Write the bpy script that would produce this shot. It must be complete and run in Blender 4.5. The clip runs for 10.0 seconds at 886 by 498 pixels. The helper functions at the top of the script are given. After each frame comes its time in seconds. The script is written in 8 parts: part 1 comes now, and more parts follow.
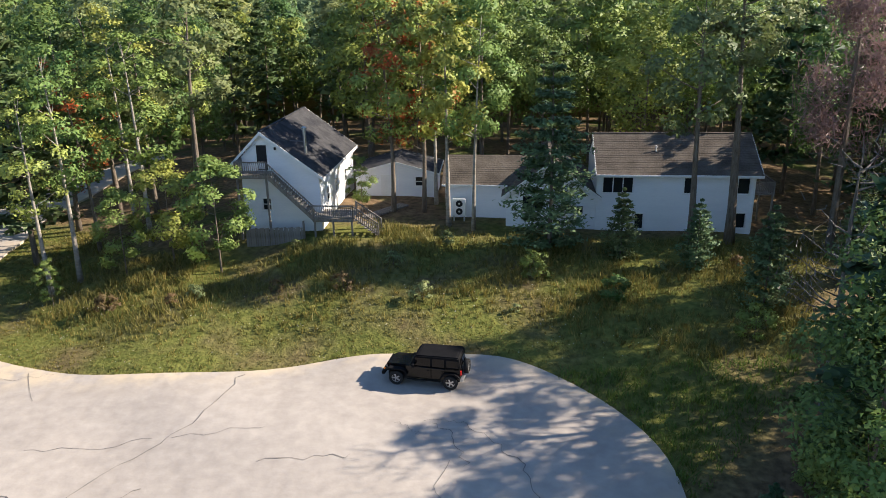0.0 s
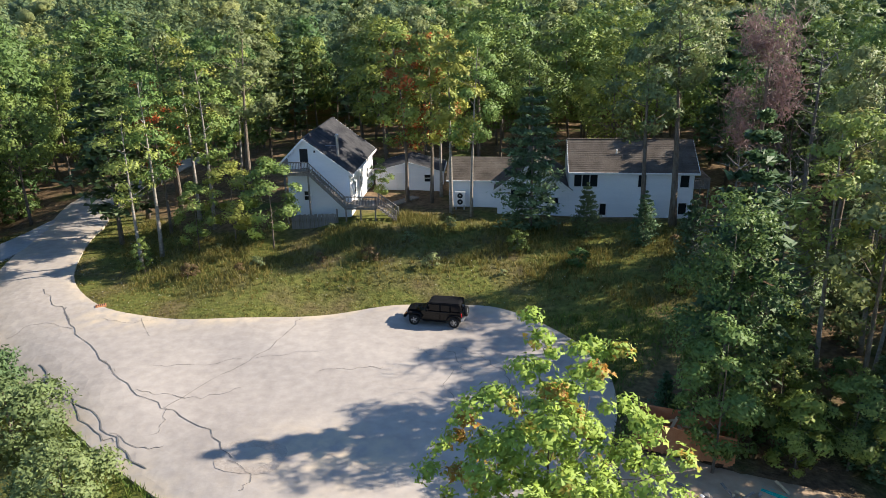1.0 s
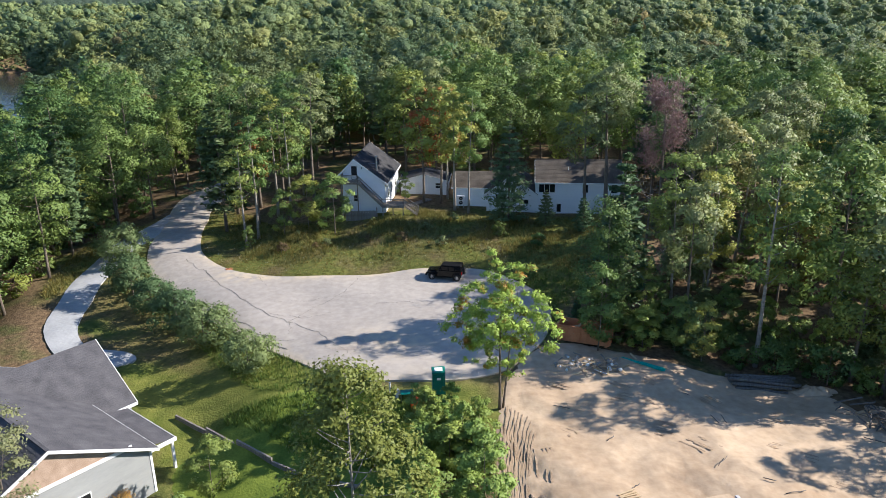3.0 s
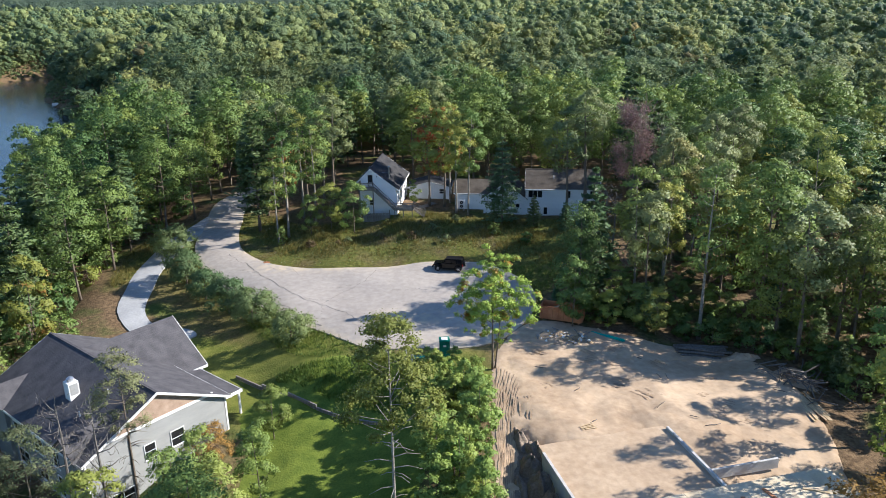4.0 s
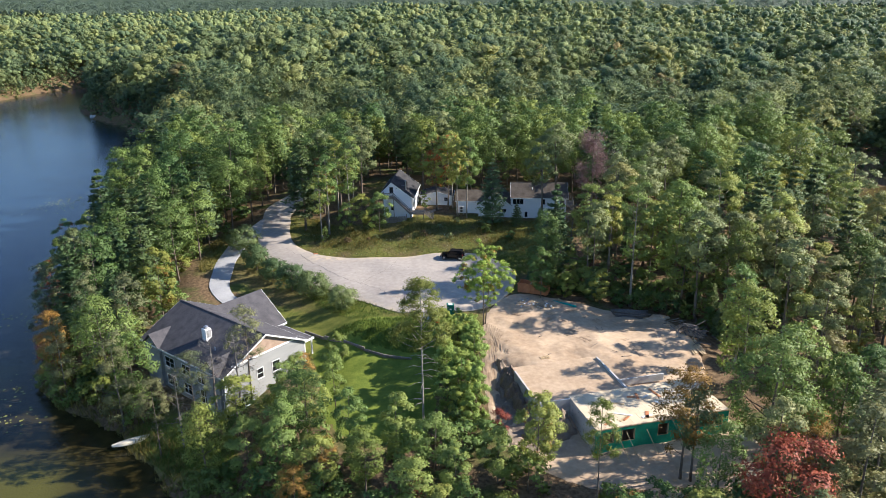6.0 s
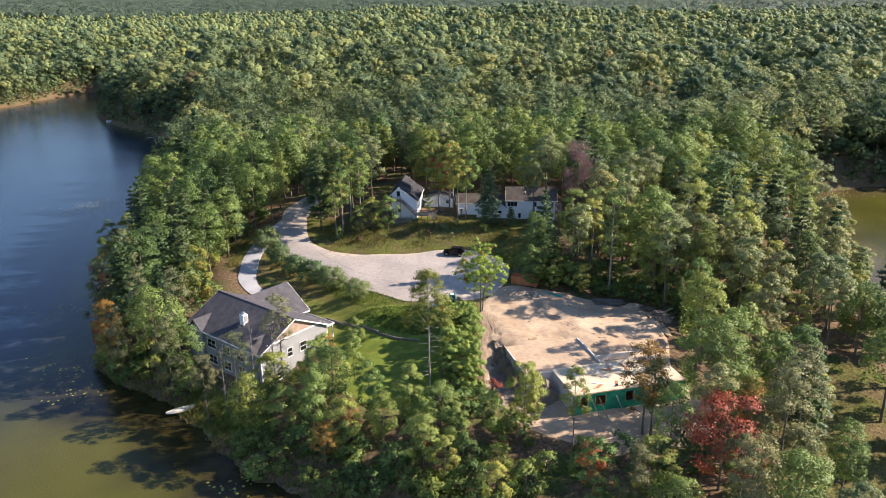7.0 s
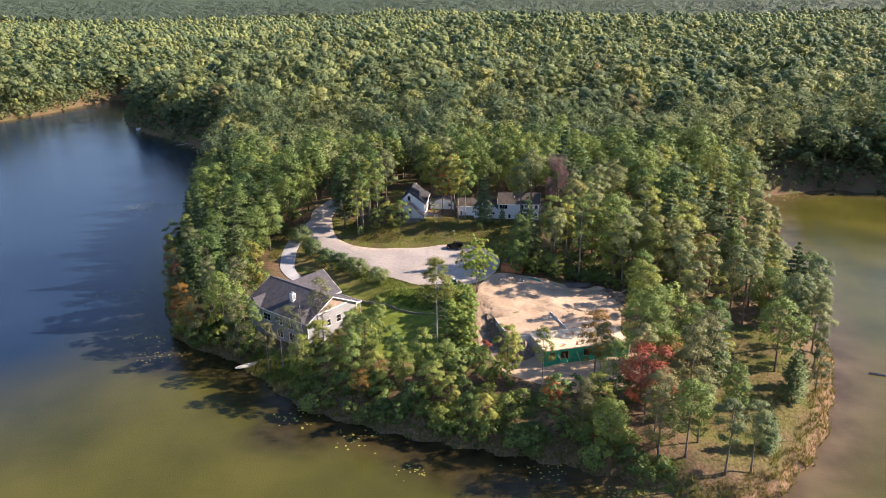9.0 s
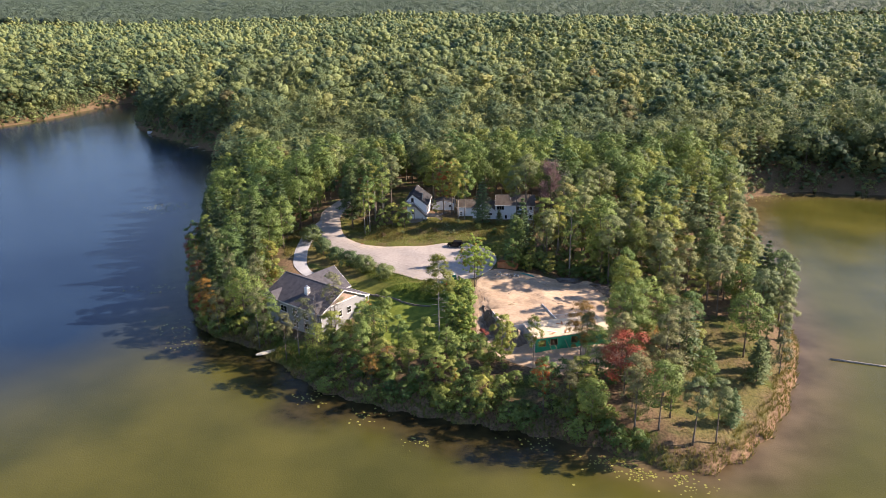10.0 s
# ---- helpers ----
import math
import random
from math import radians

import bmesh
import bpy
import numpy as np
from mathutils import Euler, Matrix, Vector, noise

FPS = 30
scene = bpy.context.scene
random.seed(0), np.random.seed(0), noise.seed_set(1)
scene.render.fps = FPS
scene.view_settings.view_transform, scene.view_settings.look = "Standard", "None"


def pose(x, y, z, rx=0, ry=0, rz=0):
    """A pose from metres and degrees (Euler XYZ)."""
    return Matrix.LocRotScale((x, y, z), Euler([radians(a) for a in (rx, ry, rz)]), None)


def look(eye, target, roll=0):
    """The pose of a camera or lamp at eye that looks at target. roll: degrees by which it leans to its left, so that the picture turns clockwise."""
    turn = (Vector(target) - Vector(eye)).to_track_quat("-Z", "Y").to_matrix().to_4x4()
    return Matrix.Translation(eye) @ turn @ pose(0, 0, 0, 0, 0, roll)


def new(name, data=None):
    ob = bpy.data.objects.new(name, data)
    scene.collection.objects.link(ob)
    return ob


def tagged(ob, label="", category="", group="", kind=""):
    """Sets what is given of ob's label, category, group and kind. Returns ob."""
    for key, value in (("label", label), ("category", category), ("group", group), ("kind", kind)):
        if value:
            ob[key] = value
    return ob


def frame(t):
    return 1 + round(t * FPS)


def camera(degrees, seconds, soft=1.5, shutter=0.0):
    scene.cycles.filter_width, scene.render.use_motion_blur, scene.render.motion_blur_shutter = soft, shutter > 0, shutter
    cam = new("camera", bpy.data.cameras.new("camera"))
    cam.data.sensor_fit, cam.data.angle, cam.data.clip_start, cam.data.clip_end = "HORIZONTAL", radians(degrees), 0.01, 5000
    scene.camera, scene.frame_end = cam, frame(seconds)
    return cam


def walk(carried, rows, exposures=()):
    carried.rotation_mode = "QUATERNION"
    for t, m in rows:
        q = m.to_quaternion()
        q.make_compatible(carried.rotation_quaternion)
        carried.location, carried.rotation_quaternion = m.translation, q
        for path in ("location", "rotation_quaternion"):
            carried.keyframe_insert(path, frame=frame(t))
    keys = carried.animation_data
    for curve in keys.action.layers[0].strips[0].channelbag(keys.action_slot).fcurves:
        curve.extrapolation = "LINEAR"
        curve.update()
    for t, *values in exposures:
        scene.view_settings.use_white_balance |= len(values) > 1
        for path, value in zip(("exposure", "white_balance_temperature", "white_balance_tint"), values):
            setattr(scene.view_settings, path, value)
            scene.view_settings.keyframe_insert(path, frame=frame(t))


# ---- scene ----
PATH = [
    (0.0, 0.0, 0.0, 29.088, 0.0, -19.034, 0.925),
    (0.5, -0.166, -6.934, 30.558, 0.027, -18.998, 0.914),
    (1.0, -0.447, -14.378, 32.163, -0.019, -18.944, 0.881),
    (1.5, -0.645, -21.678, 33.837, 0.009, -18.95, 0.842),
    (2.0, -0.806, -29.478, 35.949, 0.028, -18.919, 0.79),
    (2.5, -1.01, -37.602, 38.339, 0.034, -18.911, 0.762),
    (4.0, -1.836, -62.125, 45.783, -0.011, -18.857, 0.728),
    (4.5, -2.216, -70.828, 48.413, -0.054, -18.82, 0.682),
    (5.0, -2.518, -79.407, 51.08, -0.083, -18.826, 0.701),
    (5.5, -2.812, -88.134, 53.834, -0.12, -18.856, 0.722),
    (7.0, -3.692, -113.541, 61.888, -0.177, -18.923, 0.816),
    (7.5, -3.959, -122.141, 64.604, -0.176, -18.955, 0.832),
    (8.0, -4.197, -130.562, 67.223, -0.166, -18.97, 0.838),
    (8.5, -4.391, -139.258, 69.964, -0.16, -19.009, 0.837),
    (9.0, -4.518, -147.722, 72.538, -0.133, -19.022, 0.844),
    (9.5, -4.651, -155.692, 75.022, -0.122, -19.036, 0.849),
    (10.0, -4.743, -162.483, 77.116, -0.098, -19.031, 0.855),
]


def drone(x, y, z, yaw, pitch, roll):
    return pose(x, y, z, 0, 0, yaw) @ pose(0, 0, 0, pitch, 0, 0) @ pose(0, 0, 0, 0, roll, 0) @ pose(0, 0, 0, 90, 0, 0)


cam = camera(61.6, 10.0, soft=0.45)
walk(cam, [(t, drone(*row)) for t, *row in PATH], [(0.0, 1.17, 6550, 12), (1.0, 1.1, 6350, 11), (2.5, 0.96, 6000, 11), (5.0, 0.97, 5800, 10), (7.0, 1.14, 6550, 18), (10.0, 1.18, 6850, 24)])

# ---- light: low late-afternoon sun from the east side, clear sky ----
SUN_ELEV, SUN_AZ = 30.0, 8.0
world = bpy.data.worlds.new("sky")
scene.world = world
world.use_nodes = True
wn = world.node_tree.nodes
sky = wn.new("ShaderNodeTexSky")
sky.sky_type = "NISHITA"
sky.sun_disc = False
sky.sun_elevation = radians(SUN_ELEV)
sky.dust_density, sky.ozone_density = 0.05, 4.0
sky.sun_rotation = radians(90.0 - SUN_AZ)
world.node_tree.links.new(sky.outputs[0], wn["Background"].inputs[0])
wn["Background"].inputs[1].default_value = 0.094
sun_data = bpy.data.lights.new("sun", "SUN")
sun_data.energy, sun_data.angle, sun_data.color = 5.0, radians(0.55), (1.0, 0.90, 0.75)
sun = new("sun", sun_data)
sx = math.cos(radians(SUN_ELEV)) * math.cos(radians(SUN_AZ))
sy = math.cos(radians(SUN_ELEV)) * math.sin(radians(SUN_AZ))
sun.matrix_world = look((200 * sx, 200 * sy, 200 * math.sin(radians(SUN_ELEV))), (0, 0, 0))

# ---- materials ----
def material(name, c1, c2, scale=4.0, rough=0.8, metal=0.0, bump=0.0, bump_scale=None, stretch=(1, 1, 1), fine=0.35,
             spec=0.3, vary=0.0, island=0.0, leaf=0.0):
    """A procedural surface: two colours mixed by a coarse and a fine noise, with relief; vary: object to object, island: piece to piece."""
    m = bpy.data.materials.new(name)
    m.use_nodes = True
    nt = m.node_tree
    n, l = nt.nodes, nt.links
    b = n["Principled BSDF"]
    tc = n.new("ShaderNodeTexCoord")
    mp = n.new("ShaderNodeMapping")
    mp.inputs["Scale"].default_value = stretch
    l.new(tc.outputs["Object"], mp.inputs[0])
    n1 = n.new("ShaderNodeTexNoise")
    n1.inputs["Scale"].default_value = scale
    n1.inputs["Detail"].default_value = 5
    n2 = n.new("ShaderNodeTexNoise")
    n2.inputs["Scale"].default_value = scale * 9
    n2.inputs["Detail"].default_value = 3
    l.new(mp.outputs[0], n1.inputs[0])
    l.new(mp.outputs[0], n2.inputs[0])
    mx = n.new("ShaderNodeMix")
    mx.inputs[0].default_value = fine
    l.new(n1.outputs["Fac"], mx.inputs[2])
    l.new(n2.outputs["Fac"], mx.inputs[3])
    ramp = n.new("ShaderNodeMapRange")
    ramp.inputs[1].default_value, ramp.inputs[2].default_value = 0.32, 0.68
    l.new(mx.outputs[0], ramp.inputs[0])
    fac = ramp.outputs[0]
    if vary or island:
        add = n.new("ShaderNodeMath")
        add.operation = "ADD"
        l.new(fac, add.inputs[0])
        src = n.new("ShaderNodeObjectInfo").outputs["Random"] if vary else n.new("ShaderNodeNewGeometry").outputs["Random Per Island"]
        off = n.new("ShaderNodeMath")
        off.operation = "MULTIPLY_ADD"
        off.inputs[1].default_value, off.inputs[2].default_value = 2 * (vary or island), -(vary or island)
        l.new(src, off.inputs[0])
        l.new(off.outputs[0], add.inputs[1])
        add.use_clamp = True
        fac = add.outputs[0]
    col = n.new("ShaderNodeMix")
    col.data_type = "RGBA"
    col.inputs[6].default_value, col.inputs[7].default_value = (*c1, 1), (*c2, 1)
    l.new(fac, col.inputs[0])
    l.new(col.outputs[2], b.inputs["Base Color"])
    b.inputs["Roughness"].default_value = rough
    b.inputs["Metallic"].default_value = metal
    b.inputs["Specular IOR Level"].default_value = spec
    if bump:
        bp = n.new("ShaderNodeBump")
        bp.inputs["Strength"].default_value = bump
        bp.inputs["Distance"].default_value = 0.05
        l.new(n2.outputs["Fac"], bp.inputs["Height"])
        l.new(bp.outputs[0], b.inputs["Normal"])
    if leaf:
        tr = n.new("ShaderNodeBsdfTranslucent")
        ms = n.new("ShaderNodeMixShader")
        ms.inputs[0].default_value = leaf
        l.new(col.outputs[2], tr.inputs[0])
        l.new(b.outputs[0], ms.inputs[1])
        l.new(tr.outputs[0], ms.inputs[2])
        l.new(ms.outputs[0], n["Material Output"].inputs[0])
    return m


def foliage(name, dark, light, other=None, share=0.0, relief=0.0, speckle=0.17, tone=(1.12, 1.20, 1.55), lit=(1.30, 1.26, 1.40)):
    """Leaves: hue by tree and by leaf cluster, some light passing through; relief: noise bumps with hollows painted
    darker.
    """
    m = bpy.data.materials.new(name)
    m.use_nodes = True
    nt = m.node_tree
    n, l = nt.nodes, nt.links
    b = n["Principled BSDF"]
    oi = n.new("ShaderNodeObjectInfo")
    ge = n.new("ShaderNodeNewGeometry")
    at = n.new("ShaderNodeAttribute")
    at.attribute_name = "tint"
    tree = n.new("ShaderNodeMath")
    tree.operation = "ADD"
    l.new(oi.outputs["Random"], tree.inputs[0])
    l.new(at.outputs["Fac"], tree.inputs[1])
    fr = n.new("ShaderNodeMath")
    fr.operation = "FRACT"
    l.new(tree.outputs[0], fr.inputs[0])
    mix = n.new("ShaderNodeMath")
    mix.operation = "MULTIPLY_ADD"
    mix.inputs[1].default_value = 1.0 - speckle
    half = n.new("ShaderNodeMath")
    half.operation = "MULTIPLY"
    half.inputs[1].default_value = speckle
    l.new(ge.outputs["Random Per Island"], half.inputs[0])
    l.new(fr.outputs[0], mix.inputs[0])
    l.new(half.outputs[0], mix.inputs[2])
    col = n.new("ShaderNodeMix")
    col.data_type = "RGBA"
    dark, light = tuple(a * k for a, k in zip(dark, tone)), tuple(a * k for a, k in zip(light, lit))
    col.inputs[6].default_value, col.inputs[7].default_value = (*dark, 1), (*light, 1)
    l.new(mix.outputs[0], col.inputs[0])
    # some trees lean to olive and yellow-brown
    own = n.new("ShaderNodeMath")
    own.operation = "MULTIPLY"
    own.inputs[1].default_value = 7.31
    l.new(tree.outputs[0], own.inputs[0])
    fr2 = n.new("ShaderNodeMath")
    fr2.operation = "FRACT"
    l.new(own.outputs[0], fr2.inputs[0])
    rng_ = n.new("ShaderNodeMapRange")
    rng_.inputs[1].default_value, rng_.inputs[2].default_value = 0.55, 1.0
    l.new(fr2.outputs[0], rng_.inputs[0])
    tan = n.new("ShaderNodeMix")
    tan.data_type, tan.blend_type = "RGBA", "MULTIPLY"
    tan.inputs[7].default_value = (1.18, 1.0, 0.86, 1)
    l.new(col.outputs[2], tan.inputs[6])
    l.new(rng_.outputs[0], tan.inputs[0])
    out = tan.outputs[2]
    if other:
        tc = n.new("ShaderNodeTexCoord")
        nz = n.new("ShaderNodeTexNoise")
        nz.inputs["Scale"].default_value = 0.45
        l.new(tc.outputs["Object"], nz.inputs[0])
        mr = n.new("ShaderNodeMapRange")
        mr.inputs[1].default_value, mr.inputs[2].default_value = 0.72 - share, 0.80 - share
        sm = n.new("ShaderNodeMath")
        sm.operation = "MULTIPLY_ADD"
        sm.inputs[1].default_value, sm.inputs[2].default_value = 0.12, 0.0
        l.new(ge.outputs["Random Per Island"], sm.inputs[0])
        ad = n.new("ShaderNodeMath")
        l.new(nz.outputs["Fac"], ad.inputs[0])
        l.new(sm.outputs[0], ad.inputs[1])
        l.new(ad.outputs[0], mr.inputs[0])
        c2 = n.new("ShaderNodeMix")
        c2.data_type = "RGBA"
        c2.inputs[7].default_value = (*other, 1)
        l.new(out, c2.inputs[6])
        l.new(mr.outputs[0], c2.inputs[0])
        out = c2.outputs[2]
    l.new(out, b.inputs["Base Color"])
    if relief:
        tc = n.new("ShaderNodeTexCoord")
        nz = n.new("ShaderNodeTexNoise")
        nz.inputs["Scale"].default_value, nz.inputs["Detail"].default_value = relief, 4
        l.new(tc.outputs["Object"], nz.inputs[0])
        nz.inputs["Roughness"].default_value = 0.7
        # shade of the gaps between leaves, put into the colour where the noise is low
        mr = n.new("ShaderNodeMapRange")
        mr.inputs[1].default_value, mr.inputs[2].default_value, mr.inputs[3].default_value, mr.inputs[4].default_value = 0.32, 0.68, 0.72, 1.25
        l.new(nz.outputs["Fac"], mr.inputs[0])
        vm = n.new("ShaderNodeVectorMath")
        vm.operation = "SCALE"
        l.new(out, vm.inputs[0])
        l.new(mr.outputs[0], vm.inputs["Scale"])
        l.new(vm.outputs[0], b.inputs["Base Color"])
        bp = n.new("ShaderNodeBump")
        bp.inputs["Strength"].default_value, bp.inputs["Distance"].default_value = 1.0, 1.2 / relief
        l.new(nz.outputs["Fac"], bp.inputs["Height"])
        l.new(bp.outputs[0], b.inputs["Normal"])
    b.inputs["Roughness"].default_value = 0.55
    b.inputs["Specular IOR Level"].default_value = 0.25
    tr = n.new("ShaderNodeBsdfTranslucent")
    ms = n.new("ShaderNodeMixShader")
    ms.inputs[0].default_value = 0.30
    l.new(out, tr.inputs[0])
    l.new(b.outputs[0], ms.inputs[1])
    l.new(tr.outputs[0], ms.inputs[2])
    l.new(ms.outputs[0], n["Material Output"].inputs[0])
    return m


LEAF_GREEN = foliage("broadleaf_green", (0.066, 0.122, 0.030), (0.188, 0.250, 0.055))
LEAF_LIGHT = foliage("broadleaf_light", (0.125, 0.195, 0.042), (0.300, 0.340, 0.078))
LEAF_TURN = foliage("broadleaf_turning", (0.104, 0.186, 0.045), (0.242, 0.304, 0.069), (0.42, 0.10, 0.03), 0.14)
LEAF_YELLOW = foliage("broadleaf_yellow", (0.130, 0.190, 0.040), (0.255, 0.295, 0.062), (0.27, 0.15, 0.04), 0.06, tone=(1.21, 1.13, 1.28), lit=(1.21, 1.13, 1.28))
LEAF_RED = foliage("broadleaf_red", (0.165, 0.048, 0.034), (0.32, 0.115, 0.062), tone=(1.21, 1.13, 1.28), lit=(1.21, 1.13, 1.28))
LEAF_DRY = foliage("dry_leaves", (0.11, 0.085, 0.035), (0.22, 0.14, 0.06), tone=(1.21, 1.13, 1.28), lit=(1.21, 1.13, 1.28))
LEAF_ORANGE = foliage("broadleaf_orange", (0.21, 0.135, 0.030), (0.37, 0.235, 0.055), tone=(1.21, 1.13, 1.28), lit=(1.21, 1.13, 1.28))
LEAF_OLIVE = foliage("broadleaf_olive", (0.098, 0.140, 0.050), (0.215, 0.245, 0.090))
LEAF_APPLE = foliage("fruit_leaves", (0.085, 0.135, 0.044), (0.190, 0.235, 0.078))
NEEDLE = foliage("needles_pine", (0.050, 0.100, 0.034), (0.140, 0.190, 0.066))
NEEDLE_SOFT = foliage("needles_soft", (0.068, 0.130, 0.046), (0.165, 0.225, 0.085))
LEAF_BRIGHT = foliage("sapling_leaves", (0.125, 0.205, 0.036), (0.25, 0.325, 0.070))
LEAF_MAPLE = foliage("maple_leaves", (0.135, 0.25, 0.040), (0.275, 0.375, 0.066), (0.42, 0.22, 0.045), 0.06)
NEEDLE_OLIVE = foliage("needles_dry", (0.090, 0.112, 0.046), (0.205, 0.215, 0.086))
NEEDLE_TUFT = foliage("needles_tufted", (0.062, 0.112, 0.030), (0.190, 0.235, 0.058), tone=(1.18, 1.2, 1.25), lit=(1.3, 1.25, 1.25))
NEEDLE_BLUE = foliage("needles_spruce", (0.075, 0.155, 0.066), (0.170, 0.260, 0.115))
TWIGS_RED = foliage("bare_twigs", (0.17, 0.115, 0.095), (0.31, 0.215, 0.175), tone=(1.21, 1.13, 1.28), lit=(1.21, 1.13, 1.28))
GRASS = foliage("grass_blades", (0.085, 0.098, 0.020), (0.235, 0.215, 0.060), tone=(1.21, 1.13, 1.28), lit=(1.21, 1.13, 1.28))
GRASS_GREEN = foliage("grass_blades_green", (0.06, 0.12, 0.02), (0.14, 0.20, 0.035), tone=(1.21, 1.13, 1.28), lit=(1.21, 1.13, 1.28))
BARK = material("bark", (0.10, 0.075, 0.055), (0.24, 0.20, 0.16), 3, 0.9, bump=0.8, stretch=(3, 3, 0.6))
BARK_PALE = material("bark_pale", (0.17, 0.145, 0.12), (0.40, 0.365, 0.315), 2, 0.85, bump=0.5, stretch=(1, 1, 2.5))
BARK_DEAD = material("bark_dead", (0.085, 0.075, 0.068), (0.22, 0.20, 0.18), 2, 0.9, bump=0.6, stretch=(3, 3, 0.5))

ASPHALT = material("asphalt_old", (0.32, 0.282, 0.25), (0.465, 0.413, 0.362), 0.16, 0.92, bump=0.5, fine=0.48)
# sandy dust swept over the asphalt
an, al = ASPHALT.node_tree.nodes, ASPHALT.node_tree.links
dust = an.new("ShaderNodeAttribute")
dust.attribute_name = "dust"
dust_noise = an.new("ShaderNodeTexNoise")
dust_noise.inputs["Scale"].default_value, dust_noise.inputs["Detail"].default_value = 0.9, 6
al.new(an["Texture Coordinate"].outputs["Object"], dust_noise.inputs[0])
dust_edge = an.new("ShaderNodeMapRange")
dust_edge.inputs[1].default_value, dust_edge.inputs[2].default_value, dust_edge.inputs[4].default_value = 0.35, 0.65, 1.7
al.new(dust_noise.outputs["Fac"], dust_edge.inputs[0])
dust_fac = an.new("ShaderNodeMath")
dust_fac.operation, dust_fac.use_clamp = "MULTIPLY", True
al.new(dust.outputs["Fac"], dust_fac.inputs[0])
al.new(dust_edge.outputs[0], dust_fac.inputs[1])
dust_mix = an.new("ShaderNodeMix")
dust_mix.data_type = "RGBA"
dust_mix.inputs[7].default_value = (0.54, 0.445, 0.325, 1)
al.new(an["Principled BSDF"].inputs["Base Color"].links[0].from_socket, dust_mix.inputs[6])
al.new(dust_fac.outputs[0], dust_mix.inputs[0])
al.new(dust_mix.outputs[2], an["Principled BSDF"].inputs["Base Color"])
TAR = material("tar_seam", (0.09, 0.085, 0.082), (0.20, 0.19, 0.18), 3, 0.8)
GRAVEL_DRIVE = material("concrete_drive", (0.30, 0.305, 0.315), (0.44, 0.44, 0.445), 0.4, 0.9, bump=0.3)
SAND = material("sand", (0.37, 0.260, 0.168), (0.60, 0.455, 0.315), 0.16, 0.95, bump=0.9, fine=0.4)
SAND_DARK = material("sand_turned", (0.29, 0.205, 0.135), (0.46, 0.34, 0.235), 0.6, 0.95, bump=1.0)
SPOIL = material("turned_subsoil", (0.16, 0.122, 0.092), (0.31, 0.245, 0.188), 0.7, 0.95, bump=1.0, fine=0.5)
CONCRETE = material("concrete", (0.42, 0.41, 0.39), (0.60, 0.58, 0.55), 1.2, 0.85, bump=0.2)
SIDING_WHITE = material("white_siding", (0.76, 0.77, 0.79), (0.86, 0.86, 0.87), 0.6, 0.6, bump=0.1, stretch=(0.6, 0.6, 3))
TRIM_WHITE = material("white_trim", (0.72, 0.72, 0.71), (0.82, 0.82, 0.81), 1.0, 0.5)
SHINGLE_DARK = material("shingles_dark", (0.028, 0.029, 0.034), (0.085, 0.083, 0.085), 1.2, 0.95, bump=0.8, spec=0.1)
SHINGLE_BROWN = material("shingles_brown", (0.07, 0.058, 0.05), (0.15, 0.13, 0.11), 0.8, 0.95, bump=0.8, spec=0.1)
SHINGLE_GREY = material("shingles_grey", (0.068, 0.065, 0.072), (0.125, 0.12, 0.126), 1.0, 0.95, bump=0.8, spec=0.1)
SIDING_GREY = material("grey_siding", (0.27, 0.275, 0.275), (0.345, 0.35, 0.345), 0.5, 0.65, bump=0.1, stretch=(0.6, 0.6, 3))
SHAKE_TAN = material("tan_shakes", (0.30, 0.21, 0.15), (0.46, 0.34, 0.26), 1.6, 0.85, bump=0.5)
WOOD_GREY = material("weathered_wood", (0.13, 0.115, 0.10), (0.30, 0.27, 0.24), 2, 0.9, bump=0.5, stretch=(4, 4, 0.7), vary=0.2)
WOOD_RAW = material("raw_lumber", (0.42, 0.30, 0.17), (0.62, 0.48, 0.30), 2, 0.8, bump=0.3, vary=0.2)
PLYWOOD = material("subfloor_panels", (0.60, 0.48, 0.32), (0.76, 0.64, 0.46), 0.5, 0.8, bump=0.1, vary=0.15)
MEMBRANE = material("green_membrane", (0.0, 0.19, 0.11), (0.02, 0.33, 0.20), 0.8, 0.5, bump=0.2)
TEAL = material("teal_plastic", (0.0, 0.11, 0.085), (0.01, 0.19, 0.15), 1.5, 0.4)
PIPE_TEAL = material("teal_pipe", (0.0, 0.26, 0.21), (0.02, 0.42, 0.34), 1.5, 0.4)
ORANGE = material("orange_plastic", (0.62, 0.07, 0.012), (0.80, 0.13, 0.02), 1.5, 0.5)
RUST = material("rusty_orange_steel", (0.40, 0.15, 0.065), (0.58, 0.26, 0.125), 1.5, 0.75, bump=0.3)
STEEL = material("galvanised_steel", (0.42, 0.43, 0.44), (0.62, 0.63, 0.64), 3, 0.38, metal=0.9)
CAR_BLACK = material("car_black", (0.004, 0.004, 0.004), (0.007, 0.007, 0.007), 0.6, 0.25, spec=0.3)
SOFT_TOP = material("soft_top", (0.006, 0.006, 0.007), (0.012, 0.012, 0.013), 3, 0.85, spec=0.1)
RUBBER = material("rubber", (0.012, 0.012, 0.012), (0.03, 0.03, 0.03), 6, 0.9)
ALLOY = material("alloy", (0.45, 0.45, 0.46), (0.6, 0.6, 0.61), 4, 0.35, metal=0.8)
LAMP_RED = material("red_lens", (0.35, 0.01, 0.01), (0.45, 0.02, 0.015), 4, 0.25)
LAMP_AMBER = material("amber_lens", (0.55, 0.16, 0.01), (0.65, 0.22, 0.02), 4, 0.25)
LAMP_CLEAR = material("clear_lens", (0.55, 0.55, 0.55), (0.7, 0.7, 0.7), 4, 0.15)
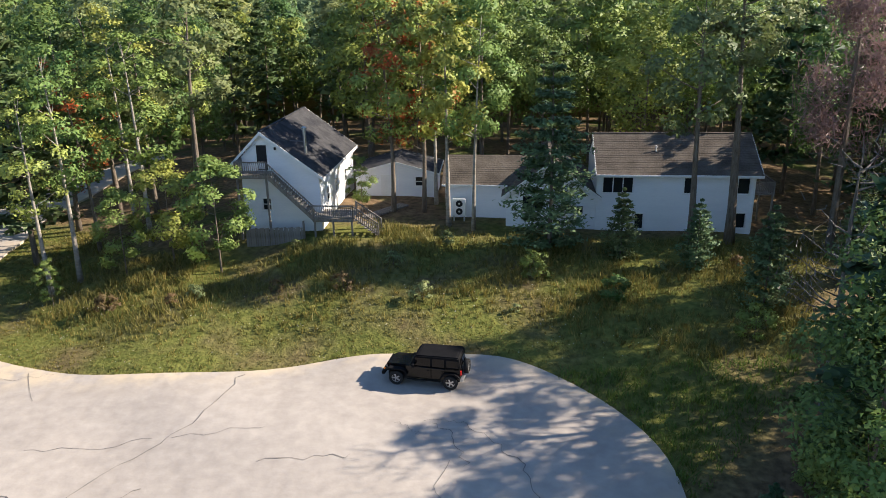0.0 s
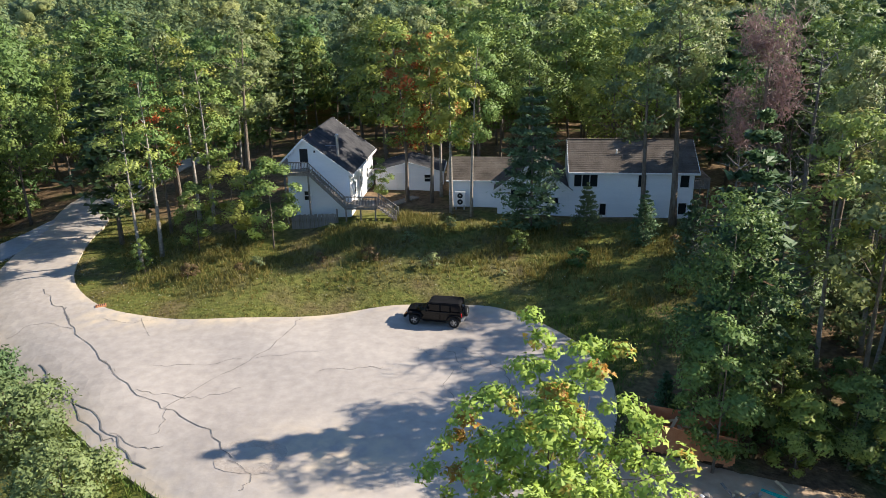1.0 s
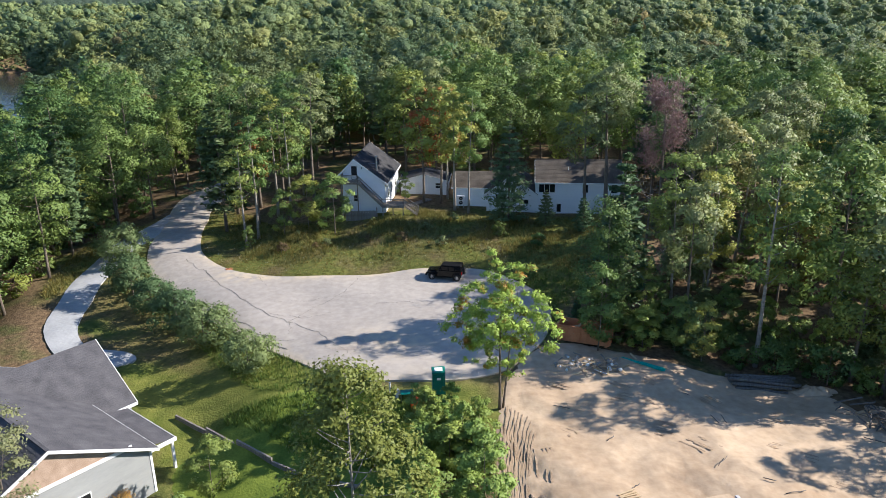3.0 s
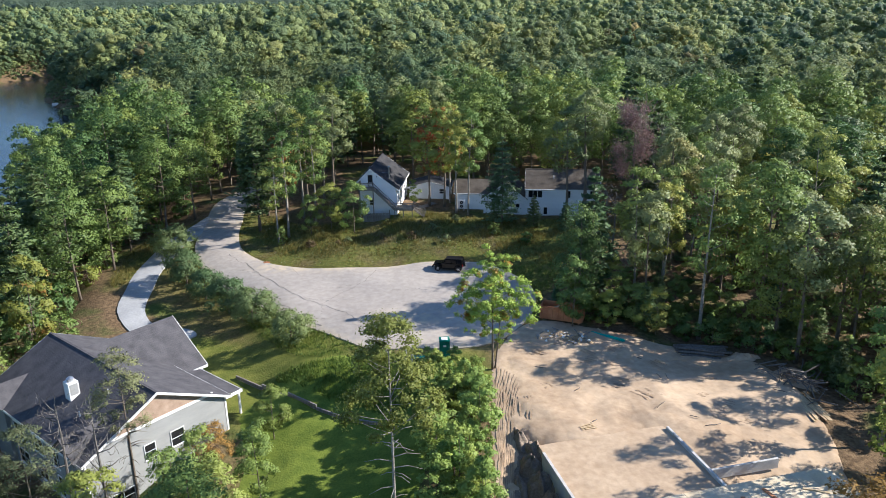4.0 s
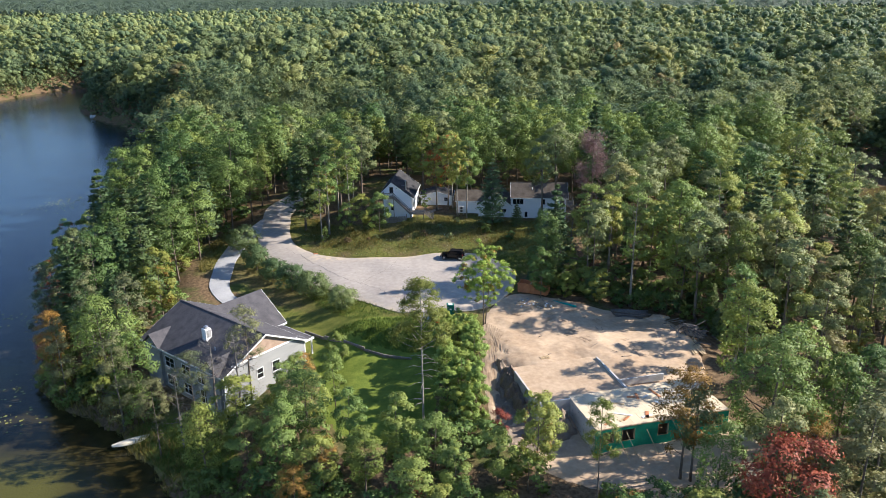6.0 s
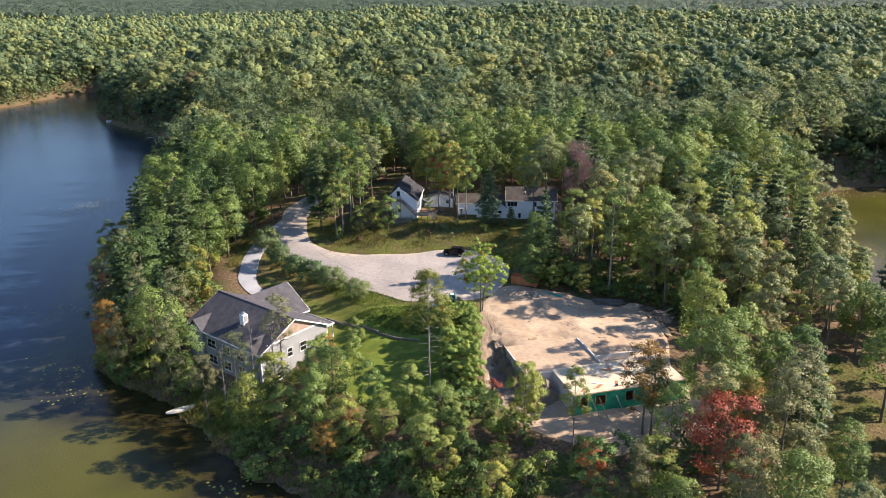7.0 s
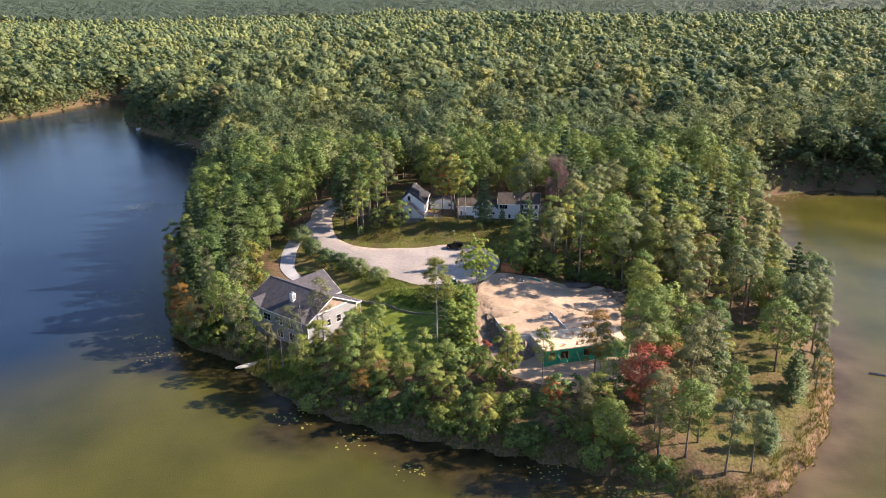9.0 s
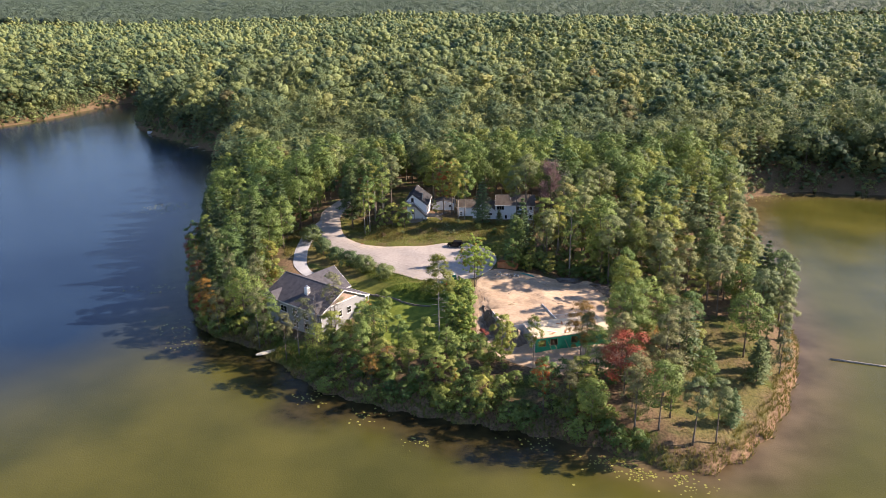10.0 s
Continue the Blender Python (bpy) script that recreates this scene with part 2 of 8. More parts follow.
DARK = material("dark_opening", (0.010, 0.010, 0.012), (0.022, 0.022, 0.024), 2, 0.7)
PAPER = material("paper_white", (0.72, 0.72, 0.7), (0.8, 0.8, 0.78), 5, 0.8)
CANOE = material("faded_cream_hull", (0.62, 0.55, 0.42), (0.76, 0.70, 0.58), 1.2, 0.55)
LILY = material("lily_pads", (0.15, 0.17, 0.03), (0.36, 0.33, 0.08), 0.7, 0.5, island=0.3)
ROCKS = material("stone", (0.22, 0.20, 0.18), (0.42, 0.39, 0.35), 1.5, 0.9, bump=0.6, vary=0.25)

CAR_GLASS = material("tinted_glass", (0.004, 0.004, 0.005), (0.006, 0.006, 0.007), 1, 0.06, spec=0.25)
GLASS = bpy.data.materials.new("window_glass")
GLASS.use_nodes = True
gb = GLASS.node_tree.nodes["Principled BSDF"]
gb.inputs["Base Color"].default_value = (0.015, 0.018, 0.022, 1)
gb.inputs["Roughness"].default_value = 0.04
gb.inputs["Specular IOR Level"].default_value = 0.6

# ---- building helpers ----
from mathutils.geometry import delaunay_2d_cdt


def link(name, me, parent=None, label=""):
    ob = new(name, me)
    if parent:
        ob.parent = parent
    if label:
        ob["label"] = label
    return ob


def arrays(name, verts, faces, mats, index=None, smooth=False, tint=None):
    """A mesh from arrays of corners and of equal-sided faces."""
    verts, faces = np.asarray(verts, np.float32), np.asarray(faces, np.int32)
    k = faces.shape[1]
    me = bpy.data.meshes.new(name)
    me.vertices.add(len(verts))
    me.vertices.foreach_set("co", verts.ravel())
    me.loops.add(faces.size)
    me.loops.foreach_set("vertex_index", faces.ravel())
    me.polygons.add(len(faces))
    me.polygons.foreach_set("loop_start", np.arange(0, faces.size, k, dtype=np.int32))
    me.polygons.foreach_set("loop_total", np.full(len(faces), k, np.int32))
    for m in mats:
        me.materials.append(m)
    if index is not None:
        me.polygons.foreach_set("material_index", np.asarray(index, np.int32))
    me.polygons.foreach_set("use_smooth", np.full(len(faces), smooth))
    if tint is not None:
        at = me.attributes.new("tint", "FLOAT", "POINT")
        at.data.foreach_set("value", np.asarray(tint, np.float32))
    me.update(calc_edges=True)
    me.validate()
    return me


def empty(name, x, y, z, turn=0.0, label="", category="", group=""):
    ob = new(name)
    ob.empty_display_size = 0.2
    ob.matrix_basis = pose(x, y, z, 0, 0, turn)
    return tagged(ob, label, category, group)


def part(name, bm, mat, parent=None, label="", smooth=False):
    bmesh.ops.recalc_face_normals(bm, faces=bm.faces)
    me = bpy.data.meshes.new(name)
    bm.to_mesh(me)
    bm.free()
    me.materials.append(mat)
    if smooth:
        for p in me.polygons:
            p.use_smooth = True
    return link(name, me, parent, label)


def box(bm, x0, x1, y0, y1, z0, z1, m=None):
    vs = [bm.verts.new((x, y, z)) for x in (x0, x1) for y in (y0, y1) for z in (z0, z1)]
    for f in ((0, 1, 3, 2), (4, 6, 7, 5), (0, 4, 5, 1), (2, 3, 7, 6), (0, 2, 6, 4), (1, 5, 7, 3)):
        bm.faces.new([vs[i] for i in f])
    if m:
        bmesh.ops.transform(bm, matrix=m, verts=vs)
    return vs


def boxes(*dims):
    bm = bmesh.new()
    for d in dims:
        box(bm, *d)
    return bm


def softbox(x0, x1, y0, y1, z0, z1, r=0.03, seg=2):
    bm = boxes((x0, x1, y0, y1, z0, z1))
    bmesh.ops.bevel(bm, geom=bm.edges[:], offset=r, segments=seg, affect="EDGES", profile=0.6)
    return bm


def prism(bm, outline, y0, y1, axis="y"):
    """An outline in two axes, drawn out along the third."""
    def at(a, b, c):
        return (a, c, b) if axis == "y" else ((c, a, b) if axis == "x" else (a, b, c))
    lo = [bm.verts.new(at(a, b, y0)) for a, b in outline]
    hi = [bm.verts.new(at(a, b, y1)) for a, b in outline]
    bm.faces.new(lo)
    bm.faces.new(hi[::-1])
    for i in range(len(lo)):
        j = (i + 1) % len(lo)
        bm.faces.new((lo[i], lo[j], hi[j], hi[i]))


def tube(bm, pts, radii, sides=6):
    """A tapered tube along points."""
    rings = []
    pts = [Vector(p) for p in pts]
    for i, p in enumerate(pts):
        d = (pts[min(i + 1, len(pts) - 1)] - pts[max(i - 1, 0)]).normalized()
        a = d.orthogonal().normalized()
        b = d.cross(a)
        rings.append([bm.verts.new(p + radii[i] * (math.cos(2 * math.pi * k / sides) * a + math.sin(2 * math.pi * k / sides) * b)) for k in range(sides)])
    for r0, r1 in zip(rings, rings[1:]):
        best = min(range(sides), key=lambda s: (r0[0].co - r1[s].co).length)
        for k in range(sides):
            bm.faces.new((r0[k], r0[(k + 1) % sides], r1[(k + 1 + best) % sides], r1[(k + best) % sides]))
    bm.faces.new(rings[0][::-1])
    bm.faces.new(rings[-1])


# ---- the lie of the land: lake level is z = 0 ----
SHORE_WEST = [(-1500, 330), (-900, 250), (-520, 225), (-380, 262), (-300, 300), (-268, 348), (-259, 392), (-243, 421), (-226, 398), (-210, 348), (-184, 292),
              (-134, 238), (-113, 207), (-104, 168), (-97, 138), (-90, 101), (-85, 72), (-79, 45), (-71, 19), (-62, 2), (-50, -6)]
SHORE_POINT = [(-44, -12), (-37, -19.5), (-31, -26.5), (-21, -32), (-10, -37), (0, -40.5), (9, -43.5), (17, -46.5), (24.5, -50), (30.5, -54),
               (35, -55.8), (40.5, -56.2), (46.5, -53), (51, -49), (56, -44), (62, -36), (67, -27.5), (72, -18), (76.5, -7)]
SHORE_EAST = [(80, 12), (84.5, 28), (91.5, 51), (98.5, 80), (111, 112), (122, 121), (146, 124), (170, 118), (240, 112), (400, 150), (900, 260), (1500, 330)]
shore = [Vector((*p, 0)) for p in SHORE_WEST + SHORE_POINT + SHORE_EAST]


def spline(points, n):
    out = []
    for i in range(len(points) - 1):
        p0, p1, p2, p3 = points[max(i - 1, 0)], points[i], points[i + 1], points[min(i + 2, len(points) - 1)]
        for k in range(n):
            t = k / n
            out.append(0.5 * (2 * p1 + (p2 - p0) * t + (2 * p0 - 5 * p1 + 4 * p2 - p3) * t * t + (3 * p1 - p0 - 3 * p2 + p3) * t ** 3))
    out.append(points[-1].copy())
    return out


SHORE = np.array([(p.x, p.y) for p in spline(shore, 4)])
SHORE[:, 1] += 0.8 * np.sin(SHORE[:, 0] * 0.9) * (np.abs(SHORE[:, 0]) < 80)
LAND = np.vstack([SHORE, [(6000, 900), (6000, 9000), (-6000, 9000), (-6000, 900)]])


def inside(poly, x, y):
    hit = np.zeros(np.shape(x), bool)
    for (ax, ay), (bx, by) in zip(poly, np.roll(poly, -1, axis=0)):
        with np.errstate(divide="ignore", invalid="ignore"):
            hit ^= ((ay > y) != (by > y)) & (x < (bx - ax) * (y - ay) / (by - ay) + ax)
    return hit


def distance(line, x, y):
    best = np.full(np.shape(x), 1e9)
    for (ax, ay), (bx, by) in zip(line[:-1], line[1:]):
        dx, dy = bx - ax, by - ay
        t = np.clip(((x - ax) * dx + (y - ay) * dy) / (dx * dx + dy * dy), 0, 1)
        best = np.minimum(best, np.hypot(x - ax - t * dx, y - ay - t * dy))
    return best


def inland(x, y):
    """Metres from the waterline; negative on the lake."""
    return distance(SHORE, x, y) * np.where(inside(LAND, x, y), 1, -1)


LEVELS_ROAD = [(-25, 38, 9.1), (-10, 36, 9.2), (0, 34, 9.3), (6, 30, 9.2), (-18, 28, 8.8), (-10, 20, 8.75), (-4, 14, 8.5), (0, 24, 8.9), (5, 20, 8.6),
               (-32, 45, 9.1), (-36, 58, 9.3), (-39, 72, 9.8), (-44, 52, 8.9), (-45, 42, 7.9), (-43, 32, 6.6), (-38, 24, 5.8), (-34, 21, 5.7)]
LEVELS_HILL = [(-15, 48, 10.3), (0, 47, 10.9), (15, 46, 11.1), (28, 50, 11.4), (-13, 51.2, 11.0), (-7, 51.2, 12.3), (-9.5, 52.2, 12.1), (-3, 51.5, 12.0), (-14, 56, 12.3), (-10, 62, 12.4), (2, 57, 12.1), (8, 53, 11.8), (18, 53, 11.7),
               (-4, 64, 12.3), (0, 80, 12.6), (20, 70, 12.2), (-25, 80, 11.5), (42, 60, 10.5), (45, 35, 8.6), (-58, 62, 6.5), (-60, 30, 4.2), (-62, 90, 8)]
LEVELS_SOUTH = [(-30, 14, 5.6), (-46, 8, 3.0), (-33, -10, 2.7), (-40, -4, 2.9), (-20, -4, 4.0), (-24, 6, 5.2), (-14, -4, 5.0), (-12, 4, 6.2), (-14, 10, 8.0), (-5, -16, 4.2)]
LEVELS_SITE = [(6, 12, 8.4), (15, 12, 8.2), (27, 14, 6.9), (10, -4, 8.3), (7.6, -3.4, 8.35), (7.4, 0.5, 8.4), (20, -2, 8.3), (17, -9, 7.4), (10, -10, 8.0), (5.6, -5.6, 6.3), (5.2, -8.5, 5.6), (6.4, -12.5, 5.1), (7.6, -17.5, 5.0), (2.6, -5, 7.4), (2.2, -11, 6.6), (30, 2, 7.6), (40, 5, 6.6), (4, -1, 7.7),
               (6, -17, 5.4), (11, -20, 5.2), (16, -25, 5.15), (24, -23.5, 5.15), (33, -22, 5.0), (14, -30, 4.6), (26, -30, 4.6), (42, -36, 2.6), (52, -22, 3.4), (64, 8, 4.4), (70, 40, 6)]
LEVELS = np.array(LEVELS_ROAD + LEVELS_HILL + LEVELS_SOUTH + LEVELS_SITE, float)


def wave(x, y, s, ph=0.0):
    return np.sin(x / s + 1.7 * np.sin(y / (1.3 * s) + ph)) * np.cos(y / s * 0.9 + 1.3 * np.sin(x / (1.7 * s) + 2 * ph))


def ground_height(x, y):
    x, y = np.asarray(x, float), np.asarray(y, float)
    w = np.zeros_like(x)
    h = np.zeros_like(x)
    for px, py, pz in LEVELS:
        k = 1.0 / ((x - px) ** 2 + (y - py) ** 2 + 6.0) ** 1.7
        w += k
        h += k * pz
    h /= w
    far = np.clip((np.hypot(x, y - 20) - 75) / 120, 0, 1)
    dist = np.hypot(x, y)
    hills = 9 + 3.5 * wave(x, y, 90, 1) + 5 * wave(x, y, 310, 2) * np.clip(dist / 800, 0, 1) + 78 * np.clip((dist - 1500) / 2900, 0, 1)
    step = np.clip((y - 258 + 0.10 * x) / 34, 0, 1)
    hills = hills + np.clip(dist / 200 - 0.9, 0, 1) * np.clip((185 - np.abs(x)) / 70, 0, 1) * (6.5 * step * step * (3 - 2 * step) - 4 * np.exp(-((y - 250 + 0.10 * x) / 16) ** 2))
    hills = hills + 15 * np.exp(-((x - 60) / 420) ** 2 - ((y - 620) / 150) ** 2) - 7 * np.exp(-((x - 470) / 260) ** 2 - ((y - 960) / 150) ** 2)
    h = h * (1 - far) + hills * far
    d = inland(x, y)
    up = np.clip(d / 13, 0, 1)
    h = h * (1 - (1 - up) ** 1.8) + 0.25 * wave(x, y, 5.0) * np.clip((d - 6) / 20, 0, 0.4)
    return np.where(d > 0, h, np.maximum(d * 0.16, -3.0))


def gz(x, y):
    return float(ground_height(np.array([x]), np.array([y]))[0])


# ---- outlines of the paved and cleared surfaces ----
def outline(points, n=5):
    """A closed smooth line through corner points."""
    pts = [Vector((*p, 0)) for p in points]
    m = len(pts)
    out = []
    for i in range(m):
        p0, p1, p2, p3 = pts[i - 1], pts[i], pts[(i + 1) % m], pts[(i + 2) % m]
        for k in range(n):
            t = k / n
            q = 0.5 * (2 * p1 + (p2 - p0) * t + (2 * p0 - 5 * p1 + 4 * p2 - p3) * t * t + (3 * p1 - p0 - 3 * p2 + p3) * t ** 3)
            out.append((q.x, q.y))
    return np.array(out)


ROAD = outline([(-37, 66), (-36.5, 62), (-35, 53.2), (-32.5, 46), (-27.8, 40.2), (-23, 37.7), (-18.4, 36.7), (-11.2, 37.0), (-6, 38), (-2, 38.2), (3, 37.7), (6.4, 35.2), (8.7, 32),
                (9.9, 28.3), (9.7, 24), (8, 19.5), (4.5, 15), (0.5, 13.2), (-4, 12.9), (-9.8, 13.6), (-14.4, 16.6), (-19.5, 21), (-25.2, 26.4), (-31, 32.2), (-36, 38),
                (-40.3, 47), (-42.3, 58), (-43.6, 72), (-40, 84), (-37, 92), (-33, 90), (-35.5, 78)])
DRIVE = outline([(-42.9, 64), (-44.5, 60), (-46.0, 52), (-46.9, 42), (-45.9, 31), (-42.6, 24.8), (-37, 20.8), (-33, 22.5), (-34.5, 24.5), (-39.5, 26), (-42.2, 31), (-43.2, 41), (-42.5, 50), (-41.6, 56)])
SITE = outline([(4.6, 14), (7.5, 18.5), (11, 20), (16, 18.2), (22, 16.3), (27.5, 14.6), (32, 12), (34.2, 6), (33.6, -3), (32, -12), (35, -20), (33, -26), (25, -28), (16, -28.5), (10, -26.5),
                (5.5, -22), (3.0, -16), (2.4, -8), (2.4, 2), (3.2, 9)])
LAWN = outline([(-19, 10.5), (-13, 13), (-8, 12), (-4, 9), (-3.5, 2), (-3.5, -8), (-5, -16), (-10, -19), (-16, -17), (-20, -10), (-21, -2), (-23, 5)])


def sheet(name, poly, mat, lift, step, relief=None, label="", category="", paved=False):
    """A surface laid over the ground inside an outline; paving ends in a cut edge."""
    x0, y0 = poly.min(0)
    x1, y1 = poly.max(0)
    gx, gy = np.meshgrid(np.arange(x0, x1, step), np.arange(y0, y1, step))
    rng = np.random.default_rng(5)
    gx = (gx + rng.uniform(-0.3, 0.3, gx.shape) * step).ravel()
    gy = (gy + rng.uniform(-0.3, 0.3, gy.shape) * step).ravel()
    closed = np.vstack([poly, poly[:1]])
    ok = inside(poly, gx, gy) & (distance(closed, gx, gy) > step * 0.45)
    pts = [Vector(p) for p in poly] + [Vector(p) for p in zip(gx[ok], gy[ok])]
    edges = [(i, (i + 1) % len(poly)) for i in range(len(poly))]
    v, _, faces, *_ = delaunay_2d_cdt(pts, edges, [], 1, 1e-5)
    xy = np.array([(p.x, p.y) for p in v])
    z = ground_height(xy[:, 0], xy[:, 1]) + lift
    edge = distance(closed, xy[:, 0], xy[:, 1])
    if relief is not None:
        z = z + relief(xy[:, 0], xy[:, 1], np.clip(edge / 1.5, 0, 1))
    z = np.where(edge < 1e-3, z - (0.03 if paved else lift + 0.06), z)
    v3, tri3 = np.column_stack([xy, z]), np.array([f for f in faces if len(f) == 3])
    if paved:
        n, m = len(poly), len(v3)
        v3 = np.vstack([v3, v3[:n] - np.array([0, 0, 0.4])])
        i = np.arange(n)
        j = (i + 1) % n
        tri3 = np.vstack([tri3, np.column_stack([i, m + i, j]), np.column_stack([j, m + i, m + j])])
    me = arrays(name, v3, tri3, [mat], smooth=not paved)
    return tagged(new(name, me), label, category, kind="structure")


# ---- ground: one sheet to the horizon ----
def lines(lo, hi, step, mid_lo, mid_hi, mid, end_lo, end_hi):
    core = list(np.arange(lo, hi + 0.1, step))
    up, down = [core[-1]], [core[0]]
    while up[-1] < end_hi:
        up.append(up[-1] + (mid if up[-1] < mid_hi else max(mid, 0.13 * (up[-1] - mid_hi) + mid)))
    while down[-1] > end_lo:
        down.append(down[-1] - (mid if down[-1] > mid_lo else max(mid, 0.13 * (mid_lo - down[-1]) + mid)))
    return np.array(down[:0:-1] + core + up[1:])


lx = lines(-100, 112, 1.15, -300, 190, 6.0, -4900, 4900)
ly = lines(-66, 100, 1.15, -120, 420, 6.0, -4900, 4900)
X, Y = np.meshgrid(lx, ly)
shape = X.shape
X, Y = X.ravel(), Y.ravel()
Z = ground_height(X, Y)
near = (np.abs(X) < 130) & (np.abs(Y) < 130)
for poly in (ROAD, DRIVE, SITE, LAWN):
    cl = np.vstack([poly, poly[:1]])
    nb = np.where(near)[0]
    dn = distance(cl, X[nb], Y[nb]) * np.where(inside(poly, X[nb], Y[nb]), 1, -1)
    start, wide, deep = (-0.1, 0.5, 0.22) if poly is ROAD or poly is DRIVE else (0.9, 0.6, 0.35)
    Z[nb] = Z[nb] - deep * np.clip((dn - start) / wide, 0, 1)
idx = np.arange(X.size).reshape(shape)
quads = np.stack([idx[:-1, :-1], idx[:-1, 1:], idx[1:, 1:], idx[1:, :-1]], -1).reshape(-1, 4)

GROUND = bpy.data.materials.new("ground_cover")
GROUND.use_nodes = True
gn, gl = GROUND.node_tree.nodes, GROUND.node_tree.links
gtc = gn.new("ShaderNodeTexCoord")


def gnoise(scale, detail=5):
    q = gn.new("ShaderNodeTexNoise")
    q.inputs["Scale"].default_value, q.inputs["Detail"].default_value = scale, detail
    gl.new(gtc.outputs["Object"], q.inputs[0])
    return q.outputs["Fac"]


def gmix(fac, a, b):
    q = gn.new("ShaderNodeMix")
    q.data_type = "RGBA"
    for sock, val in ((q.inputs[0], fac), (q.inputs[6], a), (q.inputs[7], b)):
        if isinstance(val, tuple):
            sock.default_value = (*val, 1)
        else:
            gl.new(val, sock)
    return q.outputs[2]


def gspread(fac, lo, hi):
    q = gn.new("ShaderNodeMapRange")
    q.inputs[1].default_value, q.inputs[2].default_value = lo, hi
    gl.new(fac, q.inputs[0])
    return q.outputs[0]


def gattr(name):
    q = gn.new("ShaderNodeAttribute")
    q.attribute_name = name
    return q.outputs["Fac"]


fine_noise = gspread(gnoise(2.2), 0.3, 0.7)
litter = gmix(fine_noise, (0.090, 0.060, 0.036), (0.235, 0.160, 0.092))
litter = gmix(gspread(gnoise(0.16), 0.52, 0.66), litter, gmix(fine_noise, (0.05, 0.075, 0.02), (0.11, 0.13, 0.04)))
dry = gmix(fine_noise, (0.085, 0.066, 0.03), (0.195, 0.155, 0.07))
green = gmix(fine_noise, (0.072, 0.088, 0.02), (0.178, 0.178, 0.046))
grassy = gmix(gspread(gnoise(0.22), 0.34, 0.54), dry, green)
beach = gmix(fine_noise, (0.17, 0.10, 0.06), (0.34, 0.22, 0.13))
col = gmix(gattr("grass"), litter, grassy)
col = gmix(gattr("lush"), col, gmix(gspread(gnoise(0.5), 0.35, 0.65), (0.095, 0.125, 0.02), (0.21, 0.225, 0.045)))
col = gmix(gattr("beach"), col, beach)
gb2 = gn["Principled BSDF"]
gl.new(col, gb2.inputs["Base Color"])
gb2.inputs["Roughness"].default_value = 0.95
gb2.inputs["Specular IOR Level"].default_value = 0.1
gbump = gn.new("ShaderNodeBump")
gbump.inputs["Strength"].default_value, gbump.inputs["Distance"].default_value = 0.9, 0.12
gl.new(gnoise(5.0), gbump.inputs["Height"])
gl.new(gbump.outputs[0], gb2.inputs["Normal"])

VERGE = outline([(-44, 62), (-33, 64), (-22, 52), (-8, 56), (2, 54.5), (26, 52), (24, 44), (18, 34), (11, 26), (8, 20), (-15, 12), (-30, 28), (-42, 40), (-49, 36), (-50, 52)])
CLEARING = outline([(-19, 74), (-13, 73), (-14, 82), (-16, 92), (-20, 92), (-20, 83)])
POINT = outline([(38, -50), (50, -46), (64, -26), (66, -12), (58, -6), (48, -18), (36, -38)])


def soft(poly, x, y, w):
    d = distance(np.vstack([poly, poly[:1]]), x, y) * np.where(inside(poly, x, y), 1, -1)
    return np.clip(d / w + 0.5, 0, 1)


me = arrays("ground", np.column_stack([X, Y, Z]), quads, [GROUND], smooth=True)
gr = np.zeros(X.size)
bch = np.zeros(X.size)
sel = near
gr[sel] = np.maximum.reduce([soft(VERGE, X[sel], Y[sel], 4), soft(CLEARING, X[sel], Y[sel], 3), 0.65 * soft(POINT, X[sel], Y[sel], 4), soft(LAWN, X[sel], Y[sel], 5)])
din = inland(X[sel], Y[sel])
bch[sel] = np.clip((2.2 - din) / 1.5, 0, 1) * np.clip((X[sel] - 36) / 12, 0, 1) * np.clip((25 - Y[sel]) / 20, 0, 1)
BANK = outline([(-46, 40), (-38, 38), (-28, 27.5), (-18, 18.5), (-9, 12), (2.4, 12.6), (2.2, 0), (-4, 2), (-12, 4), (-20, 9), (-27, 16), (-31, 22), (-40, 28)])
lsh = np.zeros(X.size)
COVE_GRASS = outline([(-46, -9), (-42, -6), (-35, -10), (-30, -15), (-29, -21), (-36, -19), (-43, -13)])
YARD = outline([(-33, 22), (-24, 18.5), (-15, 12), (-16, 5), (-21, 2), (-26, 7), (-32, 15)])
lsh[sel] = np.maximum(soft(BANK, X[sel], Y[sel], 3) * np.clip(0.55 + (X[sel] + 24) / 18, 0.35, 0.85), 0.85 * np.maximum(soft(COVE_GRASS, X[sel], Y[sel], 2), soft(YARD, X[sel], Y[sel], 2)))
for nm, val in (("grass", gr), ("beach", bch), ("lush", lsh)):
    at = me.attributes.new(nm, "FLOAT", "POINT")
    at.data.foreach_set("value", val.astype(np.float32))
tagged(new("ground", me), "wooded peninsula ground with leaf litter and rough dry grass", "ground", kind="structure")

# ---- the lake ----
wx = lines(-110, 120, 2.2, -300, 200, 9.0, -4900, 4900)
wy = lines(-90, 130, 2.2, -130, 400, 9.0, -4900, 420)
WX, WY = np.meshgrid(wx, wy)
wshape = WX.shape
WX, WY = WX.ravel(), WY.ravel()
wi = np.arange(WX.size).reshape(wshape)
wq = np.stack([wi[:-1, :-1], wi[:-1, 1:], wi[1:, 1:], wi[1:, :-1]], -1).reshape(-1, 4)
WD = inland(WX, WY)
keep = (WD[wq] < 4).any(1)
used = np.unique(wq[keep])
remap = np.zeros(WX.size, int)
remap[used] = np.arange(used.size)
WATER = bpy.data.materials.new("lake_water")
WATER.use_nodes = True
gn, gl = WATER.node_tree.nodes, WATER.node_tree.links
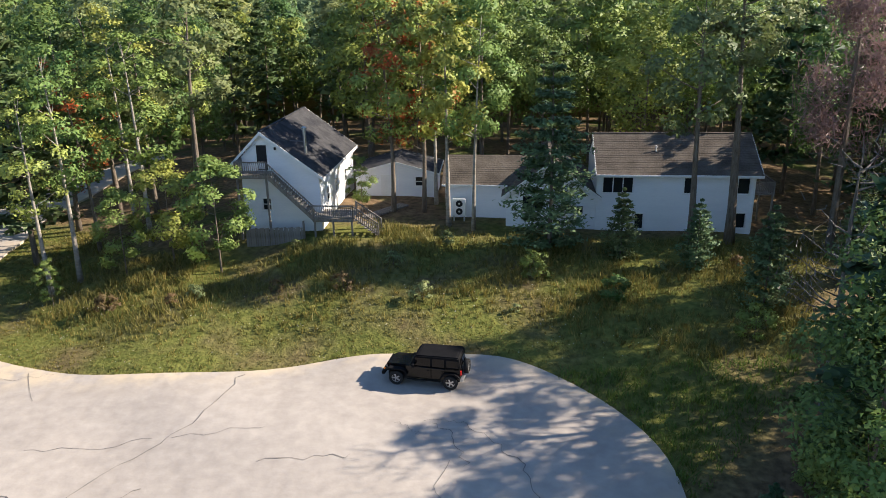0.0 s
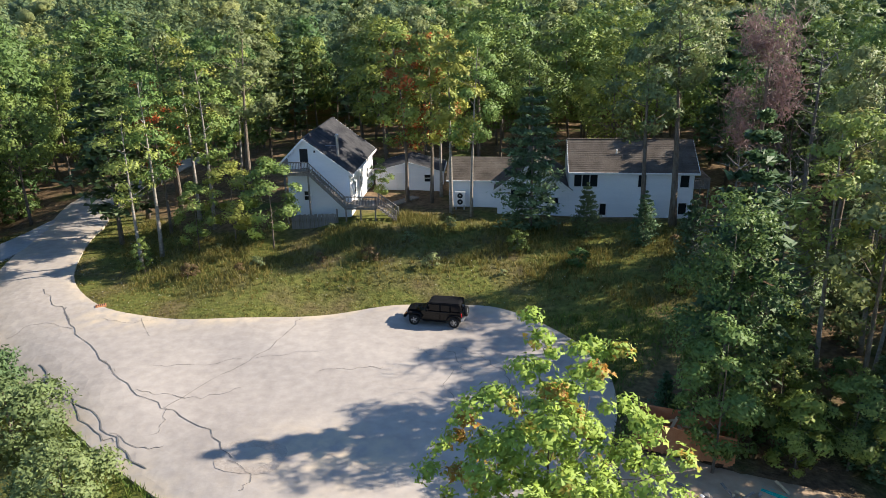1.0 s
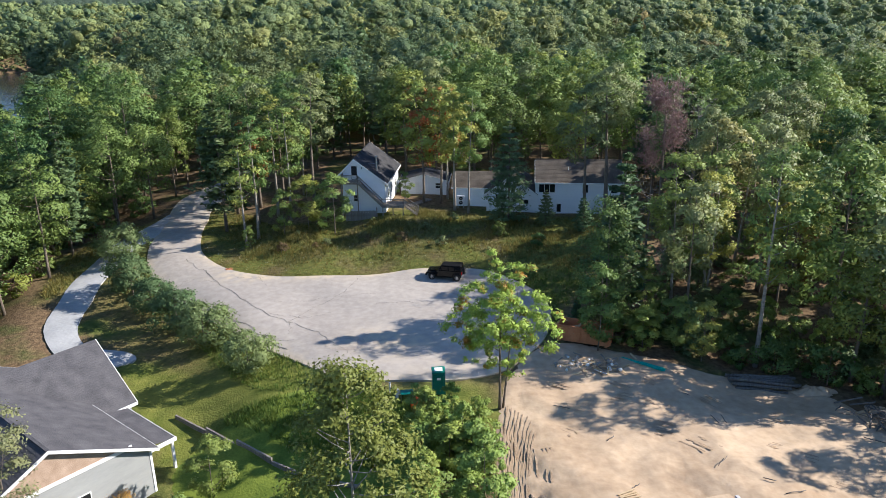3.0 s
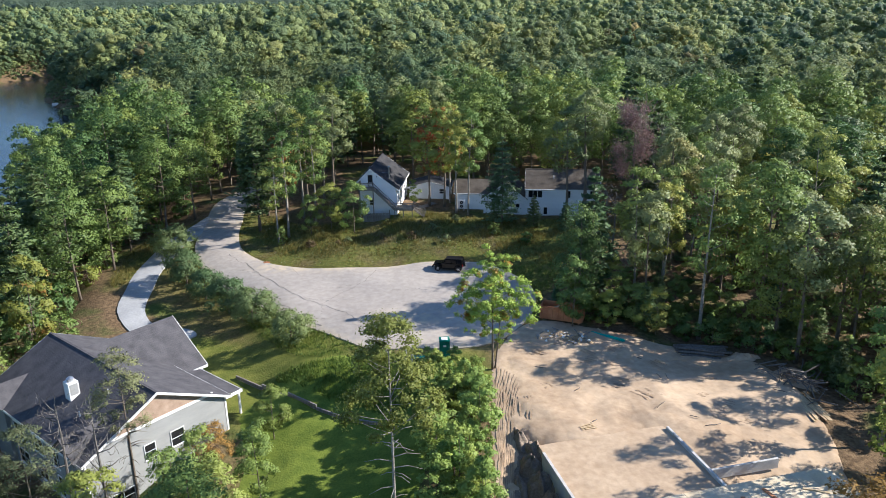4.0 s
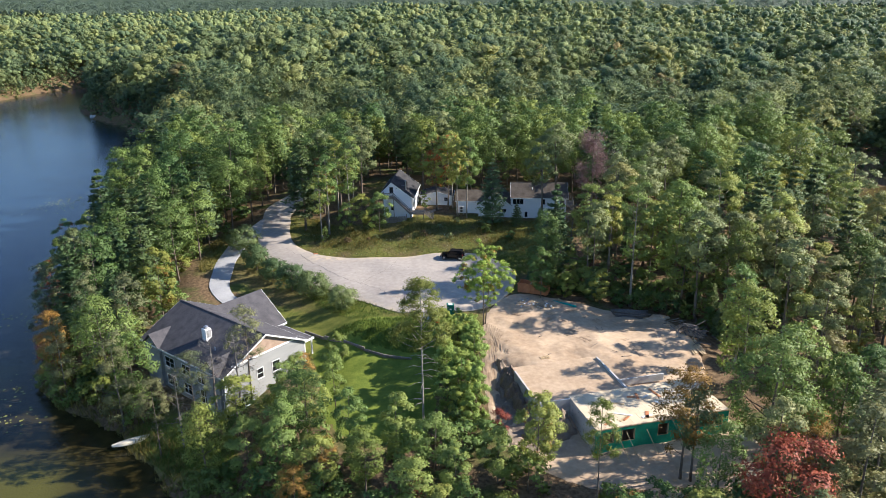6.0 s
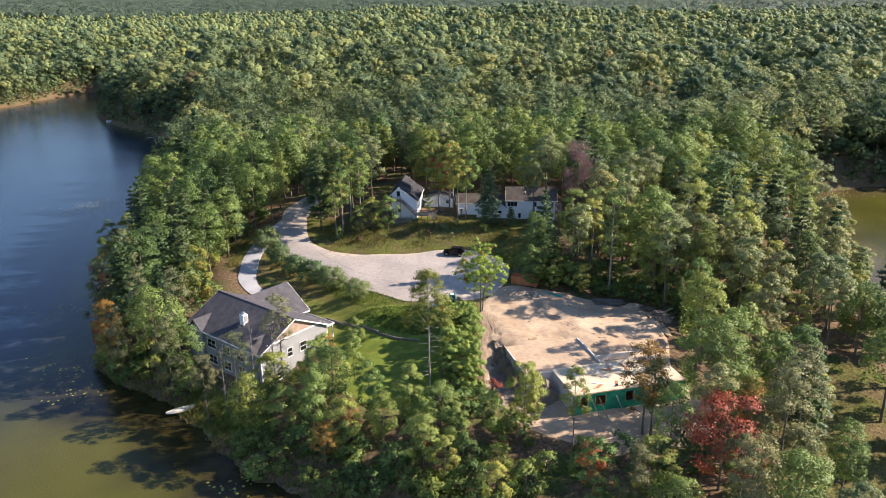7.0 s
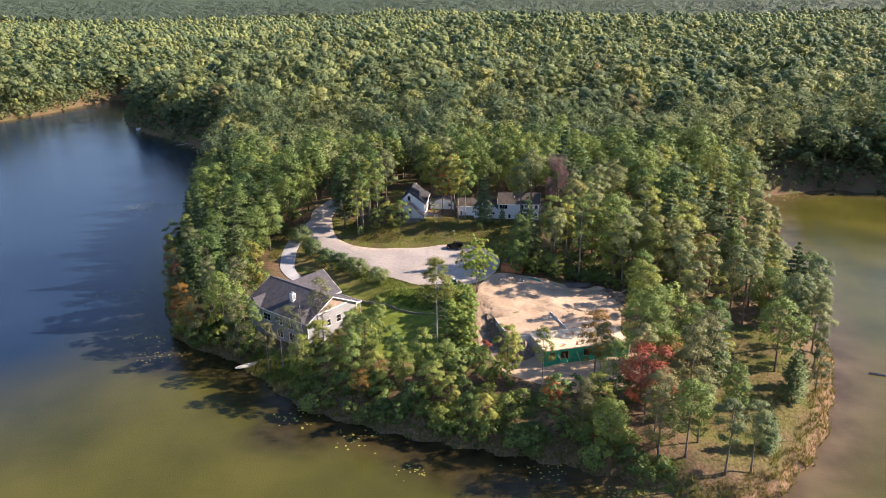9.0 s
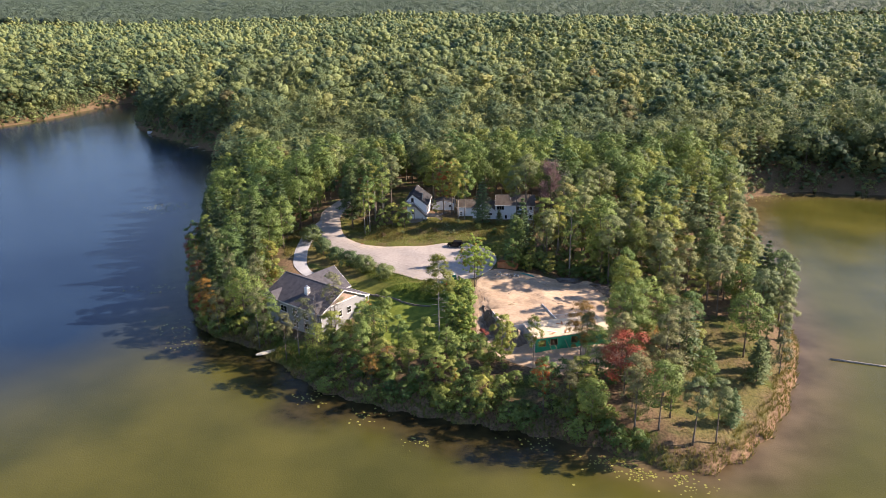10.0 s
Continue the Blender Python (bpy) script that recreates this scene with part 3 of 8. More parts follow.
gtc = gn.new("ShaderNodeTexCoord")
deep = gmix(gspread(gnoise(0.035, 4), 0.35, 0.65), (0.055, 0.056, 0.011), (0.098, 0.091, 0.019))
shallow = gmix(gspread(gnoise(0.12, 6), 0.35, 0.65), (0.080, 0.054, 0.028), (0.155, 0.112, 0.062))
gb3 = gn["Principled BSDF"]
# deep west water: sky reflection and tree shade painted in as dark blue
painted_sky = gmix(gspread(gnoise(0.02, 3), 0.35, 0.65), (0.007, 0.020, 0.047), (0.013, 0.031, 0.062))
# weedy bottom near shore, with the trees' shade painted into its dark brown
weedy_shade = gmix(gspread(gnoise(0.3, 5), 0.35, 0.65), (0.016, 0.013, 0.006), (0.046, 0.036, 0.014))
gl.new(gmix(gattr("painted_sky"), gmix(gattr("weed"), gmix(gattr("depth"), shallow, deep), weedy_shade), painted_sky), gb3.inputs["Base Color"])
gb3.inputs["Roughness"].default_value = 0.1
gb3.inputs["IOR"].default_value = 1.33
gb3.inputs["Specular IOR Level"].default_value = 0.34
wb = gn.new("ShaderNodeBump")
wb.inputs["Strength"].default_value, wb.inputs["Distance"].default_value = 0.7, 0.05
gl.new(gnoise(3.2, 3), wb.inputs["Height"])
gl.new(wb.outputs[0], gb3.inputs["Normal"])
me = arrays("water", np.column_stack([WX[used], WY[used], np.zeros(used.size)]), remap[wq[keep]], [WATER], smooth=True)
at = me.attributes.new("depth", "FLOAT", "POINT")
at.data.foreach_set("value", np.clip((-WD[used] - 0.5) / (8 + 5 * np.clip((WX[used] - 35) / 15, 0, 1)) + np.clip((-20 - WX[used]) / 25, 0, 1), 0, 1).astype(np.float32))
# where the sky's blue is painted onto the water
painted_sky_mask = np.clip((-48 - WX[used] + 0.25 * (WY[used] - 10)) / 45, 0, 1) * np.clip((WY[used] + 62) / 60, 0, 1) * np.clip((-WD[used] - 1) / 12, 0, 1)
at = me.attributes.new("painted_sky", "FLOAT", "POINT")
at.data.foreach_set("value", painted_sky_mask.astype(np.float32))
# band along the shore that gets the painted tree shade over weed
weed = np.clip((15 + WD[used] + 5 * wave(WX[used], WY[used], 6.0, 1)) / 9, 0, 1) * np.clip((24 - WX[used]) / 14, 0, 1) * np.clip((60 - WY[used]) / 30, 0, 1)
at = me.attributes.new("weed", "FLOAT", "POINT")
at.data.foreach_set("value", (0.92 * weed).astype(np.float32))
tagged(new("water", me), "calm murky green lake reflecting blue sky", "lake", kind="structure")

TRENCH = outline([(3.6, -19), (8.6, -21), (8.8, -16), (6.9, -8), (6.2, -3), (5.2, -2), (4.2, -6), (3.4, -12)])
# ---- road, drive, building site, lawn ----
def ruts(x, y, e):
    pit = soft(TRENCH, x, y, 1.2)
    lumps = 0.30 * wave(x, y, 0.75, 3) + 0.22 * wave(x, y, 0.36, 1) + 0.12 * wave(x, y, 0.17, 2)
    return e * (pit * lumps + 0.10 * wave(x, y, 1.1, 1) + 0.07 * np.sin(3.2 * (x + 0.25 * y) + 2 * np.sin(y * 0.4)) * np.clip((7 - x) / 4, 0, 1) + 0.05 * wave(x, y, 0.45, 2))


sheet("road", ROAD, ASPHALT, 0.09, 0.9, label="worn pale asphalt turning circle with tar-filled cracks", category="road", paved=True)
road_me = bpy.data.objects["road"].data
rv = np.empty(len(road_me.vertices) * 3, np.float32)
road_me.vertices.foreach_get("co", rv)
rv = rv.reshape(-1, 3)
rim_d = distance(np.vstack([ROAD, ROAD[:1]]), rv[:, 0], rv[:, 1])
dusty = 0.8 * np.exp(-(((rv[:, 0] + 6.5) / 4.2) ** 2 + ((rv[:, 1] - 20.0) / 2.6) ** 2)) + 0.8 * np.exp(-(((rv[:, 0] + 24.5) / 4.0) ** 2 + ((rv[:, 1] - 37.5) / 1.6) ** 2)) + 0.7 * np.exp(-rim_d / 0.7) + 0.4 * np.exp(-(((rv[:, 0] - 3) / 5) ** 2 + ((rv[:, 1] - 16) / 2.5) ** 2))
at = road_me.attributes.new("dust", "FLOAT", "POINT")
at.data.foreach_set("value", np.clip(dusty, 0, 1).astype(np.float32))
sheet("driveway", DRIVE, GRAVEL_DRIVE, 0.10, 0.9, label="pale concrete driveway curving down to a garage", category="driveway", paved=True)
sheet("building_site", SITE, SAND, 0.10, 0.5, ruts, label="bare sandy building plot with tyre ruts", category="building plot")
# turned soil in the trench; its dark colour also carries the wall's shade
sheet("trench", TRENCH, SPOIL, 0.17, 0.45, ruts, label="dug trench of turned subsoil beside the foundation, shade painted in", category="trench")
lawn_mat = material("lawn", (0.080, 0.124, 0.014), (0.205, 0.250, 0.034), 0.6, 0.95, bump=1.0)
sheet("lawn", LAWN, lawn_mat, 0.06, 1.0, label="mown bright green lawn below a low bank", category="lawn")

# ---- houses ----
def slab(bm, a, b, c, d, thick):
    """A flat plate of some thickness below four corners."""
    q = [Vector(p) for p in (a, b, c, d)]
    n = (q[1] - q[0]).cross(q[2] - q[0]).normalized()
    if n.z < 0:
        n = -n
    top = [bm.verts.new(p) for p in q]
    bot = [bm.verts.new(p - n * thick) for p in q]
    bm.faces.new(top)
    bm.faces.new(bot[::-1])
    for i in range(4):
        j = (i + 1) % 4
        bm.faces.new((top[i], bot[i], bot[j], top[j]))


def shingle_courses(bm, a, b, c, d, rows, lip=0.018):
    """Overlapping courses, one stepped skin, on a slope from the eave a-b up to the ridge d-c."""
    a, b, c, d = (Vector(p) for p in (a, b, c, d))
    n = (b - a).cross(d - a).normalized()
    if n.z < 0:
        n = -n
    last = (bm.verts.new(a), bm.verts.new(b))
    for i in range(rows):
        t0, t1 = i / rows, (i + 1) / rows
        lo = (bm.verts.new(a.lerp(d, t0) + n * lip), bm.verts.new(b.lerp(c, t0) + n * lip))
        hi = (bm.verts.new(a.lerp(d, t1) + n * 0.003), bm.verts.new(b.lerp(c, t1) + n * 0.003))
        bm.faces.new((last[0], last[1], lo[1], lo[0]))
        bm.faces.new((lo[0], lo[1], hi[1], hi[0]))
        last = hi


def slope(parent, a, b, c, d, rows, mat, thick=0.14):
    """One roof slope: a plate with its shingles, eave a-b, ridge d-c."""
    bm = bmesh.new()
    slab(bm, a, b, c, d, thick)
    ob = part("roof_slope", bm, mat, parent)
    bm = bmesh.new()
    up = Vector((0, 0, 0.004))
    shingle_courses(bm, Vector(a) + up, Vector(b) + up, c, d, rows)
    part("shingles", bm, mat, ob)
    return ob


def lap_wall(bm, p0, p1, z0, z1, nrm, pitch=0.2, lip=0.014, top=None):
    """Lapped siding, one stepped skin, on a wall from p0 to p1; top(s): the height of the wall at a share of its length."""
    p0, p1, nrm = Vector((*p0, 0)), Vector((*p1, 0)), Vector((*nrm, 0))
    z = z0
    last = None
    while z < z1 - 0.02:
        zt = min(z + pitch, z1)
        s_lo, s_hi = 0.0, 1.0
        if top:
            ok = [k / 64 for k in range(65) if top(k / 64) >= z + 0.5 * (zt - z)]
            if not ok:
                break
            s_lo, s_hi = ok[0], ok[-1]
        a, b = p0.lerp(p1, s_lo), p0.lerp(p1, s_hi)
        lo = (bm.verts.new(a + nrm * lip + Vector((0, 0, z))), bm.verts.new(b + nrm * lip + Vector((0, 0, z))))
        hi = (bm.verts.new(b + nrm * 0.002 + Vector((0, 0, zt))), bm.verts.new(a + nrm * 0.002 + Vector((0, 0, zt))))
        bm.faces.new((*lo, *hi))
        if last:
            bm.faces.new((last[0], last[1], lo[1], lo[0]))
        last = (hi[1], hi[0])
        z = zt


def window(parent, x, y, z, w, h, out=(0, -1), panes=1, bars=False, name="window", frame_mat=None):
    """A framed window proud of a wall; x, y, z: the middle of its sill on the wall, out: the way it faces."""
    ang = math.degrees(math.atan2(out[1], out[0])) + 90
    ob = link(name, None, parent)
    ob.empty_display_size = 0.1
    ob.matrix_basis = pose(x, y, z, 0, 0, ang)
    f = 0.07
    bm = boxes((-w / 2 - f, -w / 2, -0.06, 0.03, -f, h + f), (w / 2, w / 2 + f, -0.06, 0.03, -f, h + f),
               (-w / 2, w / 2, -0.06, 0.03, -f, 0), (-w / 2, w / 2, -0.06, 0.03, h, h + f))
    for k in range(1, panes):
        xx = -w / 2 + w * k / panes
        box(bm, xx - f / 2, xx + f / 2, -0.05, 0.03, 0, h)
    if bars:
        box(bm, -w / 2, w / 2, -0.045, 0.02, h * 0.5 - 0.03, h * 0.5 + 0.03)
    part("frame", bm, frame_mat or TRIM_WHITE, ob)
    for k in range(panes):
        a, b = -w / 2 + w * k / panes, -w / 2 + w * (k + 1) / panes
        part("pane", boxes((a + 0.02, b - 0.02, -0.025, -0.005, 0, h)), GLASS, ob)
    part("sill", boxes((-w / 2 - 0.12, w / 2 + 0.12, -0.12, 0.02, -f - 0.04, -f)), frame_mat or TRIM_WHITE, ob)
    return ob


def pitched_roof(parent, x0, x1, y0, y1, ez0, ez1, rx, rz, mat, over=0.35, rows=14, name="roof", trim=None):
    """A roof with its ridge along local y at rx, rz; eaves x0 (height ez0) and x1 (ez1), gables y0 and y1."""
    ro = slope(parent, (x0, y0 - over, ez0), (x0, y1 + over, ez0), (rx, y1 + over, rz), (rx, y0 - over, rz), rows, mat)
    slope(parent, (x1, y1 + over, ez1), (x1, y0 - over, ez1), (rx, y0 - over, rz), (rx, y1 + over, rz), rows, mat)
    part("ridge_cap", boxes((rx - 0.12, rx + 0.12, y0 - over, y1 + over, rz - 0.02, rz + 0.035)), mat, parent)
    for yy in (y0 - over, y1 + over):
        bm = bmesh.new()
        sgn = -0.035 if yy < (y0 + y1) / 2 else 0.035
        a, b = min(yy, yy + sgn), max(yy, yy + sgn)
        for ex, ez in ((x0, ez0), (x1, ez1)):
            prism(bm, [(ex, ez - 0.24), (rx, rz - 0.24), (rx, rz + 0.012), (ex, ez + 0.012)], a, b)
        part("rake_board", bm, trim or TRIM_WHITE, parent)
    for ex, ez in ((x0, ez0), (x1, ez1)):
        s = -1 if ex < rx else 1
        part("fascia", boxes((min(ex, ex + s * 0.04), max(ex, ex + s * 0.04), y0 - over, y1 + over, ez - 0.24, ez + 0.01)), trim or TRIM_WHITE, parent)
    return ro


def gable_body(parent, x0, x1, y0, y1, z0, wz0, wz1, rx, rz, mat, lap=0.2, name="wall"):
    """Walls under a roof with its ridge along y: solid body and lapped boards on it."""
    bm = bmesh.new()
    prism(bm, [(x0, z0), (x1, z0), (x1, wz1), (rx, rz), (x0, wz0)], y0, y1)
    w = x1 - x0

    def top(s):
        x = x0 + s * w
        return wz0 + (rz - wz0) * (x - x0) / (rx - x0) if x < rx else wz1 + (rz - wz1) * (x1 - x) / (x1 - rx)
    if lap:
        lap_wall(bm, (x0, y0), (x1, y0), z0 + 0.3, rz, (0, -1), lap, top=top)
        lap_wall(bm, (x1, y0), (x1, y1), z0 + 0.3, wz1, (1, 0), lap)
        lap_wall(bm, (x0, y1), (x0, y0), z0 + 0.3, wz0, (-1, 0), lap)
    me = bpy.data.meshes.new(name)
    bm.to_mesh(me)
    bm.free()
    me.materials.append(mat)
    return link(name, me, parent)


def railing(parent, p0, p1, h=0.95, gap=0.14, name="railing", mat=None):
    """A rail with posts and balusters between two points, level or sloping."""
    p0, p1 = Vector(p0), Vector(p1)
    d = p1 - p0
    flat = Vector((d.x, d.y, 0))
    n = max(2, int(flat.length / gap))
    ang = math.atan2(flat.y, flat.x)
    ob = link(name, None, parent)
    ob.empty_display_size = 0.1
    for t in (0.0, 1.0):
        q = p0.lerp(p1, t)
        part("rail_post", boxes((q.x - 0.05, q.x + 0.05, q.y - 0.05, q.y + 0.05, q.z - 0.2, q.z + h + 0.06)), mat or WOOD_GREY, ob)
    for hz, t in ((h, 0.045), (0.1, 0.035)):
        bm = bmesh.new()
        a, b = p0 + Vector((0, 0, hz)), p1 + Vector((0, 0, hz))
        side = Vector((-math.sin(ang), math.cos(ang), 0)) * 0.045
        up = Vector((0, 0, t))
        v = [bm.verts.new(c + s1 * side + s2 * up) for c in (a, b) for s1 in (-1, 1) for s2 in (-1, 1)]
        for f in ((0, 1, 3, 2), (4, 6, 7, 5), (0, 4, 5, 1), (2, 3, 7, 6), (0, 2, 6, 4), (1, 5, 7, 3)):
            bm.faces.new([v[i] for i in f])
        part("handrail" if hz > 0.5 else "bottom_rail", bm, mat or WOOD_GREY, ob)
    bar = None
    for k in range(1, n):
        q = p0.lerp(p1, k / n)
        if bar is None:
            bar = part("baluster", boxes((-0.02, 0.02, -0.02, 0.02, 0.1, h)), mat or WOOD_GREY, ob)
            bar.location = q
        else:
            o = link("baluster", bar.data, ob)
            o.location = q
    return ob


# white two-storey gable house with outside stairs
def stair_house():
    h = empty("stair_house", -13.36, 54.71, 12.3, -5.5, "white two-storey gable house with dark patchy roof and outside wooden stairs", "house")
    gable_body(h, -1.75, 4.2, 0, 12, -0.4, 5.3, 3.75, 0, 7.2, SIDING_WHITE)
    pitched_roof(h, -2.4, 4.6, 0, 12, 4.95, 3.9, 0, 7.33, SHINGLE_DARK, over=0.3, rows=16)
    part("foundation", boxes((-1.7, 4.15, 0.05, 11.95, -1.6, -0.3)), CONCRETE, h)
    d = link("door", None, h)
    part("door_leaf", boxes((-0.42, 0.36, -0.05, 0.02, 4.42, 6.3)), DARK, d)
    part("door_frame", boxes((-0.5, -0.42, -0.07, 0.02, 4.4, 6.38), (0.36, 0.44, -0.07, 0.02, 4.4, 6.38), (-0.5, 0.44, -0.07, 0.02, 6.3, 6.38)), TRIM_WHITE, d)
    part("door_panel", boxes((-0.34, 0.28, -0.07, -0.05, 4.5, 5.05)), TRIM_WHITE, d)
    window(h, 0.05, -0.015, 1.35, 0.6, 0.85, bars=True)
    for yy, zz in ((2.2, 1.6), (5.0, 1.6), (8.5, 1.6)):
        window(h, 4.215, yy, zz, 0.7, 1.0, (1, 0), bars=True)
    part("wall_lamp", softbox(0.95, 1.1, -0.14, 0, 5.95, 6.15, 0.03), DARK, h)
    # flue
    bm = bmesh.new()
    tube(bm, [(2.75, 2.0, 4.6), (2.75, 2.0, 7.1)], [0.13, 0.13], 10)
    fl = part("flue", bm, STEEL, h)
    bm = bmesh.new()
    tube(bm, [(2.75, 2.0, 7.1), (2.75, 2.0, 7.25), (2.75, 2.0, 7.35)], [0.2, 0.2, 0.08], 10)
    part("flue_cap", bm, STEEL, fl)
    bm = bmesh.new()
    tube(bm, [(2.75, 2.0, 6.2), (1.5, 2.2, 6.2)], [0.02, 0.02], 5)
    part("flue_brace", bm, STEEL, fl)
    # upper landing
    top = 4.35
    lan = link("landing", None, h)
    for k in range(9):
        part("deck_board", boxes((-1.7 + 0.005, 0.7, -1.5 + k * 0.165, -1.5 + k * 0.165 + 0.15, top - 0.04, top)), WOOD_GREY, lan)
    part("rim_joist", boxes((-1.7, 0.7, -1.54, -1.5, top - 0.26, top - 0.045), (-1.74, -1.7, -1.5, 0, top - 0.26, top - 0.045)), WOOD_GREY, lan)
    railing(h, (-1.66, -1.46, top), (0.7, -1.46, top))
    railing(h, (-1.66, -1.4, top), (-1.66, -0.05, top))
    for px in (-1.6, 0.62):
        part("post", boxes((px - 0.07, px + 0.07, -1.47, -1.33, -1.6, top - 0.1)), WOOD_GREY, h)
    # stair flight along the front
    n = 15
    x0, x1, z1 = 0.7, 3.95, 1.15
    st = link("stair", None, h)
    for k in range(n):
        t = (k + 0.5) / n
        xx, zz = x0 + (x1 - x0) * t, top + (z1 - top) * (k + 1) / (n + 0.5)
        part("tread", boxes((xx - 0.14, xx + 0.14, -1.42, -0.25, zz - 0.04, zz)), WOOD_GREY, st)
    for yy in (-1.46, -0.22):
        bm = bmesh.new()
        prism(bm, [(x0, top - 0.3), (x1, z1 - 0.3), (x1, z1 + 0.02), (x0, top + 0.02)], yy, yy + 0.045)
        part("stringer", bm, WOOD_GREY, st)
    railing(h, (x0, -1.46, top), (x1, -1.46, z1))
    # lower deck
    lo = link("lower_deck", None, h)
    for k in range(15):
        part("deck_board", boxes((x1, x1 + 3.0, -1.6 + k * 0.17, -1.6 + k * 0.17 + 0.155, z1 - 0.04, z1)), WOOD_GREY, lo)
    part("rim_joist", boxes((x1, x1 + 3.0, -1.65, -1.605, z1 - 0.26, z1 - 0.045)), WOOD_GREY, lo)
    railing(h, (x1, -1.58, z1), (x1 + 3.0, -1.58, z1))
    for px in (x1 + 0.1, x1 + 1.5, x1 + 2.9):
        part("post", boxes((px - 0.06, px + 0.06, -1.6, -1.48, -1.4, z1 - 0.1)), WOOD_GREY, h)
    st2 = link("stair", None, h)
    for k in range(7):
        part("tread", boxes((x1 + 3.0 + k * 0.26, x1 + 3.28 + k * 0.26, -1.5, -0.3, z1 - 0.18 * (k + 1) - 0.04, z1 - 0.18 * (k + 1))), WOOD_GREY, st2)
    railing(h, (x1 + 3.0, -1.58, z1), (x1 + 4.85, -1.58, z1 - 1.3))
    railing(h, (x1 + 3.0, -0.25, z1), (x1 + 4.85, -0.25, z1 - 1.3))
    return h


stair_house()

fence = empty("board_fence", -14.6, 52.6, 11.0, 2, "weathered grey board fence below the stairs", "fence")
pl = None
for k in range(24):
    hgt = 1.75 + 0.05 * math.sin(k * 2.1)
    if pl is None:
        pl = part("plank", boxes((0, 0.165, -0.012, 0.012, -0.5, 1.78)), WOOD_GREY, fence)
    else:
        o = link("plank", pl.data, fence)
        o.matrix_basis = pose(k * 0.175, 0.004 * (k % 3), 0.03 * math.sin(k * 2.1), 0, 0.5 * math.sin(k * 3.3), 0)
for zz in (0.3, 1.4):
    part("rail", boxes((0, 4.25, 0.02, 0.06, zz, zz + 0.09)), WOOD_GREY, fence)
part("post", boxes((4.22, 4.36, -0.07, 0.07, -0.6, 2.25)), WOOD_GREY, fence)

# white shed between the houses
shed = empty("shed", -7.5, 63.4, 12.3, -4, "small white shed with a low gable roof", "shed")
gable_body(shed, 0, 7.0, 0, 5.0, -0.5, 2.1, 2.1, 3.5, 2.95, SIDING_WHITE)
pitched_roof(shed, -0.3, 7.3, 0, 5.0, 2.07, 2.07, 3.5, 3.08, SHINGLE_DARK, over=0.25, rows=8)
window(shed, 5.6, -0.015, 0.95, 0.75, 0.75, bars=True)
part("shed_door", boxes((2.2, 3.15, -0.04, 0.01, 0.0, 1.9)), TRIM_WHITE, shed)
part("corner_board", boxes((-0.03, 0.09, -0.03, 0.05, -0.4, 2.05)), TRIM_WHITE, shed)
part("corner_board", boxes((6.91, 7.03, -0.03, 0.05, -0.4, 2.05)), TRIM_WHITE, shed)


walkway = empty("boardwalk", -6.2, 57.3, 0, 46.8, "narrow grey plank walkway leading to the shed", "walkway")
for k in range(26):
    o = part("plank", boxes((k * 0.17, k * 0.17 + 0.15, -0.5, 0.5, -0.12, 0.0)), WOOD_GREY, walkway)
    o.location.z = gz(-6.2 + 0.116 * k, 57.3 + 0.124 * k) + 0.12


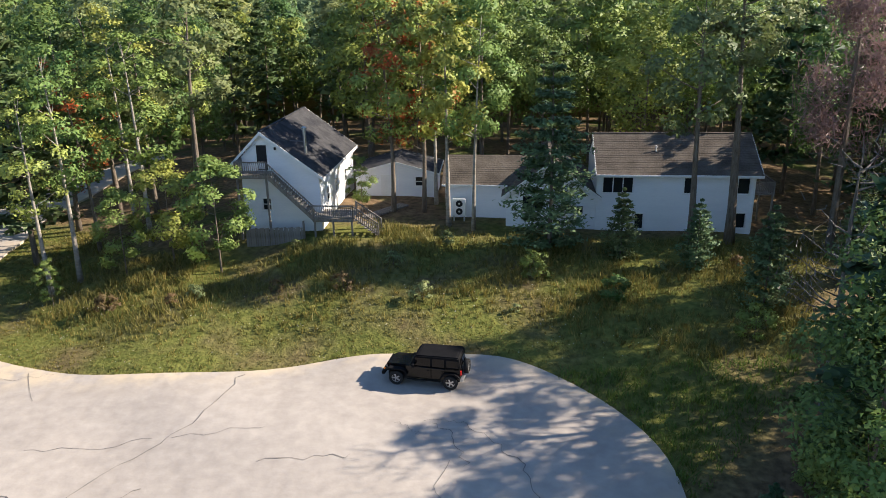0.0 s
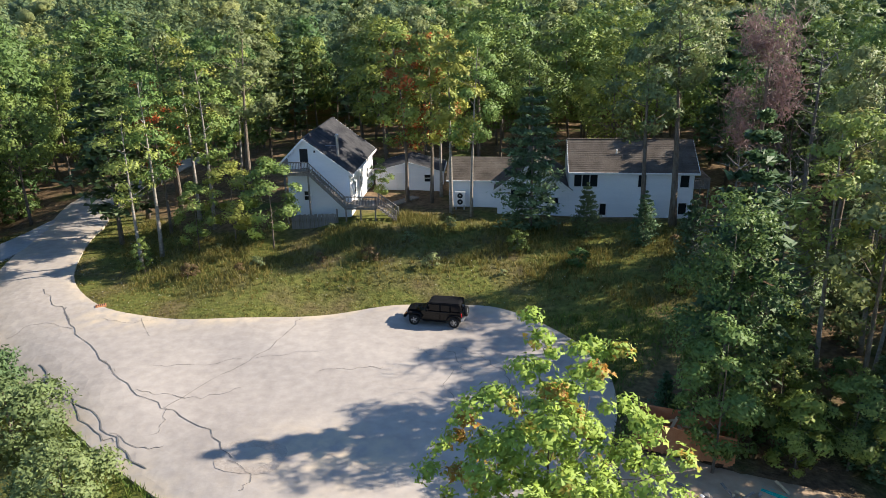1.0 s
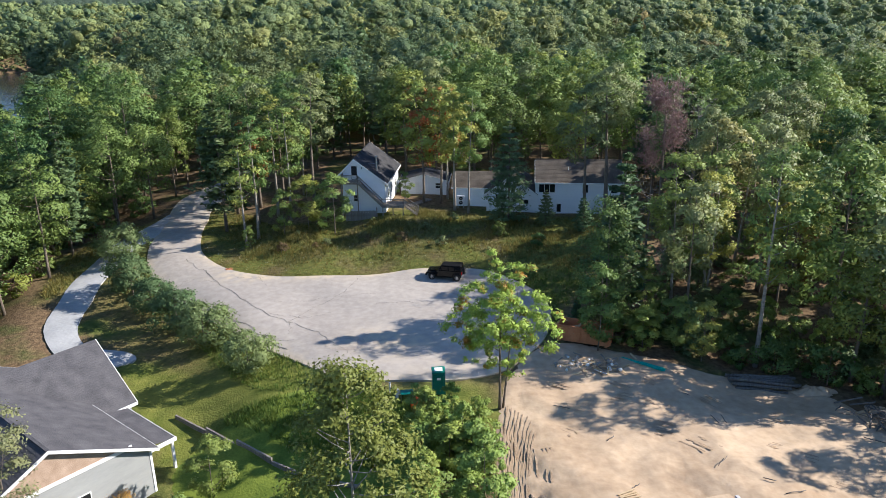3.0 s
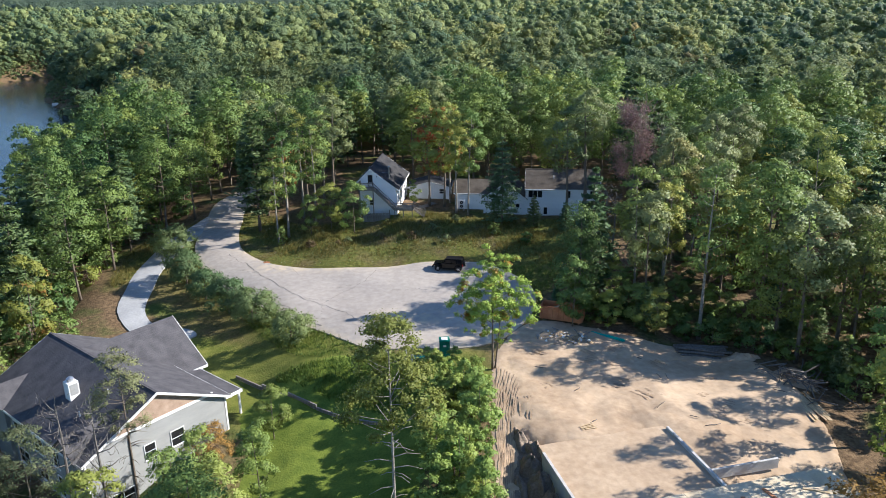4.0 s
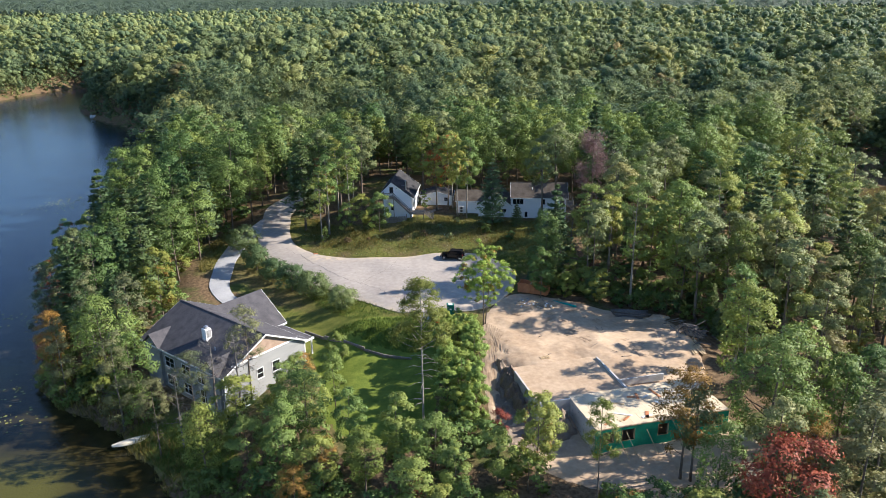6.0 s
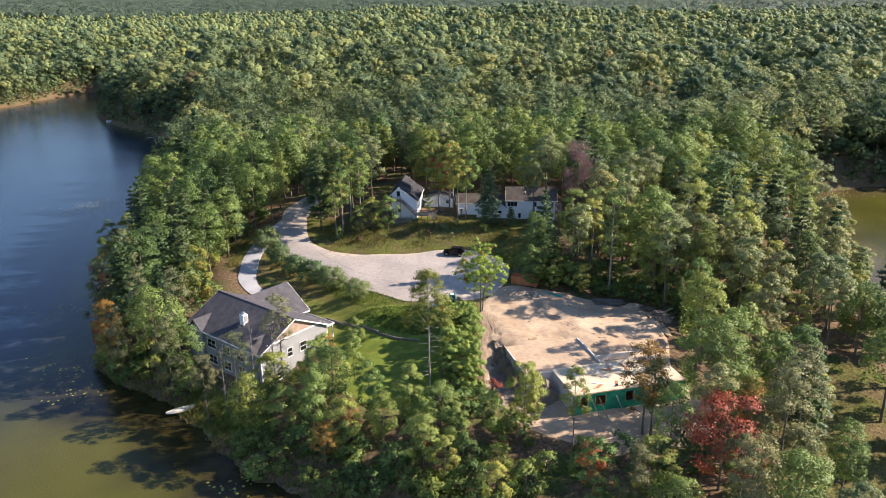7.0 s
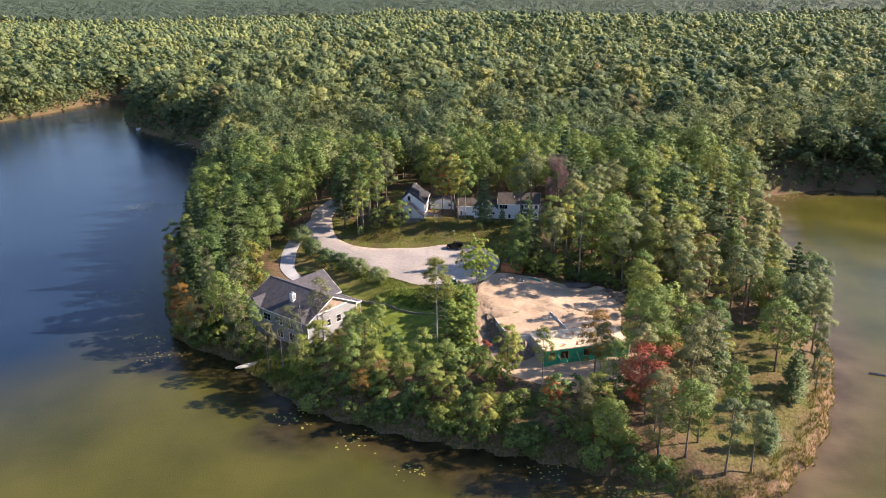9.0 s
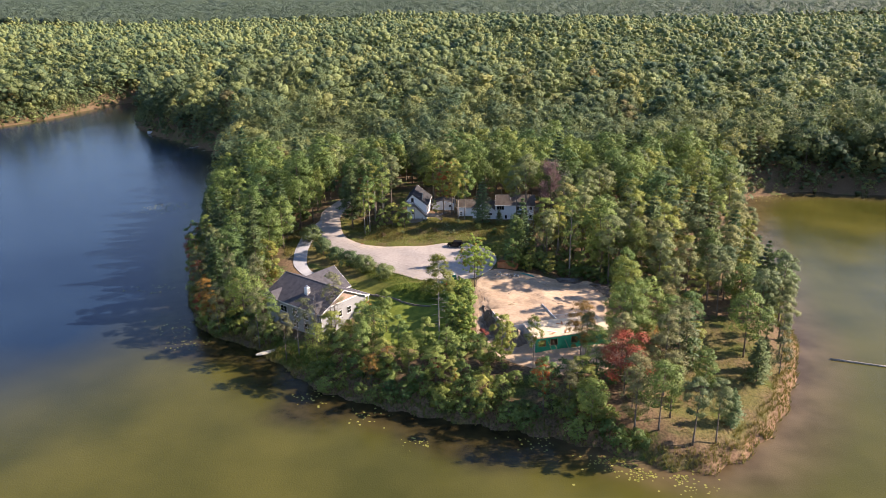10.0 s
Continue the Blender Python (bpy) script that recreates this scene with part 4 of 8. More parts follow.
def long_house():
    h = empty("long_house", 23.1, 53.2, 11.7, -6, "long white house with brown shingle roofs and a low wing", "house")
    L = -11.5
    # two-storey part: ridge along x, drawn with local y across
    bm = bmesh.new()
    prism(bm, [(0, -0.6), (7.4, -0.6), (7.4, 4.5), (3.8, 6.65), (0, 4.5)], L, 0, axis="x")
    lap_wall(bm, (L, 0), (0, 0), 0.0, 4.5, (0, -1), 0.2)
    part("wall", bm, SIDING_WHITE, h)
    ov = 0.4
    a, b = L - 0.15, 0.45
    slope(h, (a, -ov, 4.42), (b, -ov, 4.42), (b, 3.8, 6.8), (a, 3.8, 6.8), 18, SHINGLE_BROWN)
    slope(h, (b, 7.8, 4.42), (a, 7.8, 4.42), (a, 3.8, 6.8), (b, 3.8, 6.8), 14, SHINGLE_BROWN)
    part("ridge_cap", boxes((a, b, 3.68, 3.92, 6.78, 6.83)), SHINGLE_BROWN, h)
    part("gutter", softbox(a, b, -ov - 0.12, -ov - 0.01, 4.27, 4.42, 0.03), TRIM_WHITE, h)
    part("soffit", boxes((a, b, -ov, 0.0, 4.2, 4.25)), TRIM_WHITE, h)
    bm = bmesh.new()
    for xx in (a, b - 0.04):
        prism(bm, [(-ov, 4.2), (3.8, 6.55), (3.8, 6.81), (-ov, 4.44)], xx - 0.01, xx + 0.05, axis="x")
    part("rake_board", bm, TRIM_WHITE, h)
    bm = bmesh.new()
    tube(bm, [(-7.0, 1.9, 5.6), (-7.0, 1.9, 6.15)], [0.06, 0.06], 8)
    part("vent_pipe", bm, TRIM_WHITE, h)
    part("corner_board", boxes((-0.1, 0.03, -0.03, 0.06, -0.1, 4.25)), TRIM_WHITE, h)
    part("corner_board", boxes((L - 0.03, L + 0.1, -0.03, 0.06, 2.6, 4.25)), TRIM_WHITE, h)
    for cx, z, w, hh, pn in ((-9.95, 2.98, 2.2, 1.38, 3), (-4.72, 2.98, 0.75, 1.36, 1), (-0.82, 2.98, 0.82, 1.5, 1), (-0.86, 0.35, 0.75, 1.1, 1), (-8.25, 0.2, 0.6, 1.12, 1)):
        window(h, cx, -0.016, z, w, hh, panes=pn)
    # gabled middle part
    gable_body(h, -18.3, L - 0.01, 0.05, 8.0, -0.5, 2.72, 2.72, -14.9, 5.25, SIDING_WHITE)
    pitched_roof(h, -18.65, -11.15, 0.05, 8.0, 2.62, 2.62, -14.9, 5.42, SHINGLE_BROWN, over=0.45, rows=16)
    for cx, z, w, hh, pn in ((-16.3, 1.45, 1.45, 1.15, 2), (-13.1, 1.25, 1.3, 0.6, 2)):
        window(h, cx, 0.034, z, w, hh, panes=pn)
    # low wing
    w0, w1, wy = -23.1, -18.32, 1.75
    bm = bmesh.new()
    prism(bm, [(wy, -0.4), (wy + 6, -0.4), (wy + 6, 3.15), (wy + 3.0, 4.65), (wy, 3.15)], w0, w1, axis="x")
    lap_wall(bm, (w0, wy), (w1, wy), 0.35, 3.15, (0, -1), 0.2)
    part("wall", bm, SIDING_WHITE, h)
    slope(h, (w0 - 0.3, wy - 0.35, 3.1), (w1 + 2.5, wy - 0.35, 3.1), (w1 + 2.5, wy + 3.0, 4.78), (w0 - 0.3, wy + 3.0, 4.78), 14, SHINGLE_BROWN)
    slope(h, (w1 + 2.5, wy + 6.35, 3.1), (w0 - 0.3, wy + 6.35, 3.1), (w0 - 0.3, wy + 3.0, 4.78), (w1 + 2.5, wy + 3.0, 4.78), 10, SHINGLE_BROWN)
    part("gutter", softbox(w0 - 0.3, w1 + 0.1, wy - 0.46, wy - 0.36, 2.96, 3.1, 0.03), TRIM_WHITE, h)
    part("foundation", boxes((w0 + 0.02, w1, wy - 0.012, wy + 0.1, -0.6, 0.32)), CONCRETE, h)
    part("corner_board", boxes((w0 - 0.03, w0 + 0.1, wy - 0.03, wy + 0.06, 0.3, 2.95)), TRIM_WHITE, h)
    # balcony on the east end
    dk = link("balcony", None, h)
    for k in range(11):
        part("deck_board", boxes((0.05, 1.6, 0.6 + k * 0.3, 0.88 + k * 0.3, 2.7, 2.74)), WOOD_GREY, dk)
    railing(h, (1.58, 0.6, 2.74), (1.58, 3.9, 2.74))
    railing(h, (0.1, 0.62, 2.74), (1.55, 0.62, 2.74))
    for yy in (0.7, 3.8):
        part("post", boxes((1.5, 1.62, yy - 0.06, yy + 0.06, -0.8, 2.7)), WOOD_GREY, h)
    return h


long_house()

ac = empty("heat_pump", 1.35, 56.62, 12.15, -6, "white two-fan heat pump unit against the low wing", "heat pump")
part("case", softbox(-0.5, 0.5, -0.42, 0, 0.3, 1.65, 0.03), TRIM_WHITE, ac)
for zz in (0.65, 1.28):
    bm = bmesh.new()
    bmesh.ops.create_circle(bm, cap_ends=True, segments=20, radius=0.27, matrix=pose(0.02, -0.428, zz, 90))
    part("fan_grille", bm, DARK, ac)
    bm = bmesh.new()
    bmesh.ops.create_circle(bm, cap_ends=True, segments=12, radius=0.08, matrix=pose(0.02, -0.436, zz, 90))
    part("fan_hub", bm, STEEL, ac)
for xx in (-0.45, 0.35):
    part("foot", boxes((xx, xx + 0.1, -0.4, 0, -0.3, 0.3)), STEEL, ac)


def lake_house():
    """Local x along the gable front, y back along the ridge."""
    h = empty("lake_house", -27.75, -3.4, 2.75, 51, "grey gable house, dark shingle roof, tan gable shakes, white trim", "house")
    W, D, ev, rz = 7.0, 19.4, 6.35, 9.9
    gable_body(h, -W, W, 0, D, -0.5, 6.45, 6.45, 0, rz - 0.05, SIDING_GREY)
    pitched_roof(h, -W - 0.5, W + 0.5, 0, D, ev - 0.1, ev - 0.1, 0, rz + 0.08, SHINGLE_GREY, over=0.45, rows=26)
    # tan gable triangle and white band
    bm = bmesh.new()
    prism(bm, [(-W + 1.9, 7.3), (W - 1.9, 7.3), (0, rz - 0.25)], -0.06, -0.02)
    part("gable_cladding", bm, SHAKE_TAN, h, "tan shingle cladding in the gable")
    part("band", boxes((-W + 1.3, W - 1.3, -0.1, -0.02, 7.02, 7.3)), TRIM_WHITE, h)
    for sx_ in (-W, W):
        part("corner_board", boxes((sx_ - 0.09, sx_ + 0.09, -0.05, 0.1, 0, 6.4)), TRIM_WHITE, h)
    for cx, z, w, hh, pn in ((-4.2, 0.55, 2.0, 1.25, 2), (1.6, 3.7, 1.3, 1.5, 1), (-1.2, 3.7, 1.0, 1.4, 1)):
        window(h, cx, -0.02, z, w, hh, panes=pn, bars=True)
    for yy, z, w, hh, pn in ((1.6, 3.5, 2.0, 1.7, 2), (1.6, 0.5, 2.0, 1.8, 2), (5.0, 3.5, 2.4, 1.7, 3), (5.0, 0.5, 1.8, 2.0, 2), (9.0, 3.6, 1.8, 1.5, 2), (9.0, 0.7, 1.8, 1.5, 2),
                             (13.0, 3.6, 2.2, 1.5, 2), (13.0, 0.7, 2.2, 1.5, 2), (17.0, 3.6, 1.8, 1.5, 2), (17.0, 0.7, 1.8, 1.5, 2)):
        window(h, -W - 0.02, yy, z, w, hh, (-1, 0), panes=pn, bars=True)
    # small cross gables over the lake side
    for yy in (2.4, 16.6):
        bm = bmesh.new()
        e, p = 6.3, 8.0
        slab(bm, (-W - 0.75, yy - 2.0, e), (-2.6, yy - 2.0, e), (-2.6, yy, p), (-W - 0.75, yy, p), 0.12)
        slab(bm, (-W - 0.75, yy, p), (-2.6, yy, p), (-2.6, yy + 2.0, e), (-W - 0.75, yy + 2.0, e), 0.12)
        dm = part("cross_gable", bm, SHINGLE_GREY, h)
        bm = bmesh.new()
        prism(bm, [(yy - 1.7, 0.0), (yy + 1.7, 0.0), (yy + 1.7, e), (yy, p - 0.2), (yy - 1.7, e)], -W - 0.4, -W + 0.5, axis="x")
        part("bay_wall", bm, SIDING_GREY, h)
    # garage wing: ridge along local x
    gx = 10.4
    bm = bmesh.new()
    prism(bm, [(8.9, 2.5), (19.6, 2.5), (19.6, 5.6), (14.25, 9.4), (8.9, 5.6)], 0.5, gx, axis="x")
    part("garage_wall", bm, SIDING_GREY, h)
    a, b = 0.0, gx + 0.35
    slope(h, (a, 8.45, 5.45), (b, 8.45, 5.45), (b, 14.25, 9.62), (a, 14.25, 9.62), 26, SHINGLE_GREY)
    slope(h, (b, 20.05, 5.45), (a, 20.05, 5.45), (a, 14.25, 9.62), (b, 14.25, 9.62), 26, SHINGLE_GREY)
    bm = bmesh.new()
    prism(bm, [(8.45, 5.2), (14.25, 9.37), (14.25, 9.63), (8.45, 5.46)], b, b + 0.05, axis="x")
    prism(bm, [(20.05, 5.2), (14.25, 9.37), (14.25, 9.63), (20.05, 5.46)], b, b + 0.05, axis="x")
    part("rake_board", bm, TRIM_WHITE, h)
    part("fascia", boxes((W, b, 8.38, 8.44, 5.2, 5.47)), TRIM_WHITE, h)
    # porch between wing and gable
    bm = bmesh.new()
    slab(bm, (W, 1.2, 5.9), (gx - 0.6, 1.2, 5.3), (gx - 0.6, 8.4, 5.3), (W, 8.4, 5.9), 0.12)
    part("porch_roof", bm, SHINGLE_GREY, h)
    part("porch_fascia", boxes((W, gx - 0.55, 1.14, 1.19, 5.05, 5.4), (gx - 0.59, gx - 0.54, 1.2, 8.35, 5.05, 5.32)), TRIM_WHITE, h)
    for yy in (1.5, 5.0, 8.1):
        part("porch_post", boxes((gx - 0.9, gx - 0.7, yy - 0.1, yy + 0.1, 2.3, 5.2)), TRIM_WHITE, h)
    part("porch_floor", boxes((W, gx - 0.5, 1.2, 8.4, 1.6, 2.35)), CONCRETE, h)
    # boxed chimney
    ch = link("chimney", None, h)
    part("chimney_box", boxes((-4.05, -3.1, 7.7, 8.7, 7.2, 9.75)), TRIM_WHITE, ch)
    part("chimney_panel", boxes((-3.95, -3.2, 7.68, 7.695, 8.5, 9.6)), SIDING_GREY, ch)
    bm = bmesh.new()
    tube(bm, [(-3.58, 8.2, 9.75), (-3.58, 8.2, 10.05), (-3.58, 8.2, 10.2)], [0.28, 0.34, 0.12], 12)
    part("chimney_cap", bm, STEEL, ch)
    for vx, vy in ((-2.0, 4.5), (-4.6, 5.0)):
        bm = bmesh.new()
        z = rz - abs(vx) * (rz - ev) / (W + 0.4)
        tube(bm, [(vx, vy, z - 0.1), (vx, vy, z + 0.55)], [0.06, 0.06], 8)
        part("vent_pipe", bm, TRIM_WHITE, h)
    return h


lake_house()

# ---- building plot: poured walls, deck and green basement wall ----
def foundation():
    """Local x along the front wall, y to the back, z = 0 at the deck's top."""
    h = empty("house_foundation", 14.6, -22.1, 8.55, 14, "house foundation with concrete walls, panel deck and green membrane wall", "foundation")
    def wall(name, x0, x1, y0, y1, z0, z1, mat=CONCRETE, label=""):
        return part(name, softbox(x0, x1, y0, y1, z0, z1, 0.015, 1), mat, h, label)
    wall("garage_wall", -4.35, -4.1, 7.4, 16.2, -3.6, 0.0)
    wall("garage_wall", -4.1, -0.01, 7.4, 7.65, -3.6, 0.0)
    wall("garage_wall", 7.95, 8.2, 8.1, 17.0, -1.5, 0.02)
    wall("garage_wall", 8.2, 14.6, 10.2, 10.42, -1.0, -0.05)
    wall("side_wall", 0.0, 0.25, 0.3, 8.1, -3.4, -0.05)
    wall("rear_wall", 0.25, 17.4, 7.9, 8.1, -3.4, -0.05)
    # form-tie marks on the side wall
    bm = bmesh.new()
    for i in range(9):
        for j in range(4):
            yy, zz = 0.9 + i * 0.82, -2.7 + j * 0.72
            bmesh.ops.create_circle(bm, cap_ends=True, segments=8, radius=0.07, matrix=pose(-0.006, yy, zz, 0, -90, 0))
    part("tie_marks", bm, DARK, h)["kind"] = "stuff"
    # green front wall with window openings
    opens = [(0.9, 2.3), (3.3, 5.0), (8.0, 9.4), (12.0, 13.6), (15.4, 16.8)]
    x = 0.0
    for a, b in opens:
        wall("basement_wall", x, a, 0.0, 0.28, -3.3, -0.16, MEMBRANE)
        wall("basement_wall", a, b, 0.0, 0.28, -0.55, -0.16, MEMBRANE)
        wall("basement_wall", a, b, 0.0, 0.28, -3.3, -2.0, MEMBRANE)
        part("window_buck", boxes((a, a + 0.05, -0.02, 0.3, -2.0, -0.55), (b - 0.05, b, -0.02, 0.3, -2.0, -0.55), (a, b, -0.02, 0.3, -2.04, -2.0)), WOOD_RAW, h)
        x = b
    wall("basement_wall", x, 17.5, 0.0, 0.28, -3.3, -0.16, MEMBRANE)
    wall("basement_wall", 17.25, 17.5, 0.28, 7.9, -3.3, -0.16, MEMBRANE)
    part("basement_slab", boxes((0.25, 17.2, 0.3, 7.9, -3.45, -3.3)), CONCRETE, h)
    part("rim_board", boxes((0.0, 17.5, -0.02, 0.03, -0.16, 0.0)), WOOD_RAW, h)
    for i in range(15):
        for j in range(4):
            x0 = 0.02 + i * 1.22 - (0.6 if j % 2 else 0)
            a, b = max(0.02, x0), min(17.48, x0 + 1.205)
            if b - a > 0.2:
                part("panel", boxes((a, b, 0.03 + j * 2.02, 0.03 + j * 2.02 + 2.005, -0.05 + 0.004 * ((i + j) % 2), 0.0 + 0.004 * ((i + j) % 2))), PLYWOOD, h)
    for i in range(14):
        part("joist", boxes((0.3 + i * 1.25, 0.34 + i * 1.25, 0.3, 7.9, -0.3, -0.06)), WOOD_RAW, h)
    for xx in (2.7, 3.9, 6.5, 10.5):
        bm = bmesh.new()
        tube(bm, [(xx, -0.02, -0.9), (xx + 0.6, -2.2, -3.3)], [0.05, 0.05], 4)
        part("brace", bm, WOOD_RAW, h)
    return h


foundation()

fill = empty("sand_fill", 14.6, -22.1, 8.3, 14, "level sand fill inside the garage foundation walls", "sand fill")
n_f = 16
fx = np.linspace(-4.12, 7.97, n_f)
fy = np.linspace(7.6, 17.6, n_f)
GX, GY = np.meshgrid(fx, fy)
GZ = 0.03 * wave(GX, GY, 1.3) + 0.02 * wave(GX, GY, 0.5, 1)
bi = np.arange(n_f * n_f).reshape(n_f, n_f)
link("fill_surface", arrays("fill_surface", np.column_stack([GX.ravel(), GY.ravel(), GZ.ravel()]), np.stack([bi[:-1, :-1], bi[:-1, 1:], bi[1:, 1:], bi[1:, :-1]], -1).reshape(-1, 4), [SAND], smooth=True), fill)
part("fill_body", boxes((-4.1, 7.95, 7.65, 17.4, -1.9, -0.12)), SAND, fill)


def mound(name, x, y, rx, ry, hgt, turn, mat, seed, label, category):
    n, m = 44, 16
    rng = np.random.default_rng(seed)
    ph = rng.uniform(0, 6, 4)
    vs = []
    for j in range(m):
        t = j / (m - 1)
        for i in range(n):
            a = 2 * math.pi * i / n
            w = 1 + 0.16 * math.sin(2 * a + ph[0]) + 0.1 * math.sin(5 * a + ph[1])
            r = (1 - t) * w
            z = hgt * (1 - (1 - t) ** 1.6) * (1 + 0.12 * math.sin(3 * a + ph[2])) + 0.22 * hgt * wave(r * rx * math.cos(a), r * ry * math.sin(a), 0.5, seed) * (1 - 0.5 * t) + 0.12 * hgt * wave(r * rx * math.cos(a), r * ry * math.sin(a), 0.21, seed + 1) + rng.uniform(-0.04, 0.04) * hgt - 0.25
            vs.append((r * rx * math.cos(a), r * ry * math.sin(a), z))
    k = np.arange(n * m).reshape(m, n)
    q = np.stack([k[:-1], np.roll(k[:-1], -1, 1), np.roll(k[1:], -1, 1), k[1:]], -1).reshape(-1, 4)
    ob = new(name, arrays(name, vs, q, [mat], smooth=True))
    ob.matrix_basis = pose(x, y, gz(x, y), 0, 0, turn)
    return tagged(ob, label, category)


MOUNDS = [(11.2, -17.3, 2.5, 1.7, 3.0, 14), (9.6, -17.4, 1.6, 1.3, 1.5, 70), (6.3, -5.4, 1.1, 2.0, 1.3, 15), (7.0, -9.0, 0.9, 2.2, 1.2, 14), (5.0, -12.6, 1.2, 1.9, 0.8, 5),
          (4.4, -8.5, 0.8, 2.2, 0.8, 8), (20, -29.5, 3.5, 1.5, 0.7, 8), (4.9, -3.4, 0.8, 1.6, 0.9, 10), (5.6, -7.0, 1.0, 1.5, 1.8, 12), (6.1, -9.5, 1.1, 1.5, 2.2, 14), (6.8, -12.0, 1.1, 1.6, 2.3, 20), (7.5, -14.4, 1.1, 1.5, 2.3, 14), (10.6, -16.7, 1.8, 1.3, 2.8, 14), (28, -27, 2.5, 1.5, 0.9, 40), (35.0, 7.5, 2.2, 3.0, 1.1, 30), (31.5, 12.2, 2.4, 1.0, 0.9, -10)]
for k, (x, y, a, b, c, tn) in enumerate(MOUNDS):
    mound("sand_mound", x, y, a, b, c, tn, SPOIL if x < 12 and y < -3 else SAND, 40 + k, "heap of turned brown sand beside the excavation", "sand heap")

# ruts left by tyres in the sand
def ribbon(name, pts, width, mat, parent=None, lift=0.075, wob=0.0, seed=0, label=""):
    r = random.Random(seed)
    bm = bmesh.new()
    pts = [Vector((*p, 0)) for p in pts]
    pts = spline(pts, 5)
    last = None
    for i, p in enumerate(pts):
        d = pts[min(i + 1, len(pts) - 1)] - pts[max(i - 1, 0)]
        n = Vector((-d.y, d.x, 0)).normalized()
        p = p + n * r.uniform(-wob, wob)
        w = width * r.uniform(0.5, 1.3) * 0.5
        z = gz(p.x, p.y) + lift
        row = (bm.verts.new((p.x + n.x * w, p.y + n.y * w, z)), bm.verts.new((p.x - n.x * w, p.y - n.y * w, z)))
        if last:
            bm.faces.new((last[0], last[1], row[1], row[0]))
        last = row
    return part(name, bm, mat, parent, label)


road_ob = bpy.data.objects["road"]
CRACKS = [([(-30.5, 40), (-28, 36), (-24, 31.5), (-20.2, 27.2), (-17.5, 25.2), (-14, 22.6), (-12, 19.6)], 0.13), ([(-20.2, 27.2), (-18, 26.6), (-15.5, 26.2), (-13.4, 27.4)], 0.10),
          ([(-11.2, 36.6), (-12, 33.5), (-13.2, 31), (-15.4, 28.4), (-17.5, 25.2)], 0.10), ([(-13.2, 31), (-10.5, 31.2), (-8.8, 31.3)], 0.06), ([(-20, 30.4), (-17, 30.3), (-14.2, 31)], 0.07),
          ([(-28.5, 31.8), (-25.5, 28.6), (-22, 25.2), (-19.4, 22.4), (-16.6, 19.4)], 0.2), ([(-27.5, 30.2), (-24.4, 27.2), (-21, 23.2), (-19, 22.2)], 0.14), ([(-19.8, 23), (-17.6, 21.6), (-16.2, 21.2)], 0.12),
          ([(-34, 44), (-32, 41), (-30.5, 40), (-29, 37.5)], 0.12), ([(-33, 36), (-31.4, 37.6), (-28, 36)], 0.09), ([(-24, 31.5), (-22.8, 30.2), (-22.2, 29.2)], 0.08), ([(-17.5, 25.2), (-16.9, 23.5), (-17.3, 22.4)], 0.07),
          ([(-0.6, 31.4), (0.3, 30.6), (0.6, 29.4), (0.9, 28.2)], 0.09), ([(0.8, 31.5), (2.0, 30.2), (3.1, 28.6), (3.6, 27.2), (3.8, 25.4)], 0.09), ([(-2.4, 31.6), (-1.6, 30.9), (-1.3, 30.4)], 0.06), ([(-1.2, 31.5), (0.2, 31.6), (1.0, 31.3)], 0.06), ([(0.2, 28.6), (-0.4, 26.4), (0.6, 24.6)], 0.07),
          ([(-8.6, 28.8), (-6, 29.0), (-4.4, 29.0)], 0.09), ([(-12, 19.6), (-10.6, 18.2), (-10.8, 17)], 0.08), ([(-23.4, 37.2), (-21.6, 34.4)], 0.06), ([(-26.4, 37.4), (-24.2, 36.6), (-21.8, 37)], 0.06)]
for k, (pts, w) in enumerate(CRACKS):
    ribbon("tar_seam", pts, w * 0.38, TAR, road_ob, 0.112, 0.2, k)
patch_mat = material("asphalt_patch", (0.30, 0.25, 0.205), (0.44, 0.385, 0.33), 0.7, 0.95, bump=0.4)
for poly in [[(-12.6, 18.9), (-9.6, 18.3), (-9.2, 20.6), (-12.3, 21.2)]]:
    bm = bmesh.new()
    vs = [bm.verts.new((q[0], q[1], gz(*q) + 0.105)) for q in outline(poly, 4)]
    bm.faces.new(vs)
    bmesh.ops.triangulate(bm, faces=bm.faces[:])
    part("road_patch", bm, patch_mat, road_ob)

site_ob = bpy.data.objects["building_site"]
rut_rng = random.Random(17)
